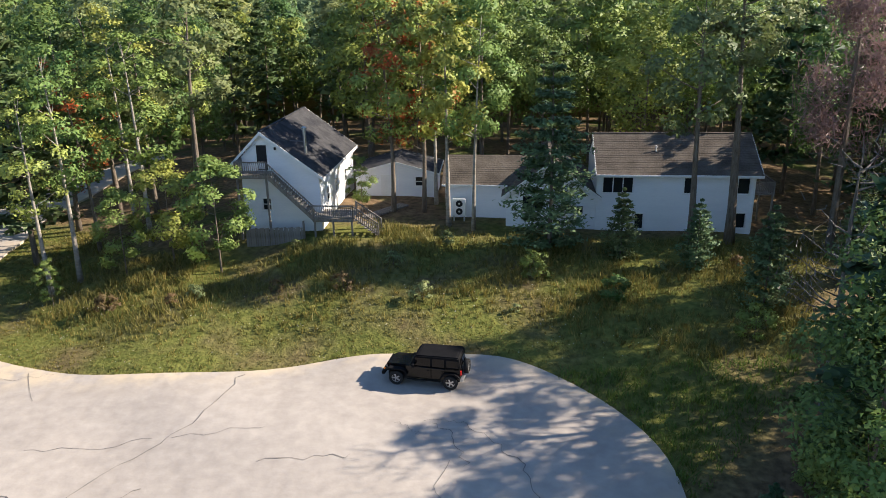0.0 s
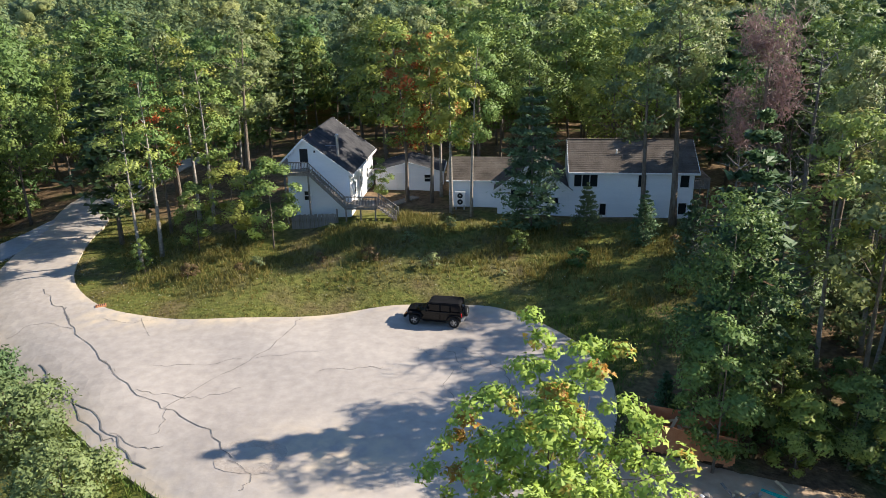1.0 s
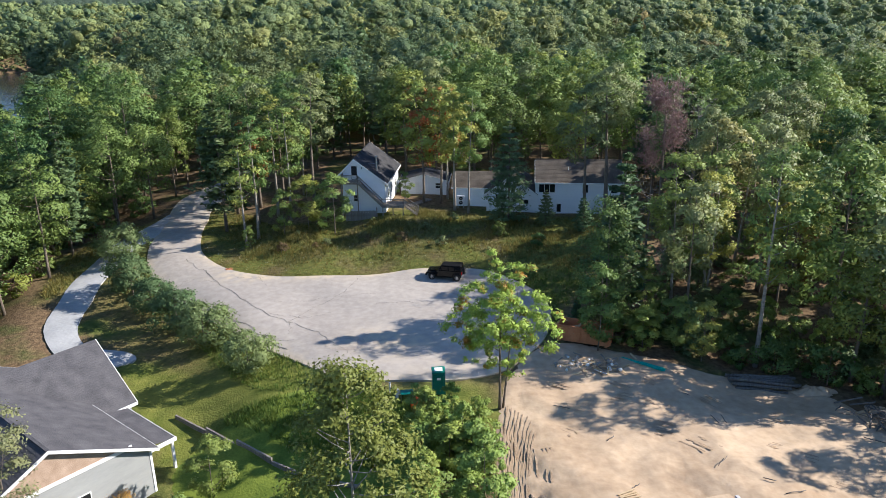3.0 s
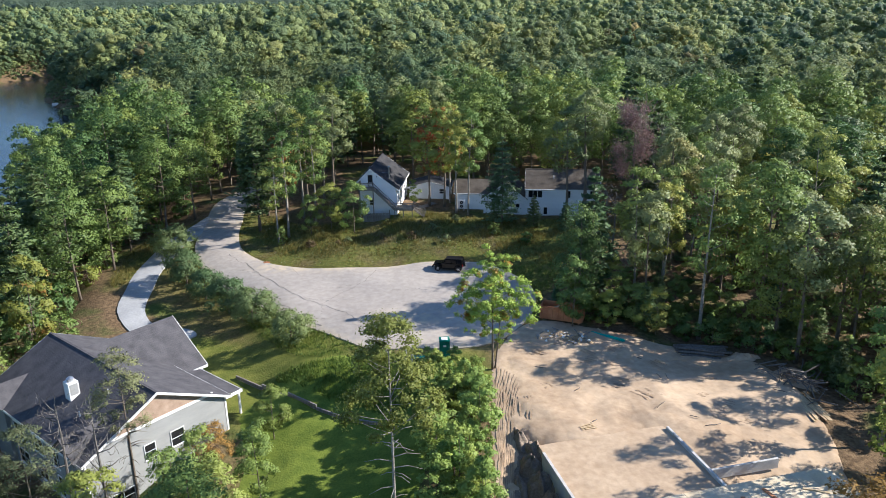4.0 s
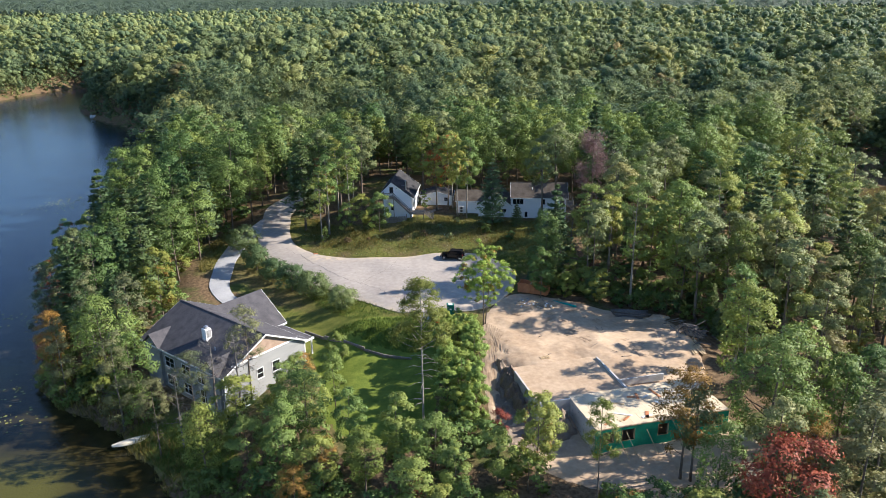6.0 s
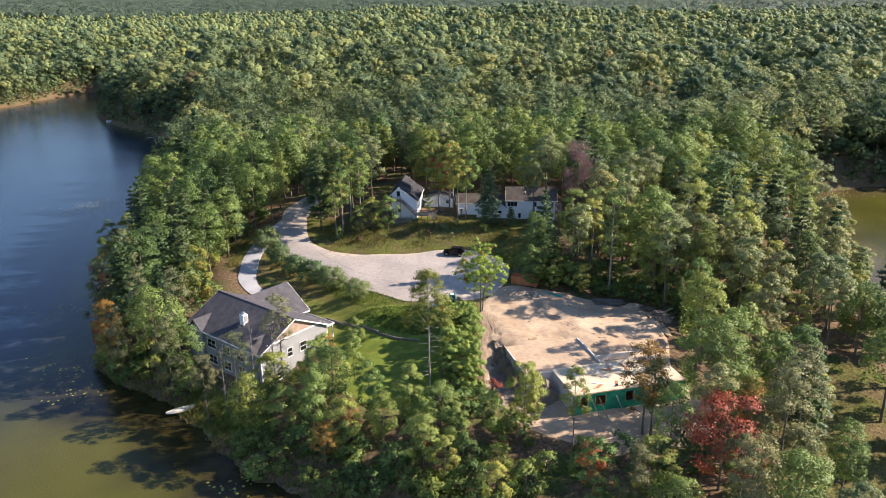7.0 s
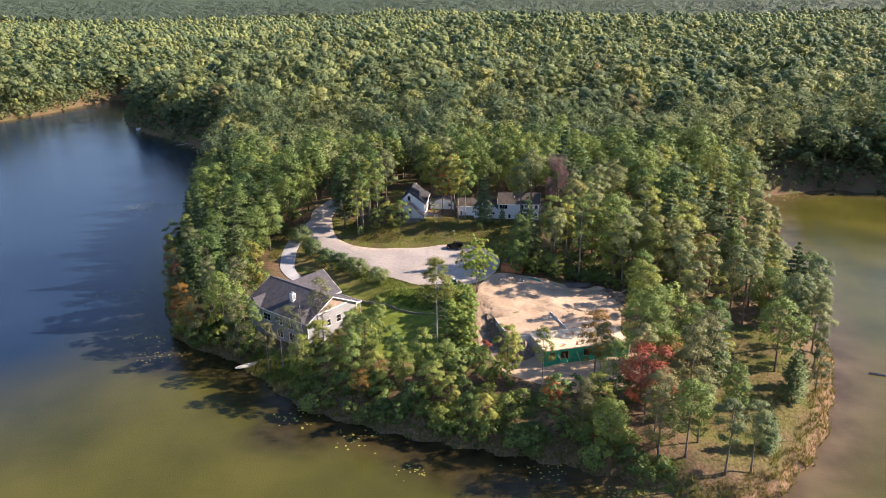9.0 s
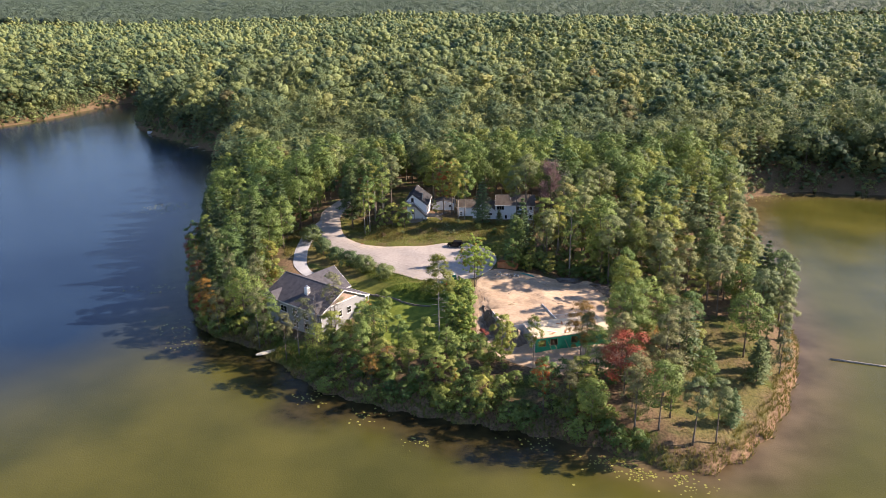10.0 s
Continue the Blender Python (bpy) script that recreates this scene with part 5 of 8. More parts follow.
# long wheel tracks down the west edge
for k in range(9):
    o = rut_rng.uniform(-0.06, 0.06)
    ribbon("tyre_rut", [(3.9 + 0.30 * k + o, 8.6 - 0.3 * k), (3.3 + 0.27 * k, 3.6), (3.0 + 0.2 * k + o, -1.5), (2.85 + 0.16 * k, -7), (2.8 + 0.12 * k, -12.5 + 0.8 * (k % 3))], rut_rng.uniform(0.07, 0.13), SAND_DARK, site_ob, 0.15, 0.03, 900 + k)
for k in range(17):
    if k < 3:
        x, y, L, a = rut_rng.uniform(3.2, 6.0), rut_rng.uniform(-1, 8), rut_rng.uniform(2.5, 5), -1.55 + rut_rng.uniform(-0.2, 0.2)
    else:
        x, y, L = rut_rng.uniform(6, 26), rut_rng.uniform(-2, 13), rut_rng.uniform(0.7, 2.4)
        a = rut_rng.choice((-0.6, -0.8, -0.35)) + rut_rng.uniform(-0.12, 0.12)
    for q in range(rut_rng.randint(2, 5)):
        ox, oy, l2 = -math.sin(a) * 0.42 * q + rut_rng.uniform(-0.3, 0.3), math.cos(a) * 0.42 * q, L * rut_rng.uniform(0.6, 1.1)
        pts = [(x + ox, y + oy), (x + ox + l2 * 0.5 * math.cos(a) + 0.05, y + oy + l2 * 0.5 * math.sin(a)), (x + ox + l2 * math.cos(a), y + oy + l2 * math.sin(a))]
        if all(inside(SITE, np.array([p[0]]), np.array([p[1]]))[0] for p in pts):
            ribbon("tyre_rut", pts, rut_rng.uniform(0.09, 0.2), SAND_DARK, site_ob, 0.135, 0.02, 10 * k + q)

# stone edging between upper bank and lawn
edge = empty("retaining_wall", 0, 0, 0, 0, "low timber retaining wall along the lawn", "retaining wall")
lp = [(-25.0, 11.6), (-21.5, 9.0), (-18.2, 6.4), (-14.8, 3.8), (-11.6, 1.8), (-7.6, 0.6)]
for (ax, ay), (bx, by) in zip(lp, lp[1:]):
    L, a = math.hypot(bx - ax, by - ay), math.atan2(by - ay, bx - ax)
    z = gz((ax + bx) / 2, (ay + by) / 2)
    for j in range(3):
        o = part("timber", softbox(0, L - 0.02, -0.09, 0.09, 0, 0.19, 0.02, 1), WOOD_GREY, edge)
        o.matrix_basis = pose(ax, ay, z - 0.15 + j * 0.2, 0, 0, math.degrees(a))

# ---- loose things on the plot ----
toi = empty("portable_toilet", -1.8, 10.9, gz(-1.8, 10.9), 4, "teal green portable toilet with white roof panel", "portable toilet")
part("cabin", softbox(-0.55, 0.55, -0.55, 0.55, 0.12, 2.05, 0.05), TEAL, toi)
part("roof", softbox(-0.58, 0.58, -0.58, 0.58, 2.05, 2.28, 0.11, 3), TEAL, toi)
part("roof_panel", softbox(-0.34, 0.34, -0.36, 0.28, 2.28, 2.31, 0.012, 1), PAPER, toi, "white translucent roof panel")
part("door", softbox(-0.4, 0.4, -0.59, -0.55, 0.2, 1.95, 0.02), TEAL, toi)
part("sign", boxes((-0.16, 0.16, -0.602, -0.59, 1.55, 1.75)), PAPER, toi)
part("skid", boxes((-0.55, -0.4, -0.6, 0.6, 0, 0.12), (0.4, 0.55, -0.6, 0.6, 0, 0.12)), DARK, toi)
for xx in (-0.54, 0.5):
    part("corner_rib", boxes((xx, xx + 0.04, -0.575, -0.55, 0.15, 2.0)), TEAL, toi)


def garden_chair(x, y, turn):
    c = empty("garden_chair", x, y, gz(x, y), turn, "bright orange plastic garden chair on the grass", "chair", "chairs by the toilet")
    part("seat", softbox(-0.25, 0.25, -0.25, 0.25, 0.4, 0.45, 0.02), ORANGE, c)
    bm = bmesh.new()
    prism(bm, [(0.2, 0.42), (0.26, 0.42), (0.36, 0.95), (0.30, 0.97)], -0.24, 0.24, axis="x")
    part("backrest", bm, ORANGE, c)
    for sx_ in (-0.22, 0.22):
        for sy_ in (-0.22, 0.22):
            part("leg", boxes((sx_ - 0.025, sx_ + 0.025, sy_ - 0.025, sy_ + 0.025, 0, 0.4)), ORANGE, c)
        part("armrest", boxes((sx_ - 0.03, sx_ + 0.03, -0.2, 0.28, 0.62, 0.66)), ORANGE, c)
    return c


garden_chair(-3.9, 8.9, -70)
garden_chair(-3.2, 8.5, -100)
tab = empty("table", -4.5, 10.0, gz(-4.5, 10.0), 8, "small dark folding table with a pale top", "table")
part("tabletop", softbox(-0.55, 0.55, -0.4, 0.4, 0.7, 0.74, 0.01, 1), TEAL, tab)
for sx_ in (-0.5, 0.5):
    for sy_ in (-0.35, 0.35):
        part("leg", boxes((sx_ - 0.02, sx_ + 0.02, sy_ - 0.02, sy_ + 0.02, 0, 0.7)), STEEL, tab)
bagm = material("plastic_bag", (0.5, 0.5, 0.5), (0.7, 0.7, 0.7), 3, 0.5)
bag = mound("plastic_bag", -5.3, 10.6, 0.35, 0.3, 0.75, 0, bagm, 77, "crumpled grey plastic bag on the grass", "bag")
post = empty("marker_post", -6.0, 11.1, gz(-6.0, 11.1), 0, "short white marker post beside the road", "post")
part("stake", softbox(-0.06, 0.06, -0.06, 0.06, -0.3, 0.9, 0.02), PAPER, post)
part("cap", softbox(-0.08, 0.08, -0.08, 0.08, 0.9, 0.98, 0.02), STEEL, post)


def dumpster():
    h = empty("dumpster", 12.5, 20.4, gz(12.5, 20.4), -21, "rust-orange open dumpster with ribbed steel sides", "dumpster")
    w, d, z0, z1 = 2.5, 1.0, 0.18, 1.75
    part("floor_plate", boxes((-w, w, -d, d, z0, z0 + 0.06)), RUST, h)
    part("side", boxes((-w, w, -d - 0.05, -d, z0, z1)), RUST, h)
    part("side", boxes((-w, w, d, d + 0.05, z0, z1)), RUST, h)
    part("end_wall", boxes((-w - 0.05, -w, -d, d, z0, z1)), RUST, h)
    part("end_wall", boxes((w, w + 0.05, -d, d, z0, z1)), RUST, h)
    for k in range(8):
        xx = -w + 0.15 + k * (2 * w - 0.3) / 7
        part("rib", boxes((xx - 0.06, xx + 0.06, -d - 0.14, -d - 0.05, z0, z1)), RUST, h)
    for yy in (-0.75, 0.0, 0.75):
        part("rib", boxes((w + 0.05, w + 0.13, yy - 0.06, yy + 0.06, z0, z1)), RUST, h)
    part("top_rail", softbox(-w - 0.1, w + 0.1, -d - 0.15, -d - 0.03, z1, z1 + 0.1, 0.02), RUST, h)
    part("top_rail", softbox(w + 0.02, w + 0.14, -d - 0.03, d + 0.1, z1, z1 + 0.1, 0.02), RUST, h)
    for xx in (-2.2, 2.2):
        part("skid", boxes((xx - 0.1, xx + 0.1, -d, d, 0, z0)), RUST, h)
    for k in range(7):
        o = part("scrap_board", boxes((-0.9, 0.9, -0.08, 0.08, 0, 0.04)), WOOD_RAW, h)
        o.matrix_basis = pose(-2 + k * 0.65, 0.3 * math.sin(k * 2), 1.0 + 0.15 * (k % 3), 12 * math.sin(k), 15 * math.cos(k * 1.7), 37 * k)
    return h


dumpster()

pipes = empty("pipe_bundle", 17.1, 15.75, gz(17.1, 15.75), -38, "bundle of teal plastic drain pipes on the sand", "pipes")
pm = None
for k in range(9):
    if pm is None:
        bm = bmesh.new()
        tube(bm, [(-2.0, 0, 0), (2.0, 0, 0)], [0.055, 0.055], 8)
        pm = part("pipe", bm, PIPE_TEAL, pipes)
        pm.matrix_basis = pose(0, -0.3, 0.12)
    else:
        o = link("pipe", pm.data, pipes)
        o.matrix_basis = pose(0.18 * math.sin(k * 2.3), -0.36 + 0.12 * (k % 6), 0.12 + 0.105 * (k // 6), 0, 0, 1.5 * math.sin(k * 1.9))


def log(name, r, L, parent=None):
    bm = bmesh.new()
    tube(bm, [(-L / 2, 0, 0), (-L * 0.2, 0.04, 0.02), (L * 0.2, -0.03, 0), (L / 2, 0, 0.02)], [r, r * 0.97, r * 0.9, r * 0.85], 9)
    return part(name, bm, BARK_DEAD, parent, smooth=True)


lg = random.Random(31)
pile = empty("log_pile", 27.2, 14.0, gz(27.2, 14.0), -8, "stacked grey-barked logs at the edge of the plot", "log pile")
for k in range(17):
    row, i = (0, k) if k < 8 else (1, k - 8) if k < 13 else (2, k - 13)
    o = log("log", lg.uniform(0.13, 0.2), lg.uniform(4.2, 6.0), pile)
    o.matrix_basis = pose(lg.uniform(-0.5, 0.5), -1.2 + i * 0.36 + row * 0.18, 0.16 + row * 0.3, 0, lg.uniform(-2, 2), lg.uniform(-7, 7))
pile2 = empty("lumber_stack", 33.6, 1.0, gz(33.6, 1.0), -84, "loose stack of pale raw lumber on the dirt", "lumber")
for k in range(9):
    o = part("plank", boxes((-2.3, 2.3, -0.1, 0.1, -0.02, 0.02)), WOOD_RAW, pile2)
    o.matrix_basis = pose(lg.uniform(-0.4, 0.4), -0.9 + k * 0.22, 0.1 + 0.03 * (k % 3), 0, 0, lg.uniform(-8, 8))
rub = empty("rubble_heap", 12.0, 15.3, gz(12.0, 15.3), 0, "heap of broken boards, pale rubble and plastic scraps", "rubble")
for k in range(90):
    kindr = lg.random()
    m_ = WOOD_RAW if kindr < 0.35 else ROCKS if kindr < 0.75 else PAPER if kindr < 0.90 else WOOD_GREY
    if kindr < 0.35 or kindr > 0.88:
        o = part("board", boxes((-lg.uniform(0.3, 0.9), lg.uniform(0.3, 0.9), -0.07, 0.07, -0.02, 0.02)), m_, rub)
    else:
        bm = bmesh.new()
        bmesh.ops.create_icosphere(bm, subdivisions=1, radius=lg.uniform(0.1, 0.28))
        for v in bm.verts:
            v.co *= lg.uniform(0.7, 1.2)
        o = part("lump", bm, m_, rub)
    o.matrix_basis = pose(lg.gauss(0, 1.5), lg.gauss(0, 0.75), 0.15 + abs(lg.gauss(0, 0.1)), lg.uniform(-20, 20), lg.uniform(-20, 20), lg.uniform(0, 180))
stk = empty("sawhorse", 11.2, -3.2, gz(11.2, -3.2) + 0.08, 20, "low wooden frame lying on the sand", "wooden frame")
for k in range(4):
    o = part("plank", boxes((-0.7, 0.7, -0.05, 0.05, 0, 0.04)), WOOD_RAW, stk)
    o.matrix_basis = pose(0, -0.3 + 0.2 * k, 0.05 + 0.04 * (k % 2), 0, 0, 4 * k - 6)

scr = random.Random(52)
deck_m = pose(14.6, -22.1, 8.57, 0, 0, 14)
for k in range(16):
    col_m = RUST if k < 6 else WOOD_RAW if k < 12 else PAPER
    o = part("scrap_board", softbox(-scr.uniform(0.3, 1.2), scr.uniform(0.3, 1.2), -scr.uniform(0.06, 0.3), 0.12, 0, 0.05, 0.01, 1), col_m)
    o.matrix_basis = deck_m @ pose(scr.uniform(2, 15), scr.uniform(0.8, 6.5), 0.0, 0, 0, scr.uniform(0, 180))
    tagged(o, ("reddish board", "pale raw board", "white plastic scrap")[0 if k < 6 else 1 if k < 12 else 2] + " lying on the plywood deck", "scrap", "scraps on the deck")
for k in range(9):
    x, y = scr.uniform(7, 24), scr.uniform(-5, 12)
    o = log("stick", scr.uniform(0.02, 0.05), scr.uniform(0.5, 1.6))
    o.matrix_basis = pose(x, y, gz(x, y) + 0.2, 0, 0, scr.uniform(0, 180))
    tagged(o, "thin brown stick lying on the sand", "stick", "sticks on the sand")
heap_r = random.Random(8)
brush = empty("brush_heap", 34.4, 6.0, gz(34.4, 6.0), 20, "heap of dark torn branches and roots beside the plot", "brush heap")
for k in range(46):
    o = log("branch", heap_r.uniform(0.03, 0.09), heap_r.uniform(1.2, 3.2), brush)
    o.matrix_basis = pose(heap_r.gauss(0, 1.3), heap_r.gauss(0, 1.8), 0.75 + heap_r.uniform(-0.3, 0.6), heap_r.uniform(-20, 20), heap_r.uniform(-25, 25), heap_r.uniform(0, 180))

# ---- at the water ----
cn = empty("canoe", -44.3, -10.6, 0.55, 28, "faded cream canoe lying upturned on the bank", "canoe")
vs = []
for i in range(15):
    t = i / 14 * 2 - 1
    w = 0.46 * (1 - abs(t) ** 2.6)
    for j in range(9):
        a = math.pi * j / 8
        vs.append((t * 2.3, -math.cos(a) * max(w, 0.01), math.sin(a) * 0.42 * (1 - 0.35 * abs(t) ** 3)))
ci_ = np.arange(15 * 9).reshape(15, 9)
hull = link("hull", arrays("hull", vs, np.stack([ci_[:-1, :-1], ci_[:-1, 1:], ci_[1:, 1:], ci_[1:, :-1]], -1).reshape(-1, 4), [CANOE], smooth=True), cn)
bm = bmesh.new()
tube(bm, [(-2.25, 0, 0.28), (0, 0, 0.44), (2.25, 0, 0.28)], [0.025, 0.03, 0.025], 5)
part("keel", bm, CANOE, cn)
cn.scale = (1.3, 1.35, 1.3)
fl = log("floating_log", 0.3, 13.0)
fl.matrix_basis = pose(86, -19.4, 0.05, 0, 0, -20)
fl.data.materials[0] = BARK_PALE
tagged(fl, "long pale log floating on the lake", "log")
for (x, y, tn, L) in ((-137, 235, 20, 14), (-128, 229, 60, 10)):
    o = log("fallen_tree", 0.28, L)
    o.data.materials[0] = BARK_PALE
    o.matrix_basis = pose(x, y, 0.25, 0, -6, tn)
    tagged(o, "pale fallen tree trunk lying in the water", "fallen tree")
dock = empty("pontoon_boat", -176, 282, 0.0, 30, "moored pontoon boat with dark canopy near the shore", "boat")
for yy in (-1.0, 1.0):
    bm = bmesh.new()
    tube(bm, [(-3.6, yy, 0.15), (3.2, yy, 0.15), (3.9, yy, 0.35)], [0.32, 0.32, 0.08], 8)
    part("pontoon", bm, STEEL, dock)
part("deck", softbox(-3.5, 3.4, -1.25, 1.25, 0.5, 0.65, 0.03), TRIM_WHITE, dock)
part("fence_panel", boxes((-3.4, 3.3, -1.25, -1.2, 0.65, 1.3), (-3.4, 3.3, 1.2, 1.25, 0.65, 1.3)), TRIM_WHITE, dock)
part("canopy", softbox(-2.8, 0.6, -1.2, 1.2, 2.4, 2.5, 0.04), SOFT_TOP, dock)
for xx in (-2.6, 0.4):
    part("canopy_pole", boxes((xx, xx + 0.05, -1.15, -1.1, 0.65, 2.4), (xx, xx + 0.05, 1.1, 1.15, 0.65, 2.4)), STEEL, dock)

lr = np.random.default_rng(3)
pads = []
for cx, cy, n_, sp in ((24.9, -52.8, 70, 1.0), (27.8, -56.6, 60, 1.5), (34.4, -58.3, 30, 0.9), (22, -53.5, 40, 2.5), (-9.8, -46.6, 22, 1.6), (-20, -37, 30, 2.2), (-112, 115, 180, 5.5), (-31, -31, 30, 2.5), (-70, 5, 40, 4),
                       (122, 119, 160, 6), (-66, -4, 40, 3), (-85, 30, 40, 4), (12, -47, 30, 3), (35, -60, 40, 3)):
    for _ in range(n_):
        x, y = cx + lr.normal() * sp, cy + lr.normal() * sp * 0.7
        if inland(np.array([x]), np.array([y]))[0] < -0.3:
            pads.append((x, y, lr.uniform(0.10, 0.26)))
vs, fs = [], []
for x, y, r in pads:
    b = len(vs)
    a0 = lr.uniform(0, 6.28)
    for k in range(8):
        a = a0 + (k + 0.3) / 8 * 6.28
        vs.append((x + r * math.cos(a), y + r * math.sin(a), 0.015))
    fs.append(tuple(range(b, b + 8)))
me = arrays("lily_pads", vs, np.array(fs), [LILY])
tagged(new("lily_pads", me), "yellow-green lily pads floating in the shallows", "water plants", kind="stuff")

# ---- the parked off-road car ----
def off_roader():
    """Local x ahead, y to its left, z up from the road."""
    h = empty("off_road_car", -0.97, 35.7, gz(-0.97, 35.7) + 0.095, 166.4, "black four-door off-road car with soft top, parked", "car")
    bm = bmesh.new()
    prism(bm, [(-1.98, 0.62), (-1.9, 0.5), (0.95, 0.46), (0.95, 1.13), (0.72, 1.17), (-1.98, 1.17)], -0.80, 0.80)
    bmesh.ops.bevel(bm, geom=bm.edges[:], offset=0.035, segments=2, affect="EDGES")
    part("body", bm, CAR_BLACK, h)
    bm = bmesh.new()
    hood = [(0.70, -0.74, 1.16), (0.70, 0.74, 1.16), (2.0, 0.55, 1.08), (2.0, -0.55, 1.08), (0.70, -0.72, 0.7), (0.70, 0.72, 0.7), (2.0, 0.55, 0.62), (2.0, -0.55, 0.62)]
    v = [bm.verts.new(p) for p in hood]
    for f in ((0, 1, 2, 3), (4, 7, 6, 5), (0, 4, 5, 1), (1, 5, 6, 2), (2, 6, 7, 3), (3, 7, 4, 0)):
        bm.faces.new([v[i] for i in f])
    bmesh.ops.bevel(bm, geom=bm.edges[:], offset=0.045, segments=2, affect="EDGES")
    part("hood", bm, CAR_BLACK, h)
    gr_ = part("grille", softbox(1.98, 2.05, -0.55, 0.55, 0.62, 1.08, 0.02), CAR_BLACK, h)
    for k in range(7):
        part("slot", boxes((2.045, 2.056, -0.27 + k * 0.085, -0.23 + k * 0.085, 0.72, 1.0)), DARK, gr_)
    for s in (-1, 1):
        bm = bmesh.new()
        bmesh.ops.create_cone(bm, cap_ends=True, segments=16, radius1=0.11, radius2=0.1, depth=0.05, matrix=pose(2.06, s * 0.42, 0.88, 0, 90, 0))
        part("headlight", bm, LAMP_CLEAR, h)
        bm = bmesh.new()
        prism(bm, [(0.82, 0.72), (0.95, 0.9), (1.2, 0.98), (1.85, 0.98), (2.12, 0.84), (2.15, 0.76), (1.85, 0.9), (1.2, 0.9), (1.0, 0.82), (0.9, 0.66)], s * 0.62, s * 0.94)
        part("fender", bm, SOFT_TOP, h)
        bm = bmesh.new()
        prism(bm, [(-2.0, 0.72), (-1.9, 0.86), (-1.72, 0.96), (-1.2, 0.96), (-1.0, 0.82), (-0.92, 0.6), (-1.0, 0.62), (-1.12, 0.78), (-1.25, 0.88), (-1.7, 0.88), (-1.85, 0.78)], s * 0.78, s * 0.94)
        part("fender", bm, SOFT_TOP, h)
        part("side_step", softbox(-0.95, 0.85, s * 0.86 - 0.05, s * 0.86 + 0.05, 0.4, 0.47, 0.02, 1), SOFT_TOP, h)
        for x0, x1 in ((-0.42, 0.62), (-1.18, -0.46)):
            d = part("door", softbox(x0, x1, min(s * 0.79, s * 0.83), max(s * 0.79, s * 0.83), 0.56, 1.15, 0.015, 1), CAR_BLACK, h)
            part("door_handle", softbox(x0 + 0.06, x0 + 0.2, min(s * 0.83, s * 0.86), max(s * 0.83, s * 0.86), 0.98, 1.02, 0.01, 1), SOFT_TOP, d)
            part("side_window", boxes((x0 + 0.04, x1 - (0.18 if x1 > 0 else 0.04), min(s * 0.742, s * 0.752), max(s * 0.742, s * 0.752), 1.2, 1.66)), CAR_GLASS, d)
        part("rear_window", boxes((-1.88, -1.26, min(s * 0.742, s * 0.752), max(s * 0.742, s * 0.752), 1.24, 1.64)), CAR_GLASS, h)
        m = part("mirror", softbox(0.42, 0.56, min(s * 0.9, s * 1.06), max(s * 0.9, s * 1.06), 1.2, 1.38, 0.03), SOFT_TOP, h)
        part("mirror_arm", boxes((0.46, 0.5, min(s * 0.8, s * 0.92), max(s * 0.8, s * 0.92), 1.2, 1.24)), SOFT_TOP, m)
        part("tail_light", softbox(-2.04, -1.98, min(s * 0.62, s * 0.78), max(s * 0.62, s * 0.78), 0.82, 1.08, 0.015, 1), LAMP_RED, h)
        part("turn_light", softbox(2.1, 2.14, s * 0.78 - 0.06, s * 0.78 + 0.06, 0.8, 0.87, 0.01, 1), LAMP_AMBER, h)
    bm = bmesh.new()
    prism(bm, [(-1.97, 1.17), (0.72, 1.17), (0.46, 1.72), (0.30, 1.79), (-1.8, 1.83), (-1.93, 1.78)], -0.74, 0.74)
    bmesh.ops.bevel(bm, geom=bm.edges[:], offset=0.05, segments=3, affect="EDGES")
    part("soft_top", bm, SOFT_TOP, h, "black fabric soft top")
    bm = bmesh.new()
    slab(bm, (0.715, -0.66, 1.22), (0.715, 0.66, 1.22), (0.505, 0.62, 1.66), (0.505, -0.62, 1.66), 0.012)
    part("windshield", bm, CAR_GLASS, h)
    part("back_window", boxes((-1.985, -1.965, -0.5, 0.5, 1.28, 1.65)), CAR_GLASS, h)
    part("front_bumper", softbox(2.12, 2.3, -0.8, 0.8, 0.5, 0.68, 0.04), SOFT_TOP, h)
    part("rear_bumper", softbox(-2.16, -2.0, -0.82, 0.82, 0.5, 0.66, 0.04), ALLOY, h)
    part("plate", boxes((-2.17, -2.162, -0.72, -0.42, 0.66, 0.81)), PAPER, h)
    part("underbody", boxes((-1.9, 2.0, -0.5, 0.5, 0.3, 0.55)), DARK, h)

    def wheel(x, y, z, name="wheel", rot=0.0):
        w = link(name, None, h)
        w.empty_display_size = 0.1
        w.matrix_basis = pose(x, y, z, 0, 0, rot)
        prof = [(-0.12, 0.24), (-0.125, 0.36), (-0.10, 0.395), (0.10, 0.395), (0.125, 0.36), (0.12, 0.24)]
        bm = bmesh.new()
        rings = []
        for k in range(24):
            a = 2 * math.pi * k / 24
            rings.append([bm.verts.new((r * math.cos(a), yy, r * math.sin(a))) for yy, r in prof])
        for k in range(24):
            r0, r1 = rings[k], rings[(k + 1) % 24]
            for j in range(5):
                bm.faces.new((r0[j], r0[j + 1], r1[j + 1], r1[j]))
        part("tyre", bm, RUBBER, w, smooth=True)
        bm = bmesh.new()
        bmesh.ops.create_cone(bm, cap_ends=True, segments=20, radius1=0.245, radius2=0.245, depth=0.10, matrix=pose(0, 0, 0, 90))
        rim = part("rim", bm, DARK, w)
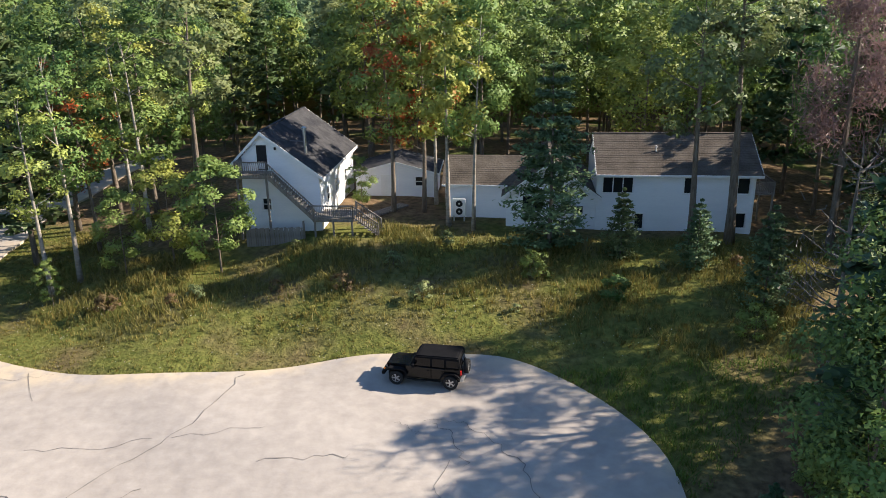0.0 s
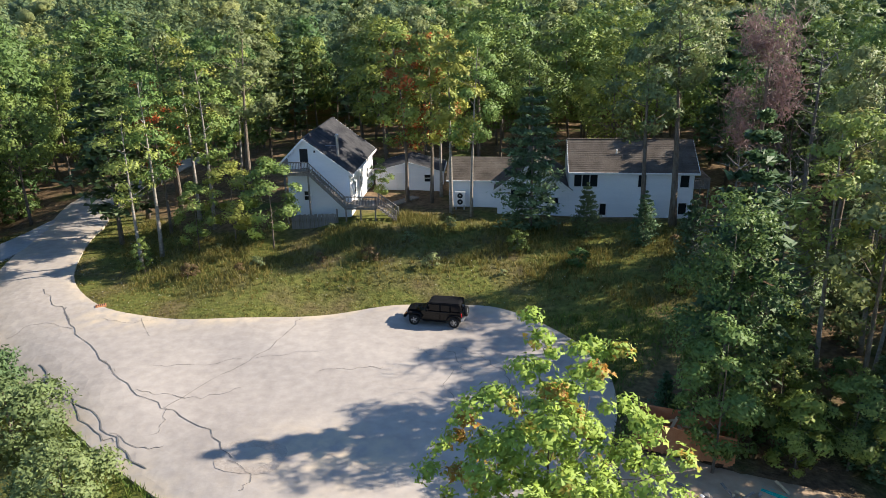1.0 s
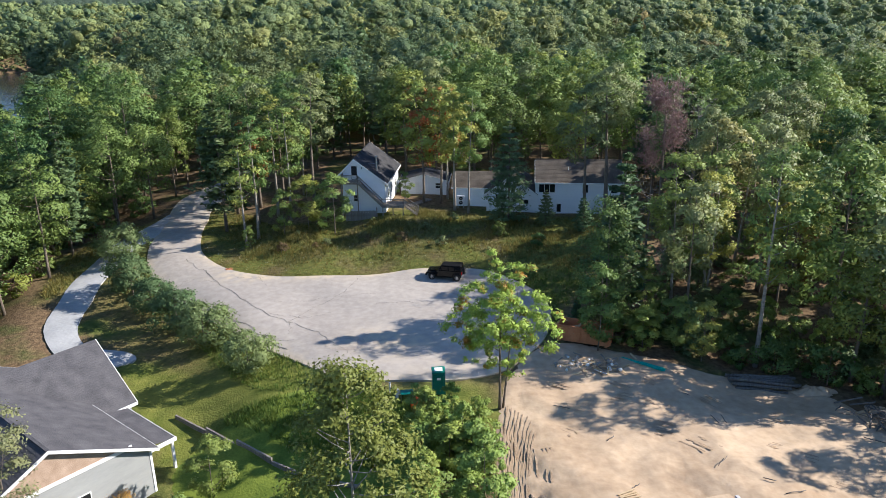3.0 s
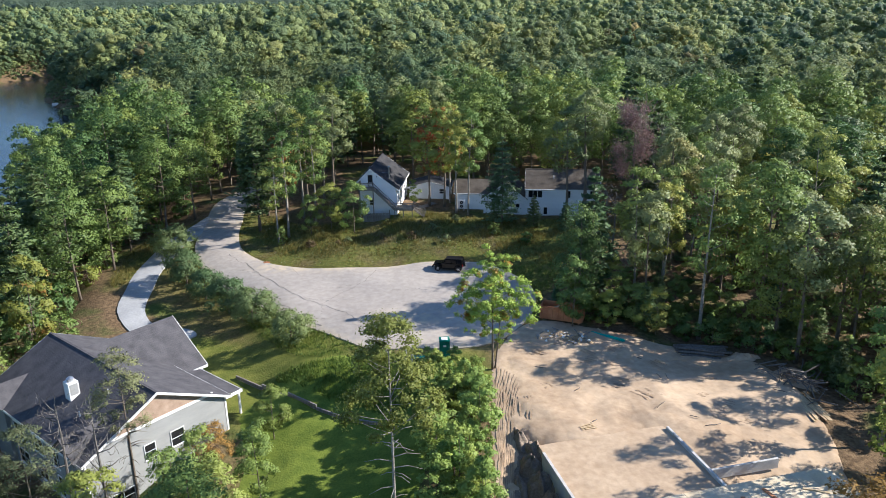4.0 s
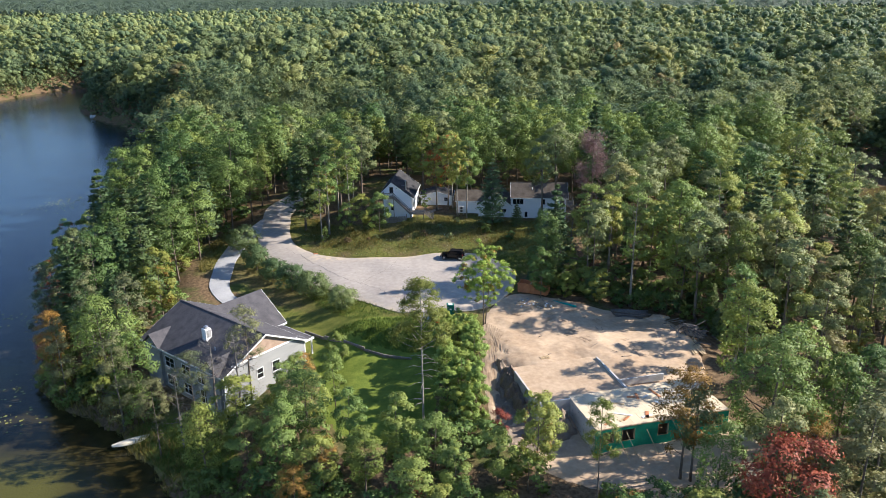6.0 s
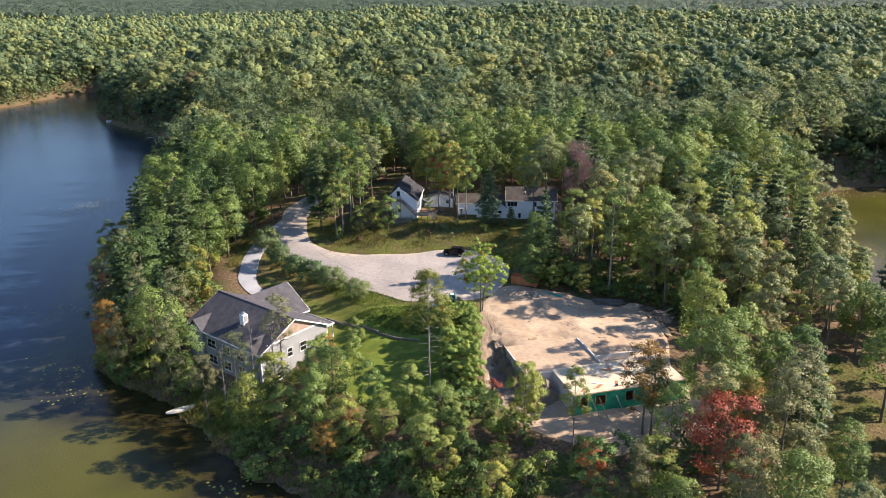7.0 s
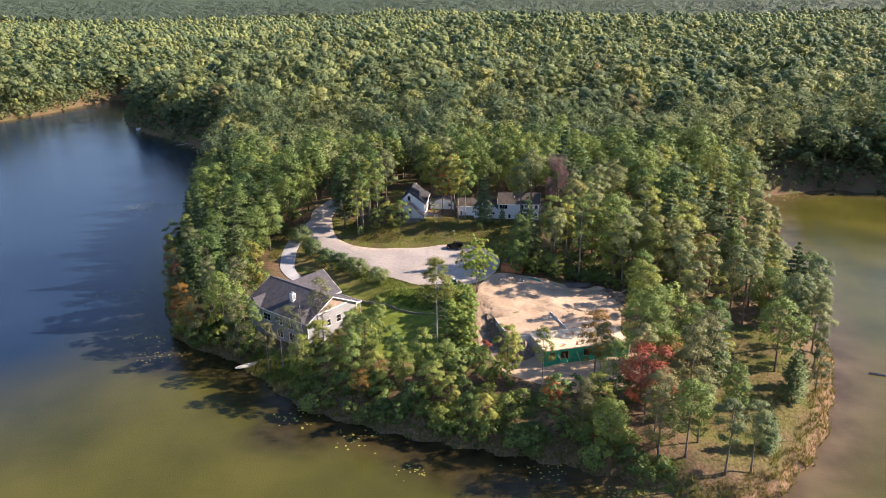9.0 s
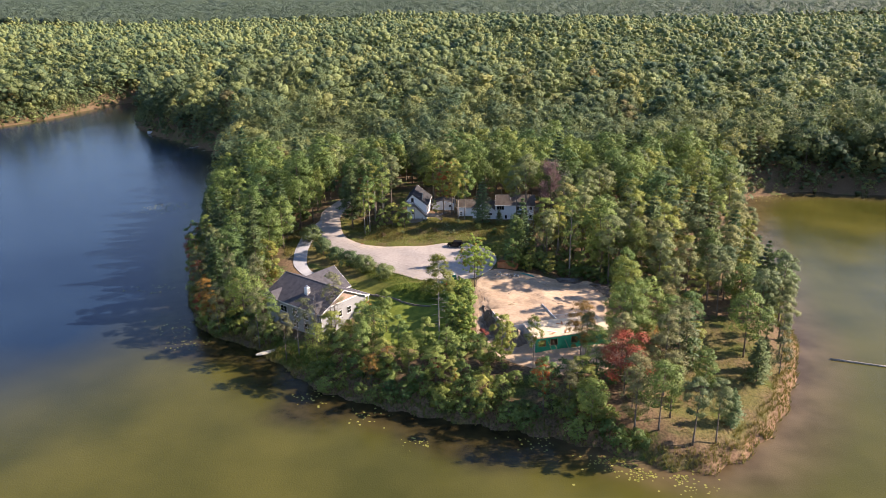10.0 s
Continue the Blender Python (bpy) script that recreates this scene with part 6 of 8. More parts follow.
        for side in (-1, 1):
            bm = bmesh.new()
            for k in range(5):
                box(bm, 0.03, 0.235, -0.012, 0.012, -0.035, 0.035, pose(0, side * 0.075, 0) @ pose(0, 0, 0, 0, 72 * k, 0))
            bmesh.ops.create_cone(bm, cap_ends=True, segments=12, radius1=0.07, radius2=0.055, depth=0.03, matrix=pose(0, side * 0.075, 0, 90))
            part("spokes", bm, ALLOY, w)
            bm = bmesh.new()
            tube_pts = [(0.235 * math.cos(a), side * 0.078, 0.235 * math.sin(a)) for a in np.linspace(0, 2 * math.pi, 21)]
            tube(bm, tube_pts, [0.015] * 21, 4)
            part("rim_ring", bm, ALLOY, w)
        return w

    for x in (-1.475, 1.475):
        for s in (-1, 1):
            wheel(x, s * 0.79, 0.395)
    wheel(-2.2, -0.05, 1.02, "spare_wheel", 90)
    return h


off_roader()

drain = empty("storm_drain", -27.6, 40.0, gz(-27.6, 40.0), 25, "rusty iron drain cover at the road's edge", "drain cover")
part("grate", softbox(-0.4, 0.4, -0.25, 0.25, 0.02, 0.14, 0.02), RUST, drain)
for k in range(5):
    part("grate_bar", boxes((-0.34 + k * 0.15, -0.29 + k * 0.15, -0.2, 0.2, 0.14, 0.16)), DARK, drain)

# ---- trees ----
def unit(v):
    return v / np.maximum(np.linalg.norm(v, axis=-1, keepdims=True), 1e-9)


def leaf_blades(pos, nrm, size, rng, long=1.35):
    """Pointed leaf sprays: one three-cornered blade per place, lying across nrm."""
    n = len(pos)
    nrm = unit(nrm)
    r = unit(rng.normal(size=(n, 3)))
    a = unit(np.cross(nrm, r))
    b = np.cross(nrm, a)
    s = (size * rng.uniform(0.6, 1.3, n))[:, None]
    v = np.stack([pos - a * s * long * 0.42 + b * s * 0.46, pos - a * s * long * 0.42 - b * s * 0.46, pos + a * s * long * 0.58], 1)
    return v.reshape(-1, 3)


def sphere_dirs(rng, n):
    return unit(rng.normal(size=(n, 3)))


def broad_crown(rng, height, base, radius, clumps, leaves, size, top_heavy=0.5, ragged=0.25, rough=0.42, puff=(0.24, 0.42), whole=0.35, flutter=0.22):
    """Leaf places in clumps through an egg-shaped crown; returns corners and the clump middles."""
    leaves, size = int(leaves * 2.4), size * 0.60
    h = height - base
    cs, rs = [], []
    for k in range(clumps):
        t = (k + 0.5) / clumps
        prof = math.sin(math.pi * (0.12 + 0.80 * t ** (0.7 + top_heavy * 0.5))) ** 0.75
        ang = k * 2.399 + rng.uniform(-0.5, 0.5)
        rr = radius * prof * (rng.uniform(0.1, 1.0) ** 0.5)
        cs.append((math.cos(ang) * rr, math.sin(ang) * rr, base + h * (0.06 + 0.86 * t) + rng.uniform(-0.07, 0.07) * h))
        rs.append(radius * rng.uniform(*puff) * (0.75 + 0.4 * prof))
    cs.append((0, 0, height - 0.14 * h))
    rs.append(radius * 0.34)
    cs, rs = np.array(cs), np.array(rs)
    which = rng.choice(len(cs), leaves, p=rs ** 2 / (rs ** 2).sum())
    d = sphere_dirs(rng, leaves)
    outw = cs[which] - np.array([0, 0, base + 0.35 * h])
    outw = unit(outw)
    flip = (d * outw).sum(1) + 0.5 * d[:, 2] < -0.2
    d[flip] *= -1
    rad = rs[which] * (1 + ragged * (rng.random(leaves) ** 2 - 0.5))
    pos = cs[which] + d * rad[:, None] * np.array([1, 1, 0.72])
    nrm = d * 0.75 + np.array([0, 0, 0.35]) + rng.normal(size=d.shape) * rough
    shade = unit(d * (1.1 - whole) + outw * whole + np.array([0, 0, 0.1]) + rng.normal(size=d.shape) * flutter)
    return leaf_blades(pos, nrm, size, rng), cs, np.repeat(shade, 3, 0)


def pine_crown(rng, height, base, radius, whorls, per, leaves, size, droop=0.12, tip=0.25):
    """Needle sprays along tiered boughs."""
    leaves, size = int(leaves * 2.0), size * 0.74
    pos, nrm = [], []
    boughs = []
    for k in range(whorls):
        t = k / (whorls - 1)
        z = base + (height - base) * t ** 0.9
        reach = radius * ((1 - t) ** 0.75 * (0.75 + 0.25 * min(1, t * 6)) + 0.06)
        for j in range(per):
            ang = j * 2 * math.pi / per + k * 1.1 + rng.uniform(-0.3, 0.3)
            r = reach * rng.uniform(0.6, 1.1)
            end = np.array([math.cos(ang) * r, math.sin(ang) * r, z + r * (tip - droop * 2)])
            boughs.append((np.array([0, 0, z]), end))
    n = max(3, leaves // len(boughs))
    for a, b in boughs:
        t = rng.uniform(0.25, 1.05, n) ** 0.8
        p = a + (b - a) * t[:, None]
        L = np.linalg.norm(b - a)
        p = p + rng.normal(size=p.shape) * np.array([0.13, 0.13, 0.07]) * L
        pos.append(p)
        nr = np.array([0, 0, 1.0]) + rng.normal(size=p.shape) * 0.45
        nrm.append(nr)
    return leaf_blades(np.vstack(pos), np.vstack(nrm), size, rng, 1.7), boughs


def trunk_mesh(name, rng, height, r0, limbs, bark, lean=0.03, sides=6, bare=()):
    bm = bmesh.new()
    k = 7
    bend = [(rng.normal() * lean * height * 0.5, rng.normal() * lean * height * 0.5) for _ in range(2)]
    def axis(t):
        return Vector((bend[0][0] * t * t + bend[1][0] * math.sin(3.1 * t) * 0.4, bend[0][1] * t * t + bend[1][1] * math.sin(3.1 * t) * 0.4, height * t))
    ts = [i / k for i in range(k + 1)]
    tube(bm, [axis(t) - Vector((0, 0, 0.4 if t == 0 else 0)) for t in ts], [r0 * (1.25 if t == 0 else 1 - 0.88 * t) for t in ts], sides)
    for end in limbs:
        end = Vector(end)
        t = max(0.15, min(0.93, (end.z - 0.35 * math.hypot(end.x, end.y) - 0.3) / height))
        a = axis(t)
        mid = a.lerp(end, 0.5) + Vector((0, 0, -0.04 * (end - a).length))
        tube(bm, [a, mid, end], [r0 * 0.42 * (1 - 0.6 * t), r0 * 0.25 * (1 - 0.6 * t), 0.02], 4)
    for t, ang, L in bare:
        a = axis(t)
        tube(bm, [a, a + Vector((math.cos(ang) * L * 0.5, math.sin(ang) * L * 0.5, 0.05 * L)), a + Vector((math.cos(ang) * L, math.sin(ang) * L, -0.1 * L))], [0.045, 0.03, 0.012], 4)
    bmesh.ops.recalc_face_normals(bm, faces=bm.faces)
    me = bpy.data.meshes.new(name)
    bm.to_mesh(me)
    bm.free()
    me.materials.append(bark)
    for p in me.polygons:
        p.use_smooth = True
    return me


def rounded(me, shade):
    """Shading normals that follow the rounded leaf masses."""
    me.polygons.foreach_set("use_smooth", np.ones(len(me.polygons), bool))
    me.normals_split_custom_set_from_vertices(shade)
    return me


def tiered(corners, rng):
    """Shading normals of a cone of boughs: outward and up."""
    reach = np.abs(corners[:, :2]).max() + 0.1
    q = np.repeat(corners.reshape(-1, 3, 3).mean(1), 3, 0)
    flat = np.column_stack([q[:, 0] / reach, q[:, 1] / reach, np.full(len(q), 0.55)])
    return unit(flat + np.repeat(rng.normal(size=(len(q) // 3, 3)) * 0.3, 3, 0))


def crown_mesh(corners, mat, shade=None):
    faces = np.arange(len(corners)).reshape(-1, 3)
    me = arrays("crown", corners, faces, [mat])
    return me if shade is None else rounded(me, shade)


def broadleaf(seed, height, base, radius, clumps, leaves, size, mat, bark, r0=0.18, lean=0.03, **kw):
    rng = np.random.default_rng(seed)
    corners, cs, shade = broad_crown(rng, height, base, radius, clumps, leaves, size, **kw)
    pick = cs[rng.permutation(len(cs))[:min(len(cs), 11)]]
    return trunk_mesh("trunk", rng, height * 0.9, r0, pick, bark, lean), crown_mesh(corners, mat, shade)


def conifer(seed, height, base, radius, whorls, per, leaves, size, mat, bark, r0=0.18, limbs=10, lean=0.01, stubs=0, **kw):
    rng = np.random.default_rng(seed)
    corners, boughs = pine_crown(rng, height, base, radius, whorls, per, leaves, size, **kw)
    pick = [boughs[i][0] * 0.3 + boughs[i][1] * 0.7 for i in rng.permutation(len(boughs))[:limbs]]
    bare = [(rng.uniform(0.3, 0.75) * base / height + 0.1, rng.uniform(0, 6.3), rng.uniform(0.6, 1.8)) for _ in range(stubs)]
    return trunk_mesh("trunk", rng, height * 0.97, r0, pick, bark, lean, bare=bare), crown_mesh(corners, mat, tiered(corners, rng))


def bare_tree(seed, height, spread, twigs, mat, bark, r0=0.16, leaves=0):
    """A leafless tree: many forking limbs and thin twigs."""
    rng = np.random.default_rng(seed)
    bm = bmesh.new()
    tube(bm, [(0, 0, -0.4), (0.1, 0.05, height * 0.4), (0.0, 0.2, height * 0.75), (0.1, 0.2, height)], [r0 * 1.2, r0 * 0.8, r0 * 0.45, 0.02], 6)
    ends = []
    for k in range(22):
        t = rng.uniform(0.3, 0.95)
        ang = rng.uniform(0, 6.28)
        L = spread * rng.uniform(0.5, 1.0) * (1.15 - t * 0.7)
        a = Vector((0.05, 0.1, height * t))
        b = a + Vector((math.cos(ang) * L, math.sin(ang) * L, L * rng.uniform(0.1, 0.9)))
        m = a.lerp(b, 0.5) + Vector((0, 0, -0.1 * L))
        tube(bm, [a, m, b], [r0 * 0.3, r0 * 0.18, 0.015], 4)
        ends.append((a, m, b))
    bmesh.ops.recalc_face_normals(bm, faces=bm.faces)
    me = bpy.data.meshes.new("trunk")
    bm.to_mesh(me)
    bm.free()
    me.materials.append(bark)
    pos = []
    for k in range(twigs):
        a, m, b = ends[rng.integers(len(ends))]
        p = m.lerp(b, rng.random())
        pos.append(np.array(p) + rng.normal(size=3) * spread * 0.13)
    pos = np.array(pos)
    n = len(pos)
    d = unit(rng.normal(size=(n, 3)) + np.array([0, 0, 0.8]))
    side = unit(np.cross(d, rng.normal(size=(n, 3))))
    L = rng.uniform(0.5, 1.3, n)[:, None]
    w = 0.035
    v = np.stack([pos - side * w, pos + side * w, pos + d * L], 1).reshape(-1, 3)
    if leaves:
        pl_ = pos[rng.integers(n, size=leaves)] + rng.normal(size=(leaves, 3)) * 0.3
        v = np.vstack([v, leaf_blades(pl_, rng.normal(size=(leaves, 3)), 0.28, rng)])
    return me, crown_mesh(v, mat)


KINDS = {}


def kind(sort, name, label, meshes):
    KINDS.setdefault(sort, []).append((name, label, "shrub" if "shrub" in name else "tree", meshes))


for s in range(6):
    kind("oak", "broadleaf_tree", "tall broadleaf tree with dense green late-summer crown",
         broadleaf(10 + s, 17 + s * 0.7, 5.0 + 0.6 * (s % 3), 3.6 + 0.4 * (s % 3), 36, 1850, 0.50, LEAF_GREEN, BARK, 0.24, ragged=0.4))
for s in range(4):
    kind("slim", "slender_tree", "slender broadleaf tree with pale trunk and light green leaves",
         broadleaf(30 + s, 16.5 + s, 6.5, 2.3 + 0.2 * s, 24, 2000, 0.34, LEAF_LIGHT, BARK_PALE, 0.19, 0.06, ragged=0.6))
for s in range(3):
    kind("aspen", "slender_tree", "slender broadleaf tree with pale trunk and light green leaves",
         broadleaf(35 + s, 16.0 + s, 5.6, 2.2 + 0.15 * s, 20, 1100, 0.30, LEAF_LIGHT, BARK_PALE, 0.19, ragged=0.9))
for s in range(3):
    kind("olive", "open_crowned_tree", "broadleaf tree with thin olive-green crown and pale trunk",
         broadleaf(40 + s, 18.0 + s, 8.5, 3.2, 19, 1450, 0.46, LEAF_OLIVE, BARK, 0.27, ragged=0.6))
for s in range(2):
    kind("yellow", "yellowing_tree", "broadleaf tree with leaves turning yellow-green", broadleaf(50 + s, 15 + s, 4.0, 3.1, 20, 1700, 0.46, LEAF_YELLOW, BARK, 0.16, ragged=0.5))
for s in range(2):
    kind("turning", "turning_maple", "maple tree with green leaves turning orange-red", broadleaf(55 + s, 16 + s, 5, 2.6, 22, 2100, 0.34, LEAF_TURN, BARK, 0.19, 0.05, ragged=0.55))
for s in range(2):
    kind("red", "red_maple", "small maple tree with deep red autumn leaves", broadleaf(60 + s, 9.5, 2.2, 3.0, 18, 2400, 0.26, LEAF_RED, BARK, 0.12, ragged=0.6))
kind("orange", "orange_tree", "broadleaf tree with thin yellow-orange autumn leaves", broadleaf(64, 11, 3.0, 2.5, 34, 3000, 0.19, LEAF_ORANGE, BARK, 0.13, ragged=1.0, puff=(0.16, 0.30)))
kind("bigoak", "spreading_oak", "broad oak with spreading grey-green crown and dark limbs", broadleaf(66, 17.0, 4.5, 4.8, 64, 4200, 0.36, LEAF_GREEN, BARK, 0.3, ragged=0.6, puff=(0.15, 0.28)))
for s in range(3):
    kind("pine", "white_pine", "tall white pine with tiered dark green boughs", conifer(70 + s, 18 + s, 3.5, 3.8, 13, 6, 1700, 0.62, NEEDLE, BARK, 0.2))
def high_pine(seed, height, base, radius):
    r = np.random.default_rng(seed)
    c, mids, shade = broad_crown(r, height, base, radius, 34, 2300, 0.28, ragged=0.8, top_heavy=0.2, puff=(0.17, 0.31))
    stubs_ = [(r.uniform(0.2, 0.55), r.uniform(0, 6.3), r.uniform(0.6, 1.8)) for _ in range(16)]
    return trunk_mesh("trunk", r, height * 0.95, 0.17, mids[::2], BARK, 0.01, bare=stubs_), crown_mesh(c, NEEDLE_TUFT, shade)


for s in range(2):
    kind("redpine", "red_pine", "tall red pine with bare trunk and high crown", high_pine(75 + s, 18 + s, 9.0, 2.9))
def house_pine(seed):
    r = np.random.default_rng(seed)
    c, mids, shade = broad_crown(r, 17.5, 8.0, 3.3, 36, 2300, 0.25, ragged=0.9, top_heavy=0.2, puff=(0.15, 0.27))
    st_ = [(r.uniform(0.15, 0.5), r.uniform(0, 6.3), r.uniform(0.8, 2.4)) for _ in range(18)]
    return trunk_mesh("trunk", r, 17, 0.15, mids[::2], BARK, 0.02, bare=st_), crown_mesh(c, NEEDLE_OLIVE, shade)


for s in range(2):
    kind("housepine", "pitch_pine", "slim pine with sparse grey-green tiers and dead lower boughs", house_pine(121 + s))
for s in range(3):
    kind("youngpine", "young_pine", "young white pine with soft feathery green boughs", conifer(80 + s, 8.0, 0.4, 2.4, 11, 8, 3000, 0.27, NEEDLE_SOFT, BARK, 0.1, tip=0.42))
for s in range(2):
    kind("drypine", "dry_conifer", "conifer with thin olive-brown needles and dead twigs", broadleaf(84 + s, 16, 2.2, 2.5, 40, 2400, 0.30, NEEDLE_OLIVE, BARK_DEAD, 0.17, ragged=1.0, top_heavy=-0.5))
for s in range(2):
    kind("dead", "dead_tree", "dead grey tree with bare branches", bare_tree(86 + s, 17 + s, 4.5, 320, BARK_DEAD, BARK_DEAD, 0.24))
kind("gardenpine", "young_pine", "tall young white pine with open tiered blue-green boughs", conifer(82, 13.6, 0.7, 3.0, 14, 7, 6500, 0.27, NEEDLE_BLUE, BARK, 0.16, tip=0.40))
kind("oldtrunk", "tall_oak", "tall tree with bare dark trunk and high thin crown", broadleaf(88, 21, 12.5, 3.2, 16, 1900, 0.36, LEAF_OLIVE, BARK, 0.36, 0.05, ragged=0.6))
kind("reddead", "bare_tree", "nearly bare tree with thin reddish-brown twigs", bare_tree(89, 20, 5.0, 4200, TWIGS_RED, BARK, 0.26, 260))
for s in range(3):
    kind("bush", "green_shrub", "leafy green shrub in the undergrowth", broadleaf(90 + s, 2.6 + 0.5 * s, 0.1, 1.6 + 0.2 * s, 11, 620, 0.32, LEAF_GREEN, BARK, 0.05, ragged=0.6))
for s in range(3):
    kind("lightbush", "sapling_shrub", "thicket of bright light-green leafy saplings", broadleaf(94 + s, 6.4 + s * 0.8, 0.4, 1.5, 18, 1700, 0.28, LEAF_BRIGHT, BARK, 0.06, ragged=0.7))
for s in range(2):
    kind("apple", "fruit_tree", "low spreading fruit tree with grey-green leaves", broadleaf(97 + s, 4.0, 0.8, 2.6, 32, 2500, 0.27, LEAF_APPLE, BARK, 0.11, ragged=0.8, puff=(0.20, 0.35)))
for s in range(3):
    kind("sapling", "young_tree", "young broadleaf tree with bright green leaves", broadleaf(110 + s, 8.5 + s, 1.2, 2.1, 20, 2000, 0.28, LEAF_LIGHT, BARK, 0.08, ragged=0.6))
kind("poplar", "young_tree", "young broadleaf tree with dense narrow green crown", broadleaf(119, 14.4, 1.0, 2.7, 70, 4600, 0.25, LEAF_GREEN, BARK, 0.14, ragged=0.7))
kind("dryshrub", "dry_shrub", "small shrub with dry brownish autumn leaves", broadleaf(115, 1.4, 0.1, 0.8, 8, 240, 0.2, LEAF_DRY, BARK, 0.03, ragged=0.8))
kind("weed", "meadow_shrub", "low pale-green weed clump in dry grass", broadleaf(117, 1.0, 0.05, 0.6, 8, 200, 0.16, LEAF_OLIVE, BARK, 0.02, ragged=0.9))

TREES = []
BACK = {}
tree_rng = random.Random(4)


def plant(sort, x, y, scale=1.0, group="", variant=None, lift=0.0):
    pick = KINDS[sort][variant % len(KINDS[sort]) if variant is not None else tree_rng.randrange(len(KINDS[sort]))]
    name, label, category, (trunk, crown) = pick
    turn_, sx_, sy_ = tree_rng.uniform(0, 360), tree_rng.uniform(0.9, 1.1), tree_rng.uniform(0.9, 1.1)
    m = pose(x, y, gz(x, y) - 0.05 + lift, 0, 0, turn_) @ Matrix.Diagonal((scale * sx_, scale * sy_, scale, 1))
    TREES.append((x, y))
    if y > 74:
        BACK.setdefault(sort, []).append((trunk, crown, m))
        return None
    ob = new(name)
    ob.empty_display_size = 0.2
    tagged(ob, label, category, group)
    ob.matrix_basis = m
    link("trunk", trunk, ob)
    link("crown", crown, ob)
    return ob


# trees that stand by themselves
SINGLE = [("aspen", -27.4, 48.3, 0.95), ("aspen", -26.2, 50.1, 1.1), ("sapling", -22.5, 49.5, 0.8), ("aspen", -22.5, 54.5, 1.05), ("sapling", -19.4, 50.6, 0.95), ("sapling", -15.7, 49.3, 1.05),
          ("aspen", -25.2, 58.5, 1.1), ("olive", -29.4, 65.4, 1.0), ("sapling", -26.5, 46.6, 0.35), ("turning", -27.5, 56.5, 0.95), ("slim", 2.36, 54.2, 0.95), ("slim", 0.47, 55.3, 1.05), ("turning", -4.0, 59.0, 1.05),
          ("turning", -1.5, 58.9, 1.1), ("sapling", -6.6, 59.0, 0.5), ("slim", -0.5, 60.9, 1.0), ("gardenpine", 7.5, 49.8, 1.0), ("youngpine", 12.4, 49.0, 0.62), ("youngpine", 17.0, 46.9, 0.6), ("youngpine", 19.2, 41.0, 0.78)]
SINGLE2 = [("olive", 17.9, 50.9, 0.98), ("oldtrunk", 20.7, 50.9, 1.0), ("reddead", 27.9, 50.7, 1.0), ("dead", 31.5, 49.0, 0.95), ("sapling", 13.4, 18.4, 0.95), ("poplar", 14.6, 21.6, 1.0), ("lightbush", 17.6, 18.2, 0.8), ("dead", 19.8, 27.5, 0.8), ("dead", 18.6, 32.0, 0.75),
           ("aspen", 28.2, 17.4, 1.3), ("olive", 23.0, 22.4, 0.85), ("housepine", -29.6, -5.8, 0.85), ("dead", -29.6, -11.2, 0.78), ("dead", -33.4, -9.4, 0.75), ("housepine", -35.6, -11.3, 0.72), ("housepine", -39.5, -14.5, 0.68), ("dead", -36.8, -13.5, 0.65),
           ("apple", -42.6, 45.4, 1.20), ("apple", -34.2, 31.8, 1.02), ("apple", -38.3, 36.6, 1.18), ("apple", -29.9, 27.4, 1.18), ("apple", -25.8, 23.3, 1.14), ("apple", -19.8, 17.2, 0.96)]
POINT_TREES = [("redpine", 13.0, -31.0, 0.72), ("yellow", 20.8, -40.5, 0.72), ("red", 29.5, -38.0, 1.4), ("drypine", 37.6, -36.0, 1.15), ("drypine", 41.0, -32.5, 1.2), ("pine", 43.5, -29.5, 0.8), ("pine", 70.5, -4.0, 0.75), ("oak", 37.5, -20.5, 0.85),
               ("oak", 42.0, -23.0, 0.8), ("orange", 23.2, -26.6, 1.3), ("orange", 36.5, -27, 0.9), ("olive", 24.2, -27.0, 0.62), ("bigoak", 33.2, -25.0, 1.0), ("oak", 58.6, -21.8, 0.85), ("youngpine", 57.5, -31.5, 1.25),
               ("youngpine", 47.2, -45.6, 0.95), ("youngpine", 60.5, -27, 1.0), ("pine", 74, 6, 0.85), ("yellow", 66, 2, 0.85), ("red", 3.4, -18.5, 0.42), ("sapling", 8.5, -23.5, 0.85), ("oak", 47, -19, 0.75), ("olive", 47, -8, 0.8)]
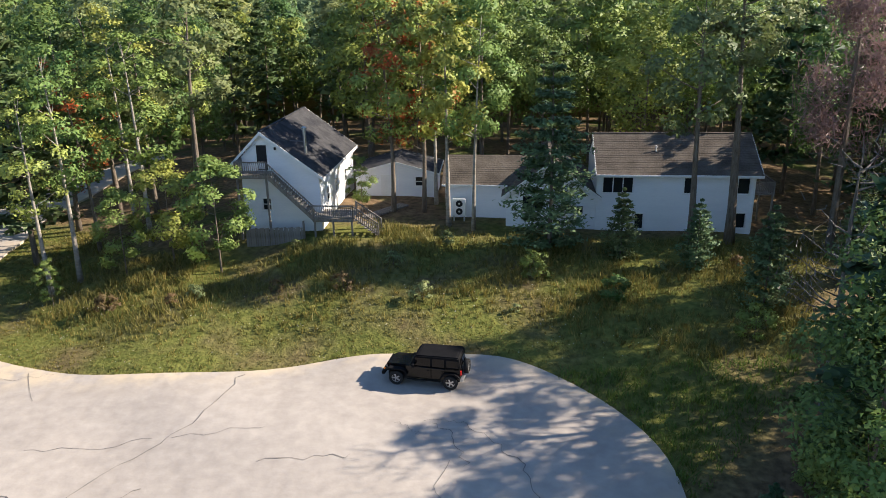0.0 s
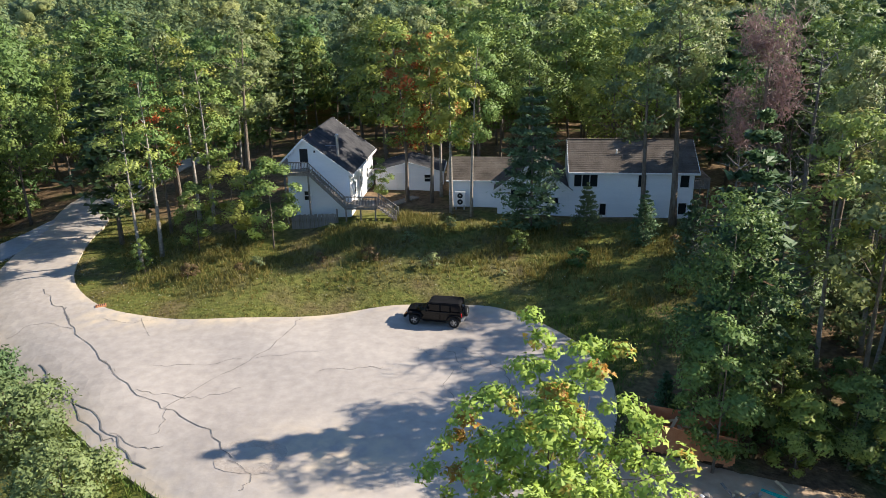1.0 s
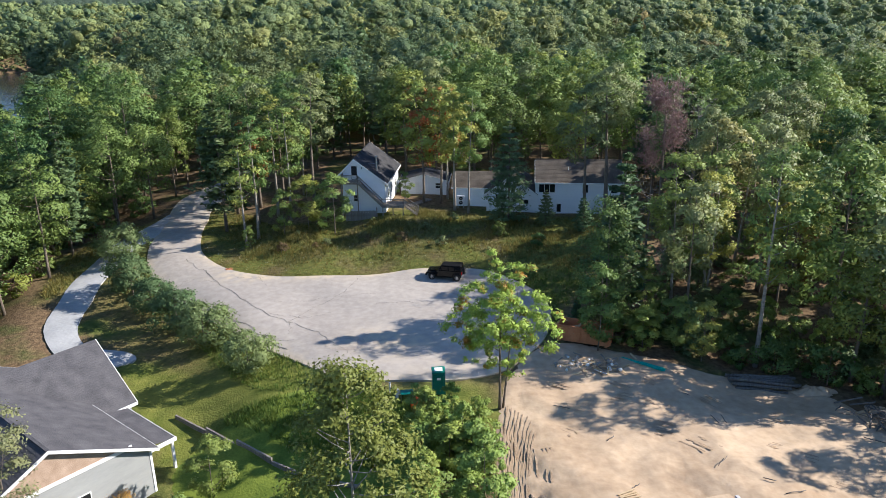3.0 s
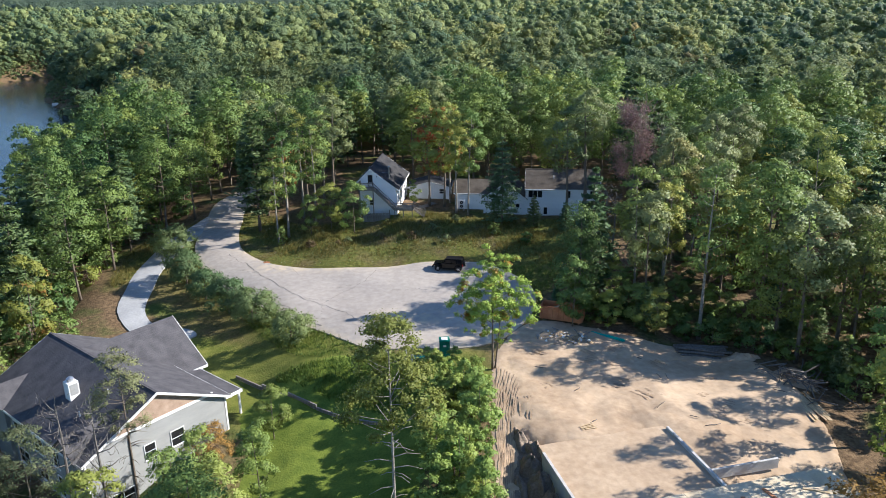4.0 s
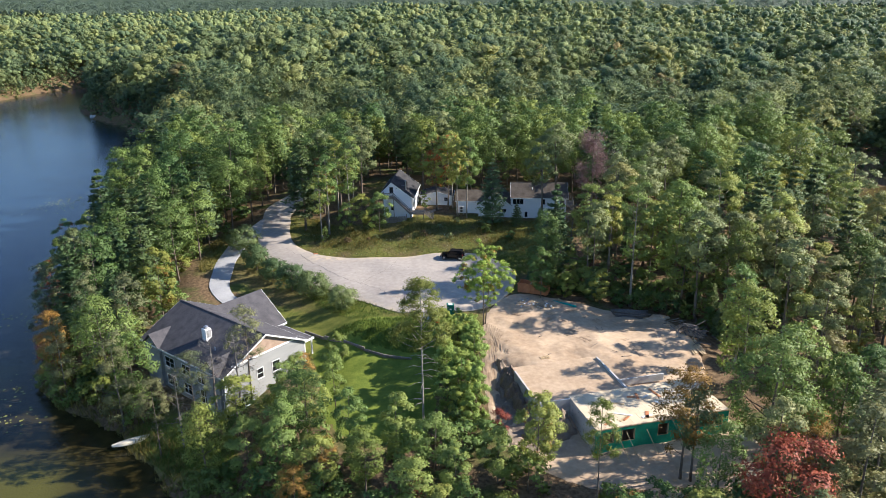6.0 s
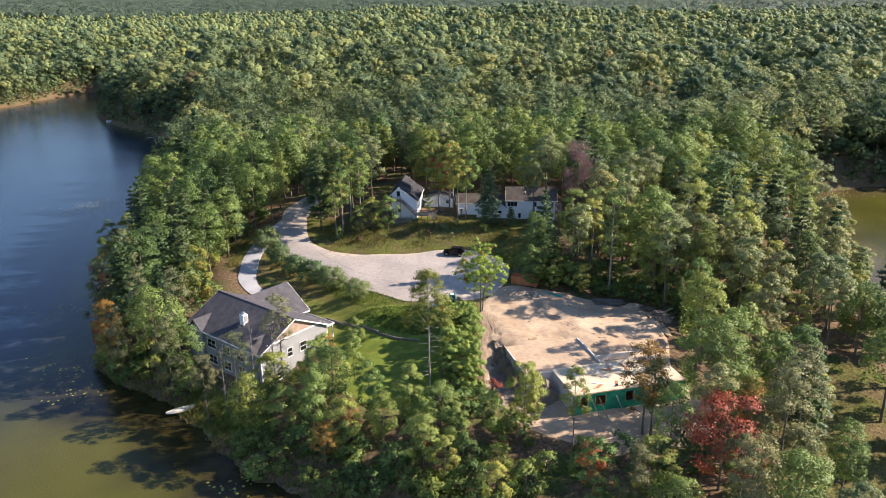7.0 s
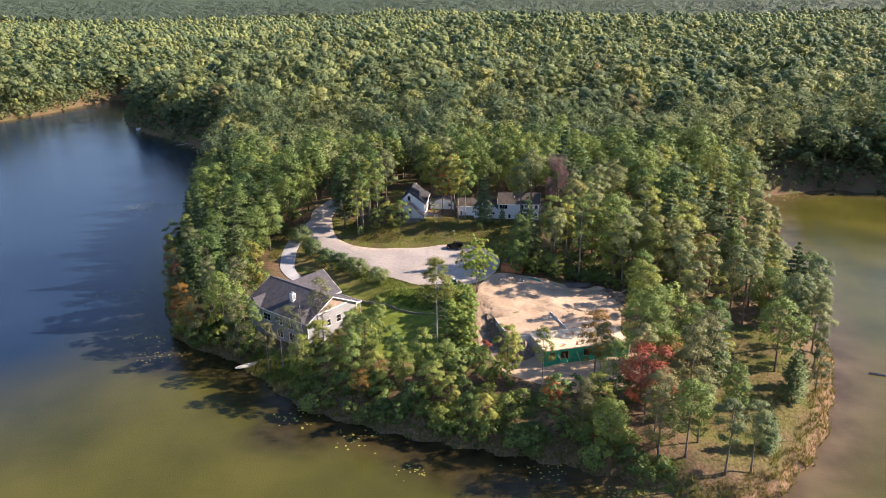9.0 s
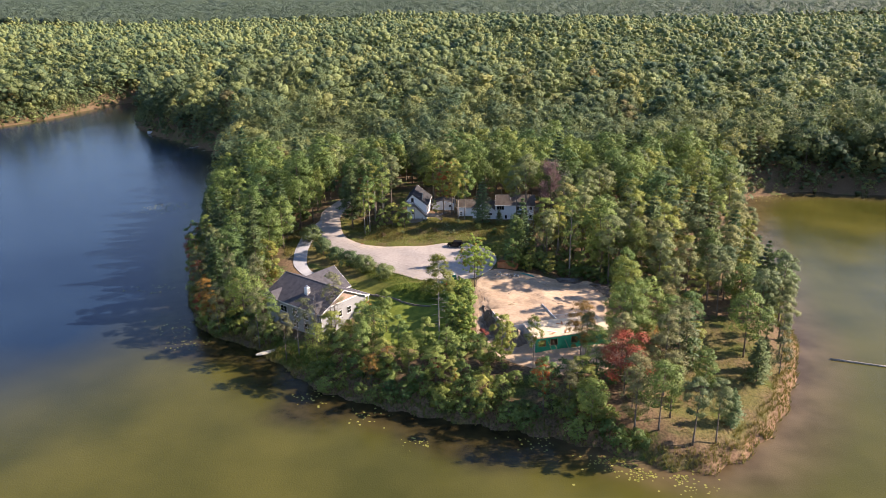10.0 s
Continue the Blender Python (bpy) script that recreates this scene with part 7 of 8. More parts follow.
FRONT_TREES = [("drypine", -47.0, -7.5, 0.95), ("oak", -52.0, 0.5, 0.85), ("drypine", -56.0, 6.0, 1.0), ("pine", -61.5, 13.0, 0.95), ("olive", -64.0, 20.5, 0.9), ("drypine", -50.0, 6.0, 1.0),
               ("oak", -46, -5, 0.66), ("sapling", -26, -22.5, 1.0), ("sapling", -21.3, -24.0, 1.1), ("oak", -11.8, -27.6, 0.5), ("sapling", -17, -27, 1.0), ("sapling", -22.5, -15, 1.0),
               ("oak", -19.5, -20.0, 0.55), ("sapling", -6.4, -32.5, 0.9), ("red", -6, -30, 0.35), ("sapling", -14, -21.5, 1.0), ("orange", -16.5, -24.5, 0.5), ("sapling", -8.5, -22.5, 1.0), ("sapling", -17.5, -9.5, 0.85),
               ("sapling", -19.8, -13.5, 0.95), ("sapling", -2.0, -30, 0.8), ("sapling", -18.5, 0.5, 0.75), ("sapling", -22.5, -9.5, 0.9), ("red", -80.5, 52, 0.9), ("red", -65, 9, 0.7), ("orange", -61, 3, 0.9), ("drypine", -66.5, 14, 1.0), ("turning", -69.0, 21, 0.9), ("red", -71.5, 28, 0.85), ("yellow", -73.5, 34, 0.85),
               ("orange", -63.0, 7.0, 1.0), ("turning", -76.0, 41, 0.9), ("drypine", -58.5, 0.5, 0.8)]
for sort, x, y, s in SINGLE + SINGLE2 + POINT_TREES + FRONT_TREES:
    plant(sort, x, y, s)
for k in range(26):
    plant("lightbush", -1.4 + tree_rng.uniform(-2.6, 2.8), -17 + 0.93 * k + tree_rng.uniform(-0.5, 0.5), tree_rng.uniform(0.7, 1.1) * (1.0 if k < 15 else 0.75 if k < 20 else 0.5), "saplings beside the building plot")

for k in range(18):
    plant("lightbush", -0.6 + tree_rng.uniform(-2.8, 2.8), tree_rng.uniform(-0.5, 7.0), tree_rng.uniform(0.55, 0.78), "saplings beside the building plot")

# the maple by the plot and the tall pine on the lawn
maple = empty("turning_maple", 3.3, 8.4, gz(3.3, 8.4), 0, "young maple with yellow-green leaves and reddish shoot tips", "tree")
rng_m = np.random.default_rng(7)
lobes, limbs_m, shades = [], [], []
# upright leafy spires over a rounded skirt
for ox, oy, top, low, wide, count in ((-0.5, 0.0, 13.9, 6.5, 1.4, 1100), (1.6, 0.2, 13.2, 6.0, 1.4, 1100), (-2.0, -1.6, 12.5, 6.2, 1.5, 1100), (-0.4, -2.4, 12.2, 4.6, 1.4, 1000),
                                      (0.7, -1.3, 13.4, 5.0, 1.3, 1000), (3.0, -1.2, 10.8, 6.2, 1.4, 800), (-3.0, 0.5, 10.2, 5.4, 1.4, 800), (0.6, 1.9, 10.6, 4.4, 1.5, 800), (-1.6, 0.2, 7.4, 3.6, 1.2, 420), (1.2, 0.4, 6.6, 3.0, 1.0, 320)):
    c_, m_, n_ = broad_crown(rng_m, top, low, wide, 15, count, 0.25, ragged=0.9, top_heavy=-0.3, puff=(0.22, 0.40))
    shades.append(n_)
    lobes.append(c_ + np.array([ox, oy, 0]))
    limbs_m += [m_[3] + np.array([ox, oy, 0]), m_[8] + np.array([ox, oy, 0])]
fork = trunk_mesh("trunk", rng_m, 9.0, 0.10, limbs_m[1::5], BARK, 0.05)
fork.transform(pose(0.25, 0.1, 0, 0, 5, 0))
link("trunk", fork, maple)
link("trunk", trunk_mesh("trunk", rng_m, 9.5, 0.14, limbs_m[::2], BARK, 0.02), maple)
link("crown", crown_mesh(np.vstack(lobes), LEAF_MAPLE, np.vstack(shades)), maple)
pine = empty("red_pine", -5.6, -16.6, gz(-5.6, -16.6), 0, "tall red pine with bare trunk and dead stubs", "tree")
rng_m = np.random.default_rng(9)
cor, bo, sh_ = broad_crown(rng_m, 21.6, 12.6, 3.5, 58, 5200, 0.24, ragged=1.0, top_heavy=-0.8, puff=(0.13, 0.25), flutter=0.35)
bare_st = [(rng_m.uniform(0.2, 0.58), rng_m.uniform(0, 6.3), rng_m.uniform(0.7, 2.2)) for _ in range(20)]
link("trunk", trunk_mesh("trunk", rng_m, 21.0, 0.17, bo[::2], BARK_PALE, 0.008, bare=bare_st), pine)
link("crown", crown_mesh(cor, NEEDLE_TUFT, sh_), pine)
TREES += [(3.1, 8.4), (-5.6, -16.6)]

# ---- the woods round about: each tree a thing as far as the camera sees leaves ----
HOUSES = [outline([(-16.5, 51), (-5, 51.5), (-6, 70), (-16, 69)], 1), outline([(-8.5, 62), (0, 61.5), (0, 70), (-8.5, 70)], 1), outline([(-2, 56), (5, 52.5), (25.5, 51), (27, 63), (0, 66)], 1),
          outline([(-34, -14), (-20, 2), (-22, 14), (-34, 25), (-52, 10), (-46, -1)], 1)]
OPEN = [ROAD, DRIVE, SITE, LAWN, CLEARING] + HOUSES
# rough grass and sight lines with no tall trees
MEADOW = outline([(-34, 44), (-22, 45), (-12, 50), (2, 53.5), (24, 50.5), (26, 44), (23.5, 36), (17.5, 29), (12, 24), (9, 19), (-16, 12), (-24, 22), (-31, 30), (-40, 44), (-47, 40), (-52, 30), (-50, 22), (-36, 18), (-30, 16), (-20, 12), (-28, 30)], 3)


def scatter(x0, x1, y0, y1, gap, seed, ok):
    r = random.Random(seed)
    cell = {}
    out = []
    tries = int((x1 - x0) * (y1 - y0) / (gap * gap) * 5)
    for _ in range(tries):
        x, y = r.uniform(x0, x1), r.uniform(y0, y1)
        i, j = int(x // gap), int(y // gap)
        if any((x - a) ** 2 + (y - b) ** 2 < gap * gap for p in (-1, 0, 1) for q in (-1, 0, 1) for a, b in cell.get((i + p, j + q), ())):
            continue
        cell.setdefault((i, j), []).append((x, y))
        out.append((x, y))
    xs, ys = np.array([p[0] for p in out]), np.array([p[1] for p in out])
    return [p for p, keep_ in zip(out, ok(xs, ys)) if keep_]


# open grassy bank with the canoe
COVE = outline([(-47, -10), (-42, -7), (-36, -10), (-31, -15), (-30, -21), (-36, -20), (-43, -14)], 3)


def wooded(x, y, margin=2.0):
    good = inland(x, y) > margin
    for poly in OPEN:
        d = distance(np.vstack([poly, poly[:1]]), x, y) * np.where(inside(poly, x, y), 1, -1)
        good &= d < -1.6
    good &= ~inside(MEADOW, x, y)
    good &= ~inside(COVE, x, y)
    return good


def forest_sort(x, y, r):
    v = r.random()
    if x < -45 and y < 60:
        return "oak" if v < 0.45 else "yellow" if v < 0.6 else "pine" if v < 0.8 else "slim" if v < 0.9 else "turning"
    if x > 25 and y < 62:
        return "olive" if v < 0.34 else "oak" if v < 0.62 else "slim" if v < 0.74 else "pine" if v < 0.88 else "yellow"
    if y > 60:
        return "oak" if v < 0.66 else "pine" if v < 0.84 else "slim" if v < 0.92 else "turning" if v < 0.93 else "olive"
    return "slim" if v < 0.4 else "oak" if v < 0.7 else "pine" if v < 0.85 else "olive"


# tall thin trees on the east side of the turning circle
for x, y, s_ in ((27.5, 30.4, 0.9), (29.5, 34.6, 0.95), (26.2, 26.8, 0.85), (34, 31.8, 1.0), (33.5, 38.0, 0.9)):
    plant("slim" if s_ < 0.93 else "olive", x, y, s_, "woods on the peninsula")
for x, y, s_ in ((36.5, 42.5, 0.95), (41.5, 45.5, 1.0), (30.0, 40.5, 0.85)):
    plant("oldtrunk", x, y, s_, "woods on the peninsula")
fr = random.Random(12)
FIXED = list(TREES)
TALL = scatter(-100, 118, 12, 118, 5.1, 21, lambda x, y: wooded(x, y, 2.5))
for x, y in TALL:
    if any((x - a) ** 2 + (y - b) ** 2 < 9 for a, b in FIXED):
        continue
    if abs(y - (36.0 + 0.14 * (x + 1))) < 1.8 and x < 36 or (18 < x < 30 and 37 < y < 51):
        continue
    if y < 25 and 17 < x < 34 and fr.random() < 0.25 or 30 < x < 44 and y < 17 and fr.random() < 0.4 or 16 < y < 38 and 8 < x < 11.5 + 0.16 * y or -20.5 < x < -10.5 and 66 < y < 76:
        continue
    edge = float(inland(np.array([x]), np.array([y]))[0])
    plant(forest_sort(x, y, fr), x, y, fr.uniform(0.72, 1.1) * (0.82 if edge < 8 else 1.0), "woods on the peninsula")


# the tip of the peninsula: lower, mixed trees
def tip(x, y):
    return wooded(x, y, 1.5) & (y < 12)


for x, y in scatter(-62, 78, -56, 12, 4.2, 33, tip):
    if any((x - a) ** 2 + (y - b) ** 2 < 9 for a, b in FIXED):
        continue
    if inside(POINT, np.array([x]), np.array([y]))[0] and fr.random() < 0.45 or 30 < x < 48 and -3 < y < 10 and fr.random() < 0.8 or 33 < x < 60 and -17 < y < -6 and fr.random() < 0.8 or 4 < x < 33 and -44 < y < -28 and fr.random() < 0.6:
        continue
    v = fr.random()
    if x > 28 and y > -14:
        sort, s = forest_sort(x, 30, fr), 0.85
    elif x < -40:
        sort, s = ("oak", 0.75) if v < 0.5 else ("pine", 0.75) if v < 0.75 else ("yellow", 0.8)
    elif x < 6:
        sort, s = ("sapling", 1.05) if v < 0.6 else ("oak", 0.5) if v < 0.74 else ("youngpine", 0.9) if v < 0.82 else ("yellow", 0.5) if v < 0.93 else ("orange", 0.6)
    else:
        sort, s = ("olive", 0.72) if v < 0.3 else ("oak", 0.68) if v < 0.5 else ("drypine", 0.9) if v < 0.68 else ("orange", 0.85) if v < 0.78 else ("turning", 0.7) if v < 0.86 else ("yellow", 0.7)
    plant(sort, x, y, s * fr.uniform(0.8, 1.15), "trees on the point")
# brush under the trees of the point
for s in range(3):
    kind("brush", "green_shrub", "leafy green shrub in the undergrowth", broadleaf(130 + s, 2.9 + 0.5 * s, 0.1, 1.9, 12, 330, 0.42, LEAF_GREEN, BARK, 0.05, ragged=0.7))
for x, y in scatter(-46, 60, -56, 2, 3.5, 46, lambda x, y: wooded(x, y, 0.8) & ~inside(POINT, x, y) & (x < 34)):
    plant("brush", x, y, fr.uniform(0.6, 1.4), "brush on the point")
# shrubs along the shore, at the wood's edge and in the meadow
for x, y in scatter(-82, 84, -57, 60, 2.5, 44, lambda x, y: wooded(x, y, 0.3) & (inland(x, y) < 5) & ~inside(POINT, x, y) & ((x < 30) | (y > -6))):
    plant("brush", x, y, fr.uniform(0.6, 1.35), "shore shrubs")
for x, y in scatter(10, 52, 6, 50, 3.1, 45, lambda x, y: wooded(x, y, 3)):
    plant("bush" if fr.random() < 0.75 else "youngpine", x, y, fr.uniform(0.45, 0.85), "undergrowth")
for x, y in scatter(12, 46, 4, 30, 2.4, 48, lambda x, y: wooded(x, y, 3) & (distance(np.vstack([SITE, SITE[:1]]), x, y) < 9)):
    v = fr.random()
    plant("bush" if v < 0.45 else "sapling" if v < 0.75 else "lightbush" if v < 0.9 else "youngpine", x, y, fr.uniform(0.4, 0.75) * (1.5 if v < 0.45 else 1.0), "undergrowth")
for x, y in scatter(-24, 26, 38.6, 52, 4.4, 47, lambda x, y: inside(VERGE, x, y) & ~inside(ROAD, x, y)):
    if not any((x - a) ** 2 + (y - b) ** 2 < 2 for a, b in FIXED) and y > 40.5 + 0.1 * abs(x):
        plant("weed" if fr.random() < 0.75 else "dryshrub", x, y, fr.uniform(0.6, 1.3), "meadow weeds")
for x, y in scatter(-84, -47, -4, 74, 3.7, 49, lambda x, y: wooded(x, y, 1.5) & (distance(np.vstack([DRIVE, DRIVE[:1]]), x, y) > 5)):
    v = fr.random()
    plant("brush" if v < 0.8 else "sapling", x, y, fr.uniform(0.8, 1.6) * (1.0 if v < 0.8 else 0.6), "undergrowth")
for x, y in ((-21.5, 44.6), (-17.6, 44.2), (6.0, 46.0), (10.6, 42.5), (17.5, 38)):
    plant("bush" if x > 0 else "dryshrub", x, y, 0.62, "meadow weeds")

# trees behind the houses, joined
CORNERS = {}


def joined_copies(name, items, mat_crown, label):
    vs, ns = [], []
    ts = []
    r = np.random.default_rng(77)
    for trunk, crown, m in items:
        co = np.empty(len(crown.vertices) * 3, np.float32)
        crown.vertices.foreach_get("co", co)
        co = co.reshape(-1, 3)
        nr = np.array([v_.vector[:] for v_ in crown.corner_normals], np.float32) if id(crown) not in CORNERS else CORNERS[id(crown)]
        CORNERS[id(crown)] = nr
        if m.translation.y > 82:
            q3 = co.reshape(-1, 3, 3)[::2]
            mid3 = q3.mean(1, keepdims=True)
            co = (mid3 + (q3 - mid3) * 1.4).reshape(-1, 3)
            nr = nr.reshape(-1, 3, 3)[::2].reshape(-1, 3)
        mm = np.array(m)
        vs.append(co @ mm[:3, :3].T + mm[:3, 3])
        ns.append(nr @ mm[:3, :3].T)
        ts.append(np.full(len(co), r.random()))
    v = np.vstack(vs)
    me = rounded(arrays(name, v, np.arange(len(v)).reshape(-1, 3), [mat_crown], tint=np.concatenate(ts)), unit(np.vstack(ns)))
    ob = new(name, me)
    return tagged(ob, label, "woods", kind="stuff")


def joined_trunks(name, spots, mat, label):
    vs, fs = [], []
    r = np.random.default_rng(78)
    for x, y, z, hgt, rad in spots:
        b = len(vs)
        lx_, ly_ = r.normal(size=2) * 0.4
        for t in (0.0, 0.5, 1.0):
            for k in range(5):
                a = 2 * math.pi * k / 5
                q = rad * (1 - 0.75 * t)
                vs.append((x + lx_ * t + q * math.cos(a), y + ly_ * t + q * math.sin(a), z - 0.3 + hgt * t))
        for j in range(2):
            for k in range(5):
                fs.append((b + j * 5 + k, b + j * 5 + (k + 1) % 5, b + j * 5 + 5 + (k + 1) % 5, b + j * 5 + 5 + k))
    return tagged(new(name, arrays(name, vs, np.array(fs), [mat], smooth=True)), label, "tree trunks", kind="stuff")


for sort, items in BACK.items():
    joined_copies("woods_behind_houses", items, KINDS[sort][0][3][1].materials[0], "tall mixed woods close behind the white houses")
joined_trunks("woodland_trunks", [(m.translation.x, m.translation.y, m.translation.z, 13.0, 0.2) for items in BACK.values() for _, _, m in items], BARK, "grey-brown tree trunks in the shaded woods")

# ---- the woods beyond, joined: too many to count ----
COARSE = bmesh.new()
bmesh.ops.create_icosphere(COARSE, subdivisions=1, radius=1.0)
COARSE_V = np.array([v.co[:] for v in COARSE.verts])
COARSE_F = np.array([[v.index for v in f.verts] for f in COARSE.faces])
COARSE.free()


def clump_tree(rng, n_leaf, size, h=17.0, radius=5.0, low=4.0, lumps=10, clumps=16, swell=1.0):
    """A closed-canopy crown: billowing leaf masses under loose sprays; corners and three-sided faces."""
    corners, mids, shade = broad_crown(rng, h, low, radius, clumps, n_leaf, size, ragged=0.35, rough=0.3, top_heavy=rng.uniform(-0.2, 0.8), puff=(0.27, 0.44), whole=0.5, flutter=0.14)
    vs, fs, ns = [], [], []
    heart = np.array([0, 0, low + 0.35 * (h - low)])
    for k in np.linspace(0, len(mids) - 1, lumps).astype(int):
        r = radius * rng.uniform(0.26, 0.36) * swell
        fs.append(COARSE_F + len(COARSE_V) * len(vs))
        vs.append(COARSE_V * rng.uniform(0.82, 1.12, (len(COARSE_V), 1)) * np.array([r, r, r * 0.8]) + mids[k] * np.array([0.9, 0.9, 1]))
        ns.append(unit(COARSE_V * 0.75 + 0.45 * unit(mids[k] - heart)))
    fs.append(np.arange(len(corners)).reshape(-1, 3) + len(COARSE_V) * len(vs))
    return np.vstack(vs + [corners]), np.vstack(fs), np.vstack(ns + [shade])


def joined_woods(name, spots, variants, mat, label, rise=(0.7, 1.25), seed=3):
    r = np.random.default_rng(seed)
    vs, ts, fs, ns = [], [], [], []
    sx_ = np.array([p[0] for p in spots])
    sy_ = np.array([p[1] for p in spots])
    sz_ = ground_height(sx_, sy_)
    base = 0
    for x, y, z in zip(sx_, sy_, sz_):
        c, f, nr = variants[r.integers(len(variants))]
        a, s = r.uniform(0, 6.28), r.uniform(*rise) * (1 + 0.17 * wave(x, y, 23.0, 2))
        w = r.uniform(0.85, 1.2)
        q = np.column_stack([(c[:, 0] * math.cos(a) - c[:, 1] * math.sin(a)) * s * w, (c[:, 0] * math.sin(a) + c[:, 1] * math.cos(a)) * s * w, c[:, 2] * s]) + (x, y, z)
        vs.append(q)
        ns.append(np.column_stack([nr[:, 0] * math.cos(a) - nr[:, 1] * math.sin(a), nr[:, 0] * math.sin(a) + nr[:, 1] * math.cos(a), nr[:, 2]]))
        fs.append(f + base)
        base += len(q)
        ts.append(np.full(len(q), min(0.99, max(0.0, 0.48 + 0.22 * wave(x, y, 34.0, 1) + 0.34 * (r.random() * 2 - 1)))))
    me = arrays(name, np.vstack(vs), np.vstack(fs), [mat], smooth=True, tint=np.concatenate(ts))
    rounded(me, unit(np.vstack(ns)))
    return tagged(new(name, me), label, "woods", kind="stuff")


def pine_tree(rng, h, n_leaf, size):
    corners = pine_crown(rng, h, 2.5, 3.6, 12, 5, n_leaf, size)[0]
    return corners, np.arange(len(corners)).reshape(-1, 3), tiered(corners, rng)


def in_view(x, y, wide=0.64):
    """A wedge that opens to the north, wider than the camera sees."""
    return (np.abs(x) < wide * (y + 165) + 25)


wr = np.random.default_rng(61)
NEARV = [clump_tree(wr, 330, 0.95, wr.uniform(13, 22), wr.uniform(4.0, 6.6), wr.uniform(4, 8), 6, int(wr.integers(16, 26)), 0.75) for _ in range(20)]
MIDV = [clump_tree(wr, 150, 1.20, wr.uniform(13, 22), wr.uniform(4.2, 7.4), wr.uniform(4, 8), 9, int(wr.integers(12, 22))) for _ in range(24)]
PINEV = [pine_tree(wr, wr.uniform(18, 23), 200, 1.15) for _ in range(5)]
FARV = [clump_tree(wr, 33, 2.0, wr.uniform(14, 19), wr.uniform(4.6, 7.0), 5.0, 7, 12) for _ in range(16)]
DIMV = [clump_tree(wr, 7, 2.9, wr.uniform(14, 19), wr.uniform(6.0, 9.5), 5.0, 4, 9) for _ in range(14)]
mid = scatter(-300, 330, 112, 345, 7.4, 71, lambda x, y: (inland(x, y) > 3) & in_view(x, y) & ((y > 118) | (np.abs(x) > 60)))
mid += scatter(-330, -262, 250, 345, 6.6, 72, lambda x, y: (inland(x, y) > 3) & in_view(x, y))
mr = random.Random(8)
pines = [p for p in mid if mr.random() < 0.08]
pset = set(pines)
turn = [p for p in mid if p not in pset and mr.random() < 0.035]
tset = set(turn)
leafy = [p for p in mid if p not in pset and p not in tset]
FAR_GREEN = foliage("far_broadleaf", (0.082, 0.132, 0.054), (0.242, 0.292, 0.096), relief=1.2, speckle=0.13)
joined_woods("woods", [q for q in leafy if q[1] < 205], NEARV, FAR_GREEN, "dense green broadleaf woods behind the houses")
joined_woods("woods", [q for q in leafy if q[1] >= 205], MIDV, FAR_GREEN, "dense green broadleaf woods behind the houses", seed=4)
joined_woods("pine_woods", pines, PINEV, NEEDLE_SOFT, "dark pines among the broadleaf woods", seed=5)
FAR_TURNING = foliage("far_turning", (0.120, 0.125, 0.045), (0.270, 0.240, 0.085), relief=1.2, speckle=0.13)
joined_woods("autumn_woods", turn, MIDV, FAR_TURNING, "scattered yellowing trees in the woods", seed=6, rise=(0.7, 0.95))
bank_spots = np.array(mid)
bank_spots = bank_spots[inland(bank_spots[:, 0], bank_spots[:, 1]) < 32]
joined_trunks("shore_trunks", [(x, y, gz(x, y), 11.0, 0.24) for x, y in bank_spots], BARK, "tree trunks in the shade above the lake shore")
# low leafy edge along the lake shores
LOWV = [clump_tree(wr, 42, 0.96, 6.0, 2.6, 0.0, 4, 9) for _ in range(6)]
rim = scatter(-330, 330, 20, 420, 3.0, 73, lambda x, y: (inland(x, y) > -0.4) & (inland(x, y) < np.where((x > 104) & (x < 215), 32, np.where(np.abs(x) > 104, 15, 8))) & in_view(x, y) & ((np.abs(x) > 84) | (y > 66)) & ((y > 60) | (x > 84) | (x < -75)))
joined_woods("shore_thicket", rim, LOWV, FAR_GREEN, "leafy thicket overhanging the lake shore", rise=(0.6, 1.2), seed=9)
shore_trees = scatter(-330, 330, 90, 430, 4.6, 74, lambda x, y: (inland(x, y) > 2) & (inland(x, y) < np.where((x > 104) & (x < 215), 30, 15)) & in_view(x, y) & ((np.abs(x) > 84) | (y > 118)))
joined_woods("shore_woods", shore_trees, MIDV, FAR_GREEN, "lower leafy trees leaning over the lake shore", rise=(0.42, 0.7), seed=10)
far = scatter(-560, 600, 345, 640, 9.6, 81, lambda x, y: (inland(x, y) > 3) & in_view(x, y))
dim = scatter(-1080, 1080, 640, 1480, 14.8, 82, lambda x, y: (inland(x, y) > 3) & in_view(x, y))
joined_woods("far_woods", far, FARV, FAR_GREEN, "endless green forest canopy towards the horizon", rise=(0.75, 1.3), seed=7)
joined_woods("far_woods", dim, DIMV, FAR_GREEN, "endless green forest canopy towards the horizon", rise=(0.75, 1.3), seed=17)

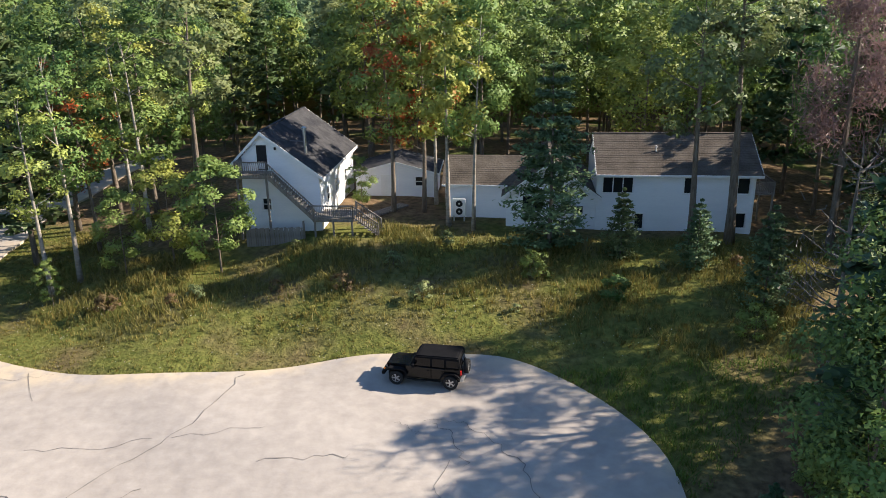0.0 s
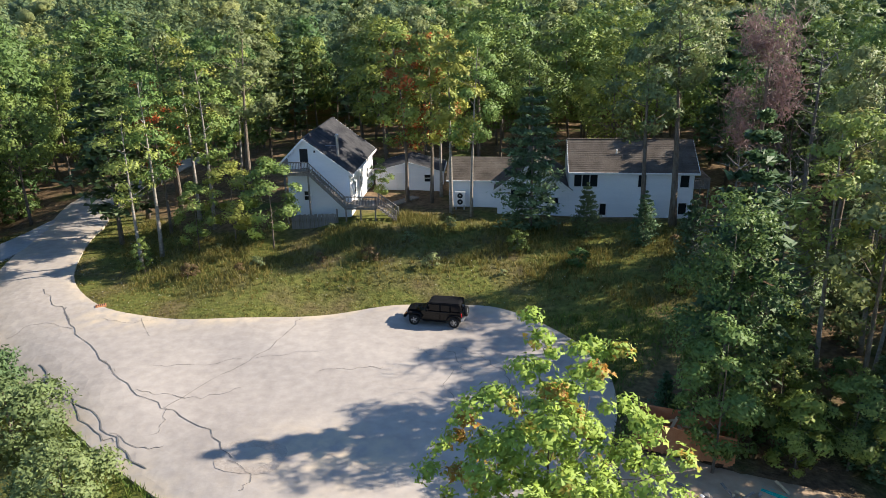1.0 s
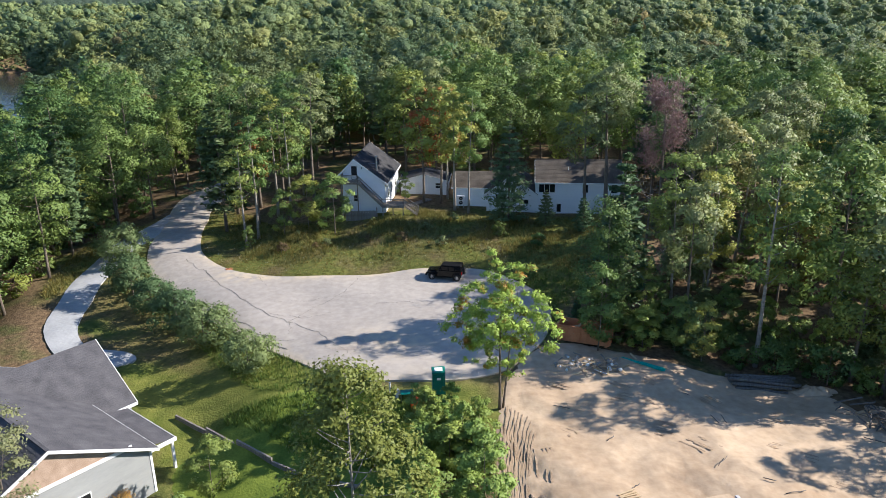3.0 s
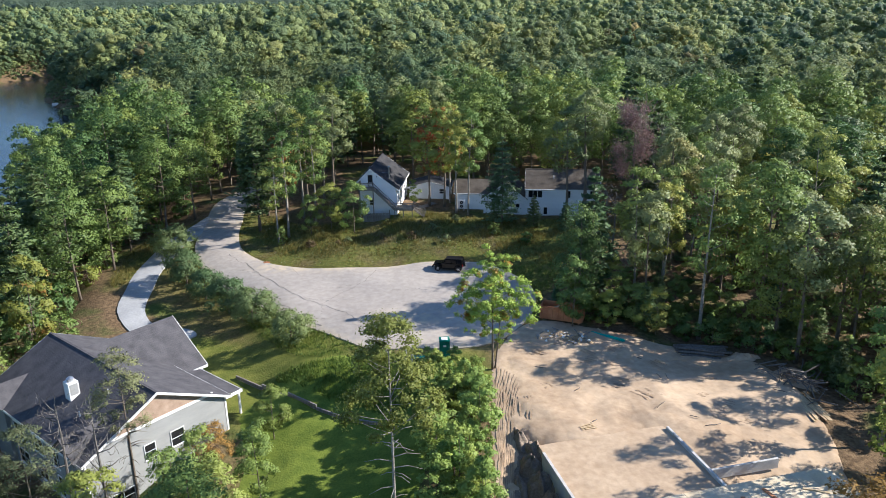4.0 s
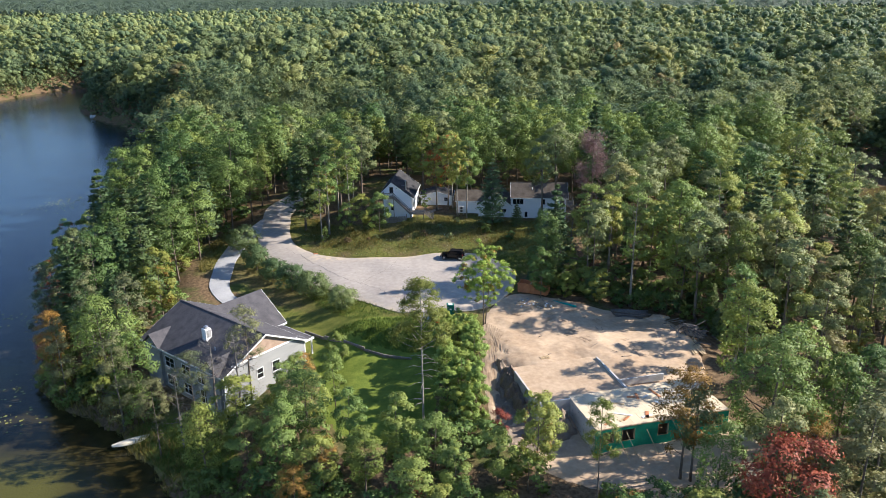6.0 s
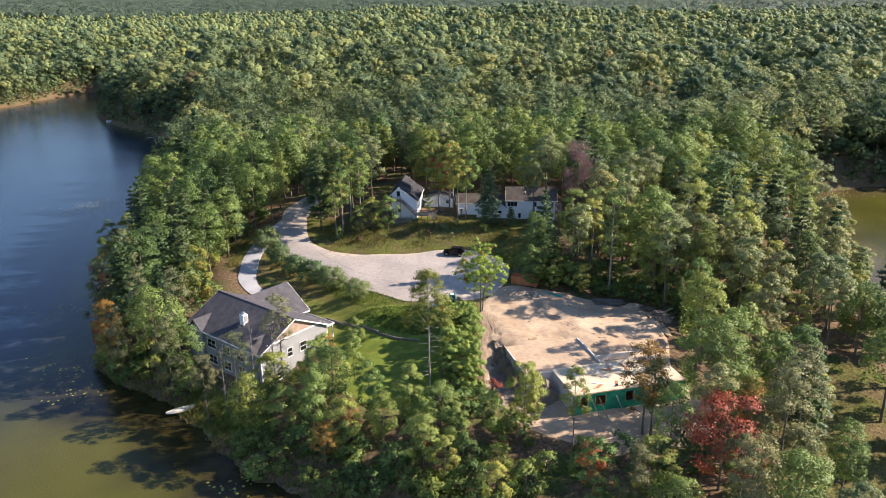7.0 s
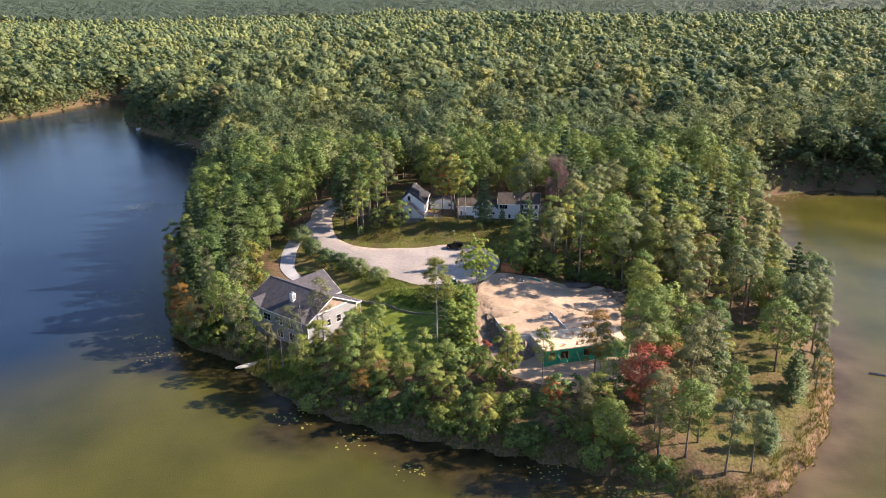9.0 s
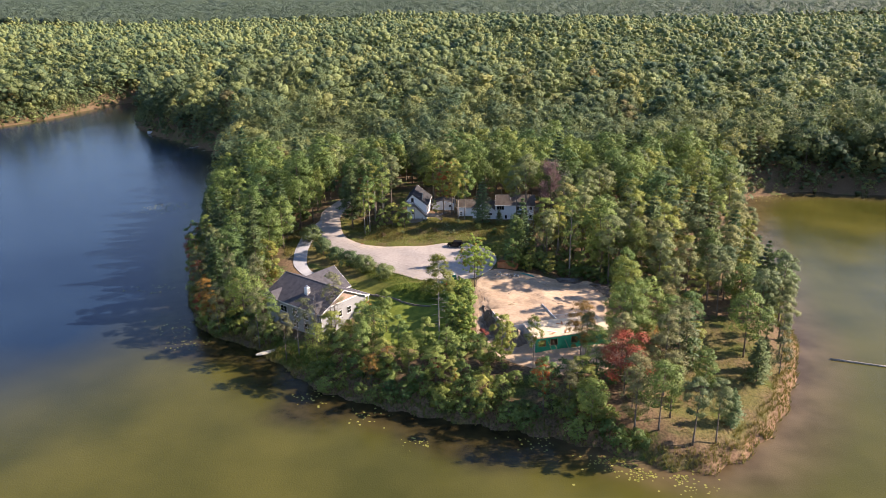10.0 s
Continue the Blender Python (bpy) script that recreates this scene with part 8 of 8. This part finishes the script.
# leafy understorey that closes the canopy between the crowns
def canopy_floor(name, x0, x1, y_lo, y_hi, step, seed):
    r = np.random.default_rng(seed)
    ux, uy = np.meshgrid(np.arange(x0, x1, step), np.arange(y_lo, y_hi, step))
    sh2 = ux.shape
    ux, uy = (ux + r.uniform(-0.35, 0.35, sh2) * step).ravel(), (uy + r.uniform(-0.35, 0.35, sh2) * step).ravel()
    uz = ground_height(ux, uy) + r.uniform(5, 10, ux.size)
    ui = np.arange(ux.size).reshape(sh2)
    uq = np.stack([ui[:-1, :-1], ui[:-1, 1:], ui[1:, 1:], ui[1:, :-1]], -1).reshape(-1, 4)
    good = (inland(ux, uy) > 12) & in_view(ux, uy)
    uq = uq[good[uq].all(1)]
    kept_ = np.unique(uq)
    back_ = np.zeros(ux.size, int)
    back_[kept_] = np.arange(kept_.size)
    tint_ = np.clip(0.35 + 0.28 * wave(ux, uy, 34.0, 1) + r.uniform(-0.15, 0.15, ux.size), 0, 0.99)[kept_]
    me_ = arrays(name, np.column_stack([ux, uy, uz])[kept_], back_[uq], [FAR_GREEN], smooth=True, tint=tint_)
    return tagged(new(name, me_), "leafy lower canopy between the forest crowns", "woods", kind="stuff")


canopy_floor("lower_canopy", -330, 340, 122, 350, 4.0, 14)
canopy_floor("lower_canopy", -1060, 1060, 346, 1475, 11.0, 15)

# distant canopy: a rumpled roof of crowns
cr = np.random.default_rng(91)
rows = []
y0 = 1465.0
ys_ = [y0]
while ys_[-1] < 4850:
    ys_.append(ys_[-1] + 8 + (ys_[-1] - y0) * 0.006)
cols = 280
gy = np.array(ys_)
t = np.linspace(-1, 1, cols)
FY = np.repeat(gy[:, None], cols, 1)
FX = t[None, :] * (0.66 * (FY + 165) + 60)
FX = FX + cr.uniform(-2, 2, FX.shape)
FZ = ground_height(FX.ravel(), FY.ravel()).reshape(FX.shape) + 7 + cr.random(FX.shape) * 15 + 3 * wave(FX, FY, 40)
fi = np.arange(FX.size).reshape(FX.shape)
fq = np.stack([fi[:-1, :-1], fi[:-1, 1:], fi[1:, 1:], fi[1:, :-1]], -1).reshape(-1, 4)
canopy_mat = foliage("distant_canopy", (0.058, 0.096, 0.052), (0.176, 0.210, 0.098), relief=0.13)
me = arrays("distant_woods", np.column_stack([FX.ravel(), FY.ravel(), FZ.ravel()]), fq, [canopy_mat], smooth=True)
tagged(new("distant_woods", me), "far forest canopy on low hills", "woods", kind="stuff")

# ---- grass: blades past counting ----
def blades(name, spots, heights, width, mat, label, seed, per=4, lean=0.35):
    r = np.random.default_rng(seed)
    spots = np.asarray(spots)
    n = len(spots)
    z = ground_height(spots[:, 0], spots[:, 1])
    base = np.repeat(np.column_stack([spots, z - 0.03]), per, 0) + np.column_stack([r.normal(size=(n * per, 2)) * 0.09, np.zeros(n * per)])
    hgt = np.repeat(np.asarray(heights), per) * r.uniform(0.6, 1.25, n * per)
    a = r.uniform(0, 6.28, n * per)
    side = np.column_stack([np.cos(a), np.sin(a), np.zeros(n * per)]) * width * 0.5
    tipv = np.column_stack([r.normal(size=(n * per, 2)) * lean * hgt[:, None], hgt])
    v = np.stack([base - side, base + side, base + tipv + side * 0.25, base + tipv - side * 0.25], 1).reshape(-1, 3)
    tint = np.repeat(np.repeat(r.random(n), per), 4)
    me_ = arrays(name, v, np.arange(len(v)).reshape(-1, 4), [mat], tint=tint)
    return tagged(new(name, me_), label, "grass", kind="stuff")


gr_ = np.random.default_rng(55)


def sown(poly, n, bar=()):
    x0, y0_ = poly.min(0)
    x1, y1 = poly.max(0)
    p_ = np.column_stack([gr_.uniform(x0, x1, n), gr_.uniform(y0_, y1, n)])
    ok = inside(poly, p_[:, 0], p_[:, 1])
    for b in bar:
        ok &= ~inside(b, p_[:, 0], p_[:, 1])
    return p_[ok]


slope = sown(VERGE, 44000, (ROAD, DRIVE, SITE, LAWN, *HOUSES))
north = slope[slope[:, 1] > 36]
clump = 0.5 + 0.5 * wave(north[:, 0], north[:, 1], 2.3, 1)
from_road = distance(np.vstack([ROAD, ROAD[:1]]), north[:, 0], north[:, 1])
tall = np.clip((from_road - 2.5) / 3, 0, 1)
keep_g = gr_.random(len(north)) < 0.35 + 0.65 * clump
blades("meadow_grass", north[keep_g], (0.12 + (0.12 + 0.42 * clump) * tall)[keep_g], 0.06, GRASS, "tall dry meadow grass and weeds on the slope", 1, 5)
south = slope[slope[:, 1] <= 36]
blades("bank_grass", south, gr_.uniform(0.15, 0.5, len(south)), 0.06, GRASS_GREEN, "rough green grass on the bank", 2, 4)
bank = sown(outline([(-20, 10.5), (-8, 12), (-4, 9), (-6, 2.5), (-12, 4.5), (-18, 8)], 3), 2600)
blades("bank_grass", bank, gr_.uniform(0.3, 0.7, len(bank)), 0.07, GRASS_GREEN, "tall green grass above the lawn wall", 3, 4)
cove = sown(COVE_GRASS, 1500)
blades("bank_grass", cove, gr_.uniform(0.3, 0.8, len(cove)), 0.08, GRASS_GREEN, "tall green grass on the lake bank", 6, 4)
rim_pts = np.column_stack([gr_.uniform(-75, 82, 60000), gr_.uniform(-60, 60, 60000)])
dd = inland(rim_pts[:, 0], rim_pts[:, 1])
reeds = rim_pts[(dd > -0.6) & (dd < 3.2) & ((np.abs(rim_pts[:, 0] + 3) > 33) | (gr_.random(len(dd)) < 0.25))]
sedge = rim_pts[(dd > -0.4) & (dd < 5.0) & (np.abs(rim_pts[:, 0] + 3) < 36) & (rim_pts[:, 1] < 0) & (gr_.random(len(dd)) < 0.8)]
blades("shore_sedge", sedge, gr_.uniform(0.3, 0.9, len(sedge)), 0.10, GRASS_GREEN, "green sedge and grass on the shaded lake bank", 7, 4)
blades("shore_reeds", reeds, gr_.uniform(0.5, 1.3, len(reeds)), 0.09, GRASS, "yellow-green reeds and sedge along the waterline", 4, 5)
pt = sown(POINT, 5000)
blades("point_grass", pt, gr_.uniform(0.1, 0.35, len(pt)), 0.08, GRASS, "thin dry grass on the point", 5, 3)
# white and yellow meadow flowers
fl_ = north[(from_road < 7) & (gr_.random(len(north)) < 0.07)]
fz = ground_height(fl_[:, 0], fl_[:, 1]) + gr_.uniform(0.25, 0.6, len(fl_))
flower_mat = material("flower_heads", (0.62, 0.60, 0.42), (0.80, 0.78, 0.70), 9, 0.8, island=0.3)
fa = np.repeat(np.column_stack([fl_, fz]), 4, 0) + np.tile(np.array([(-0.035, 0, 0), (0, -0.035, 0.02), (0.035, 0, 0), (0, 0.035, 0.02)]), (len(fl_), 1))
tagged(new("wildflowers", arrays("wildflowers", fa, np.arange(len(fa)).reshape(-1, 4), [flower_mat])), "small white wildflower heads in the meadow grass", "flowers", kind="stuff")
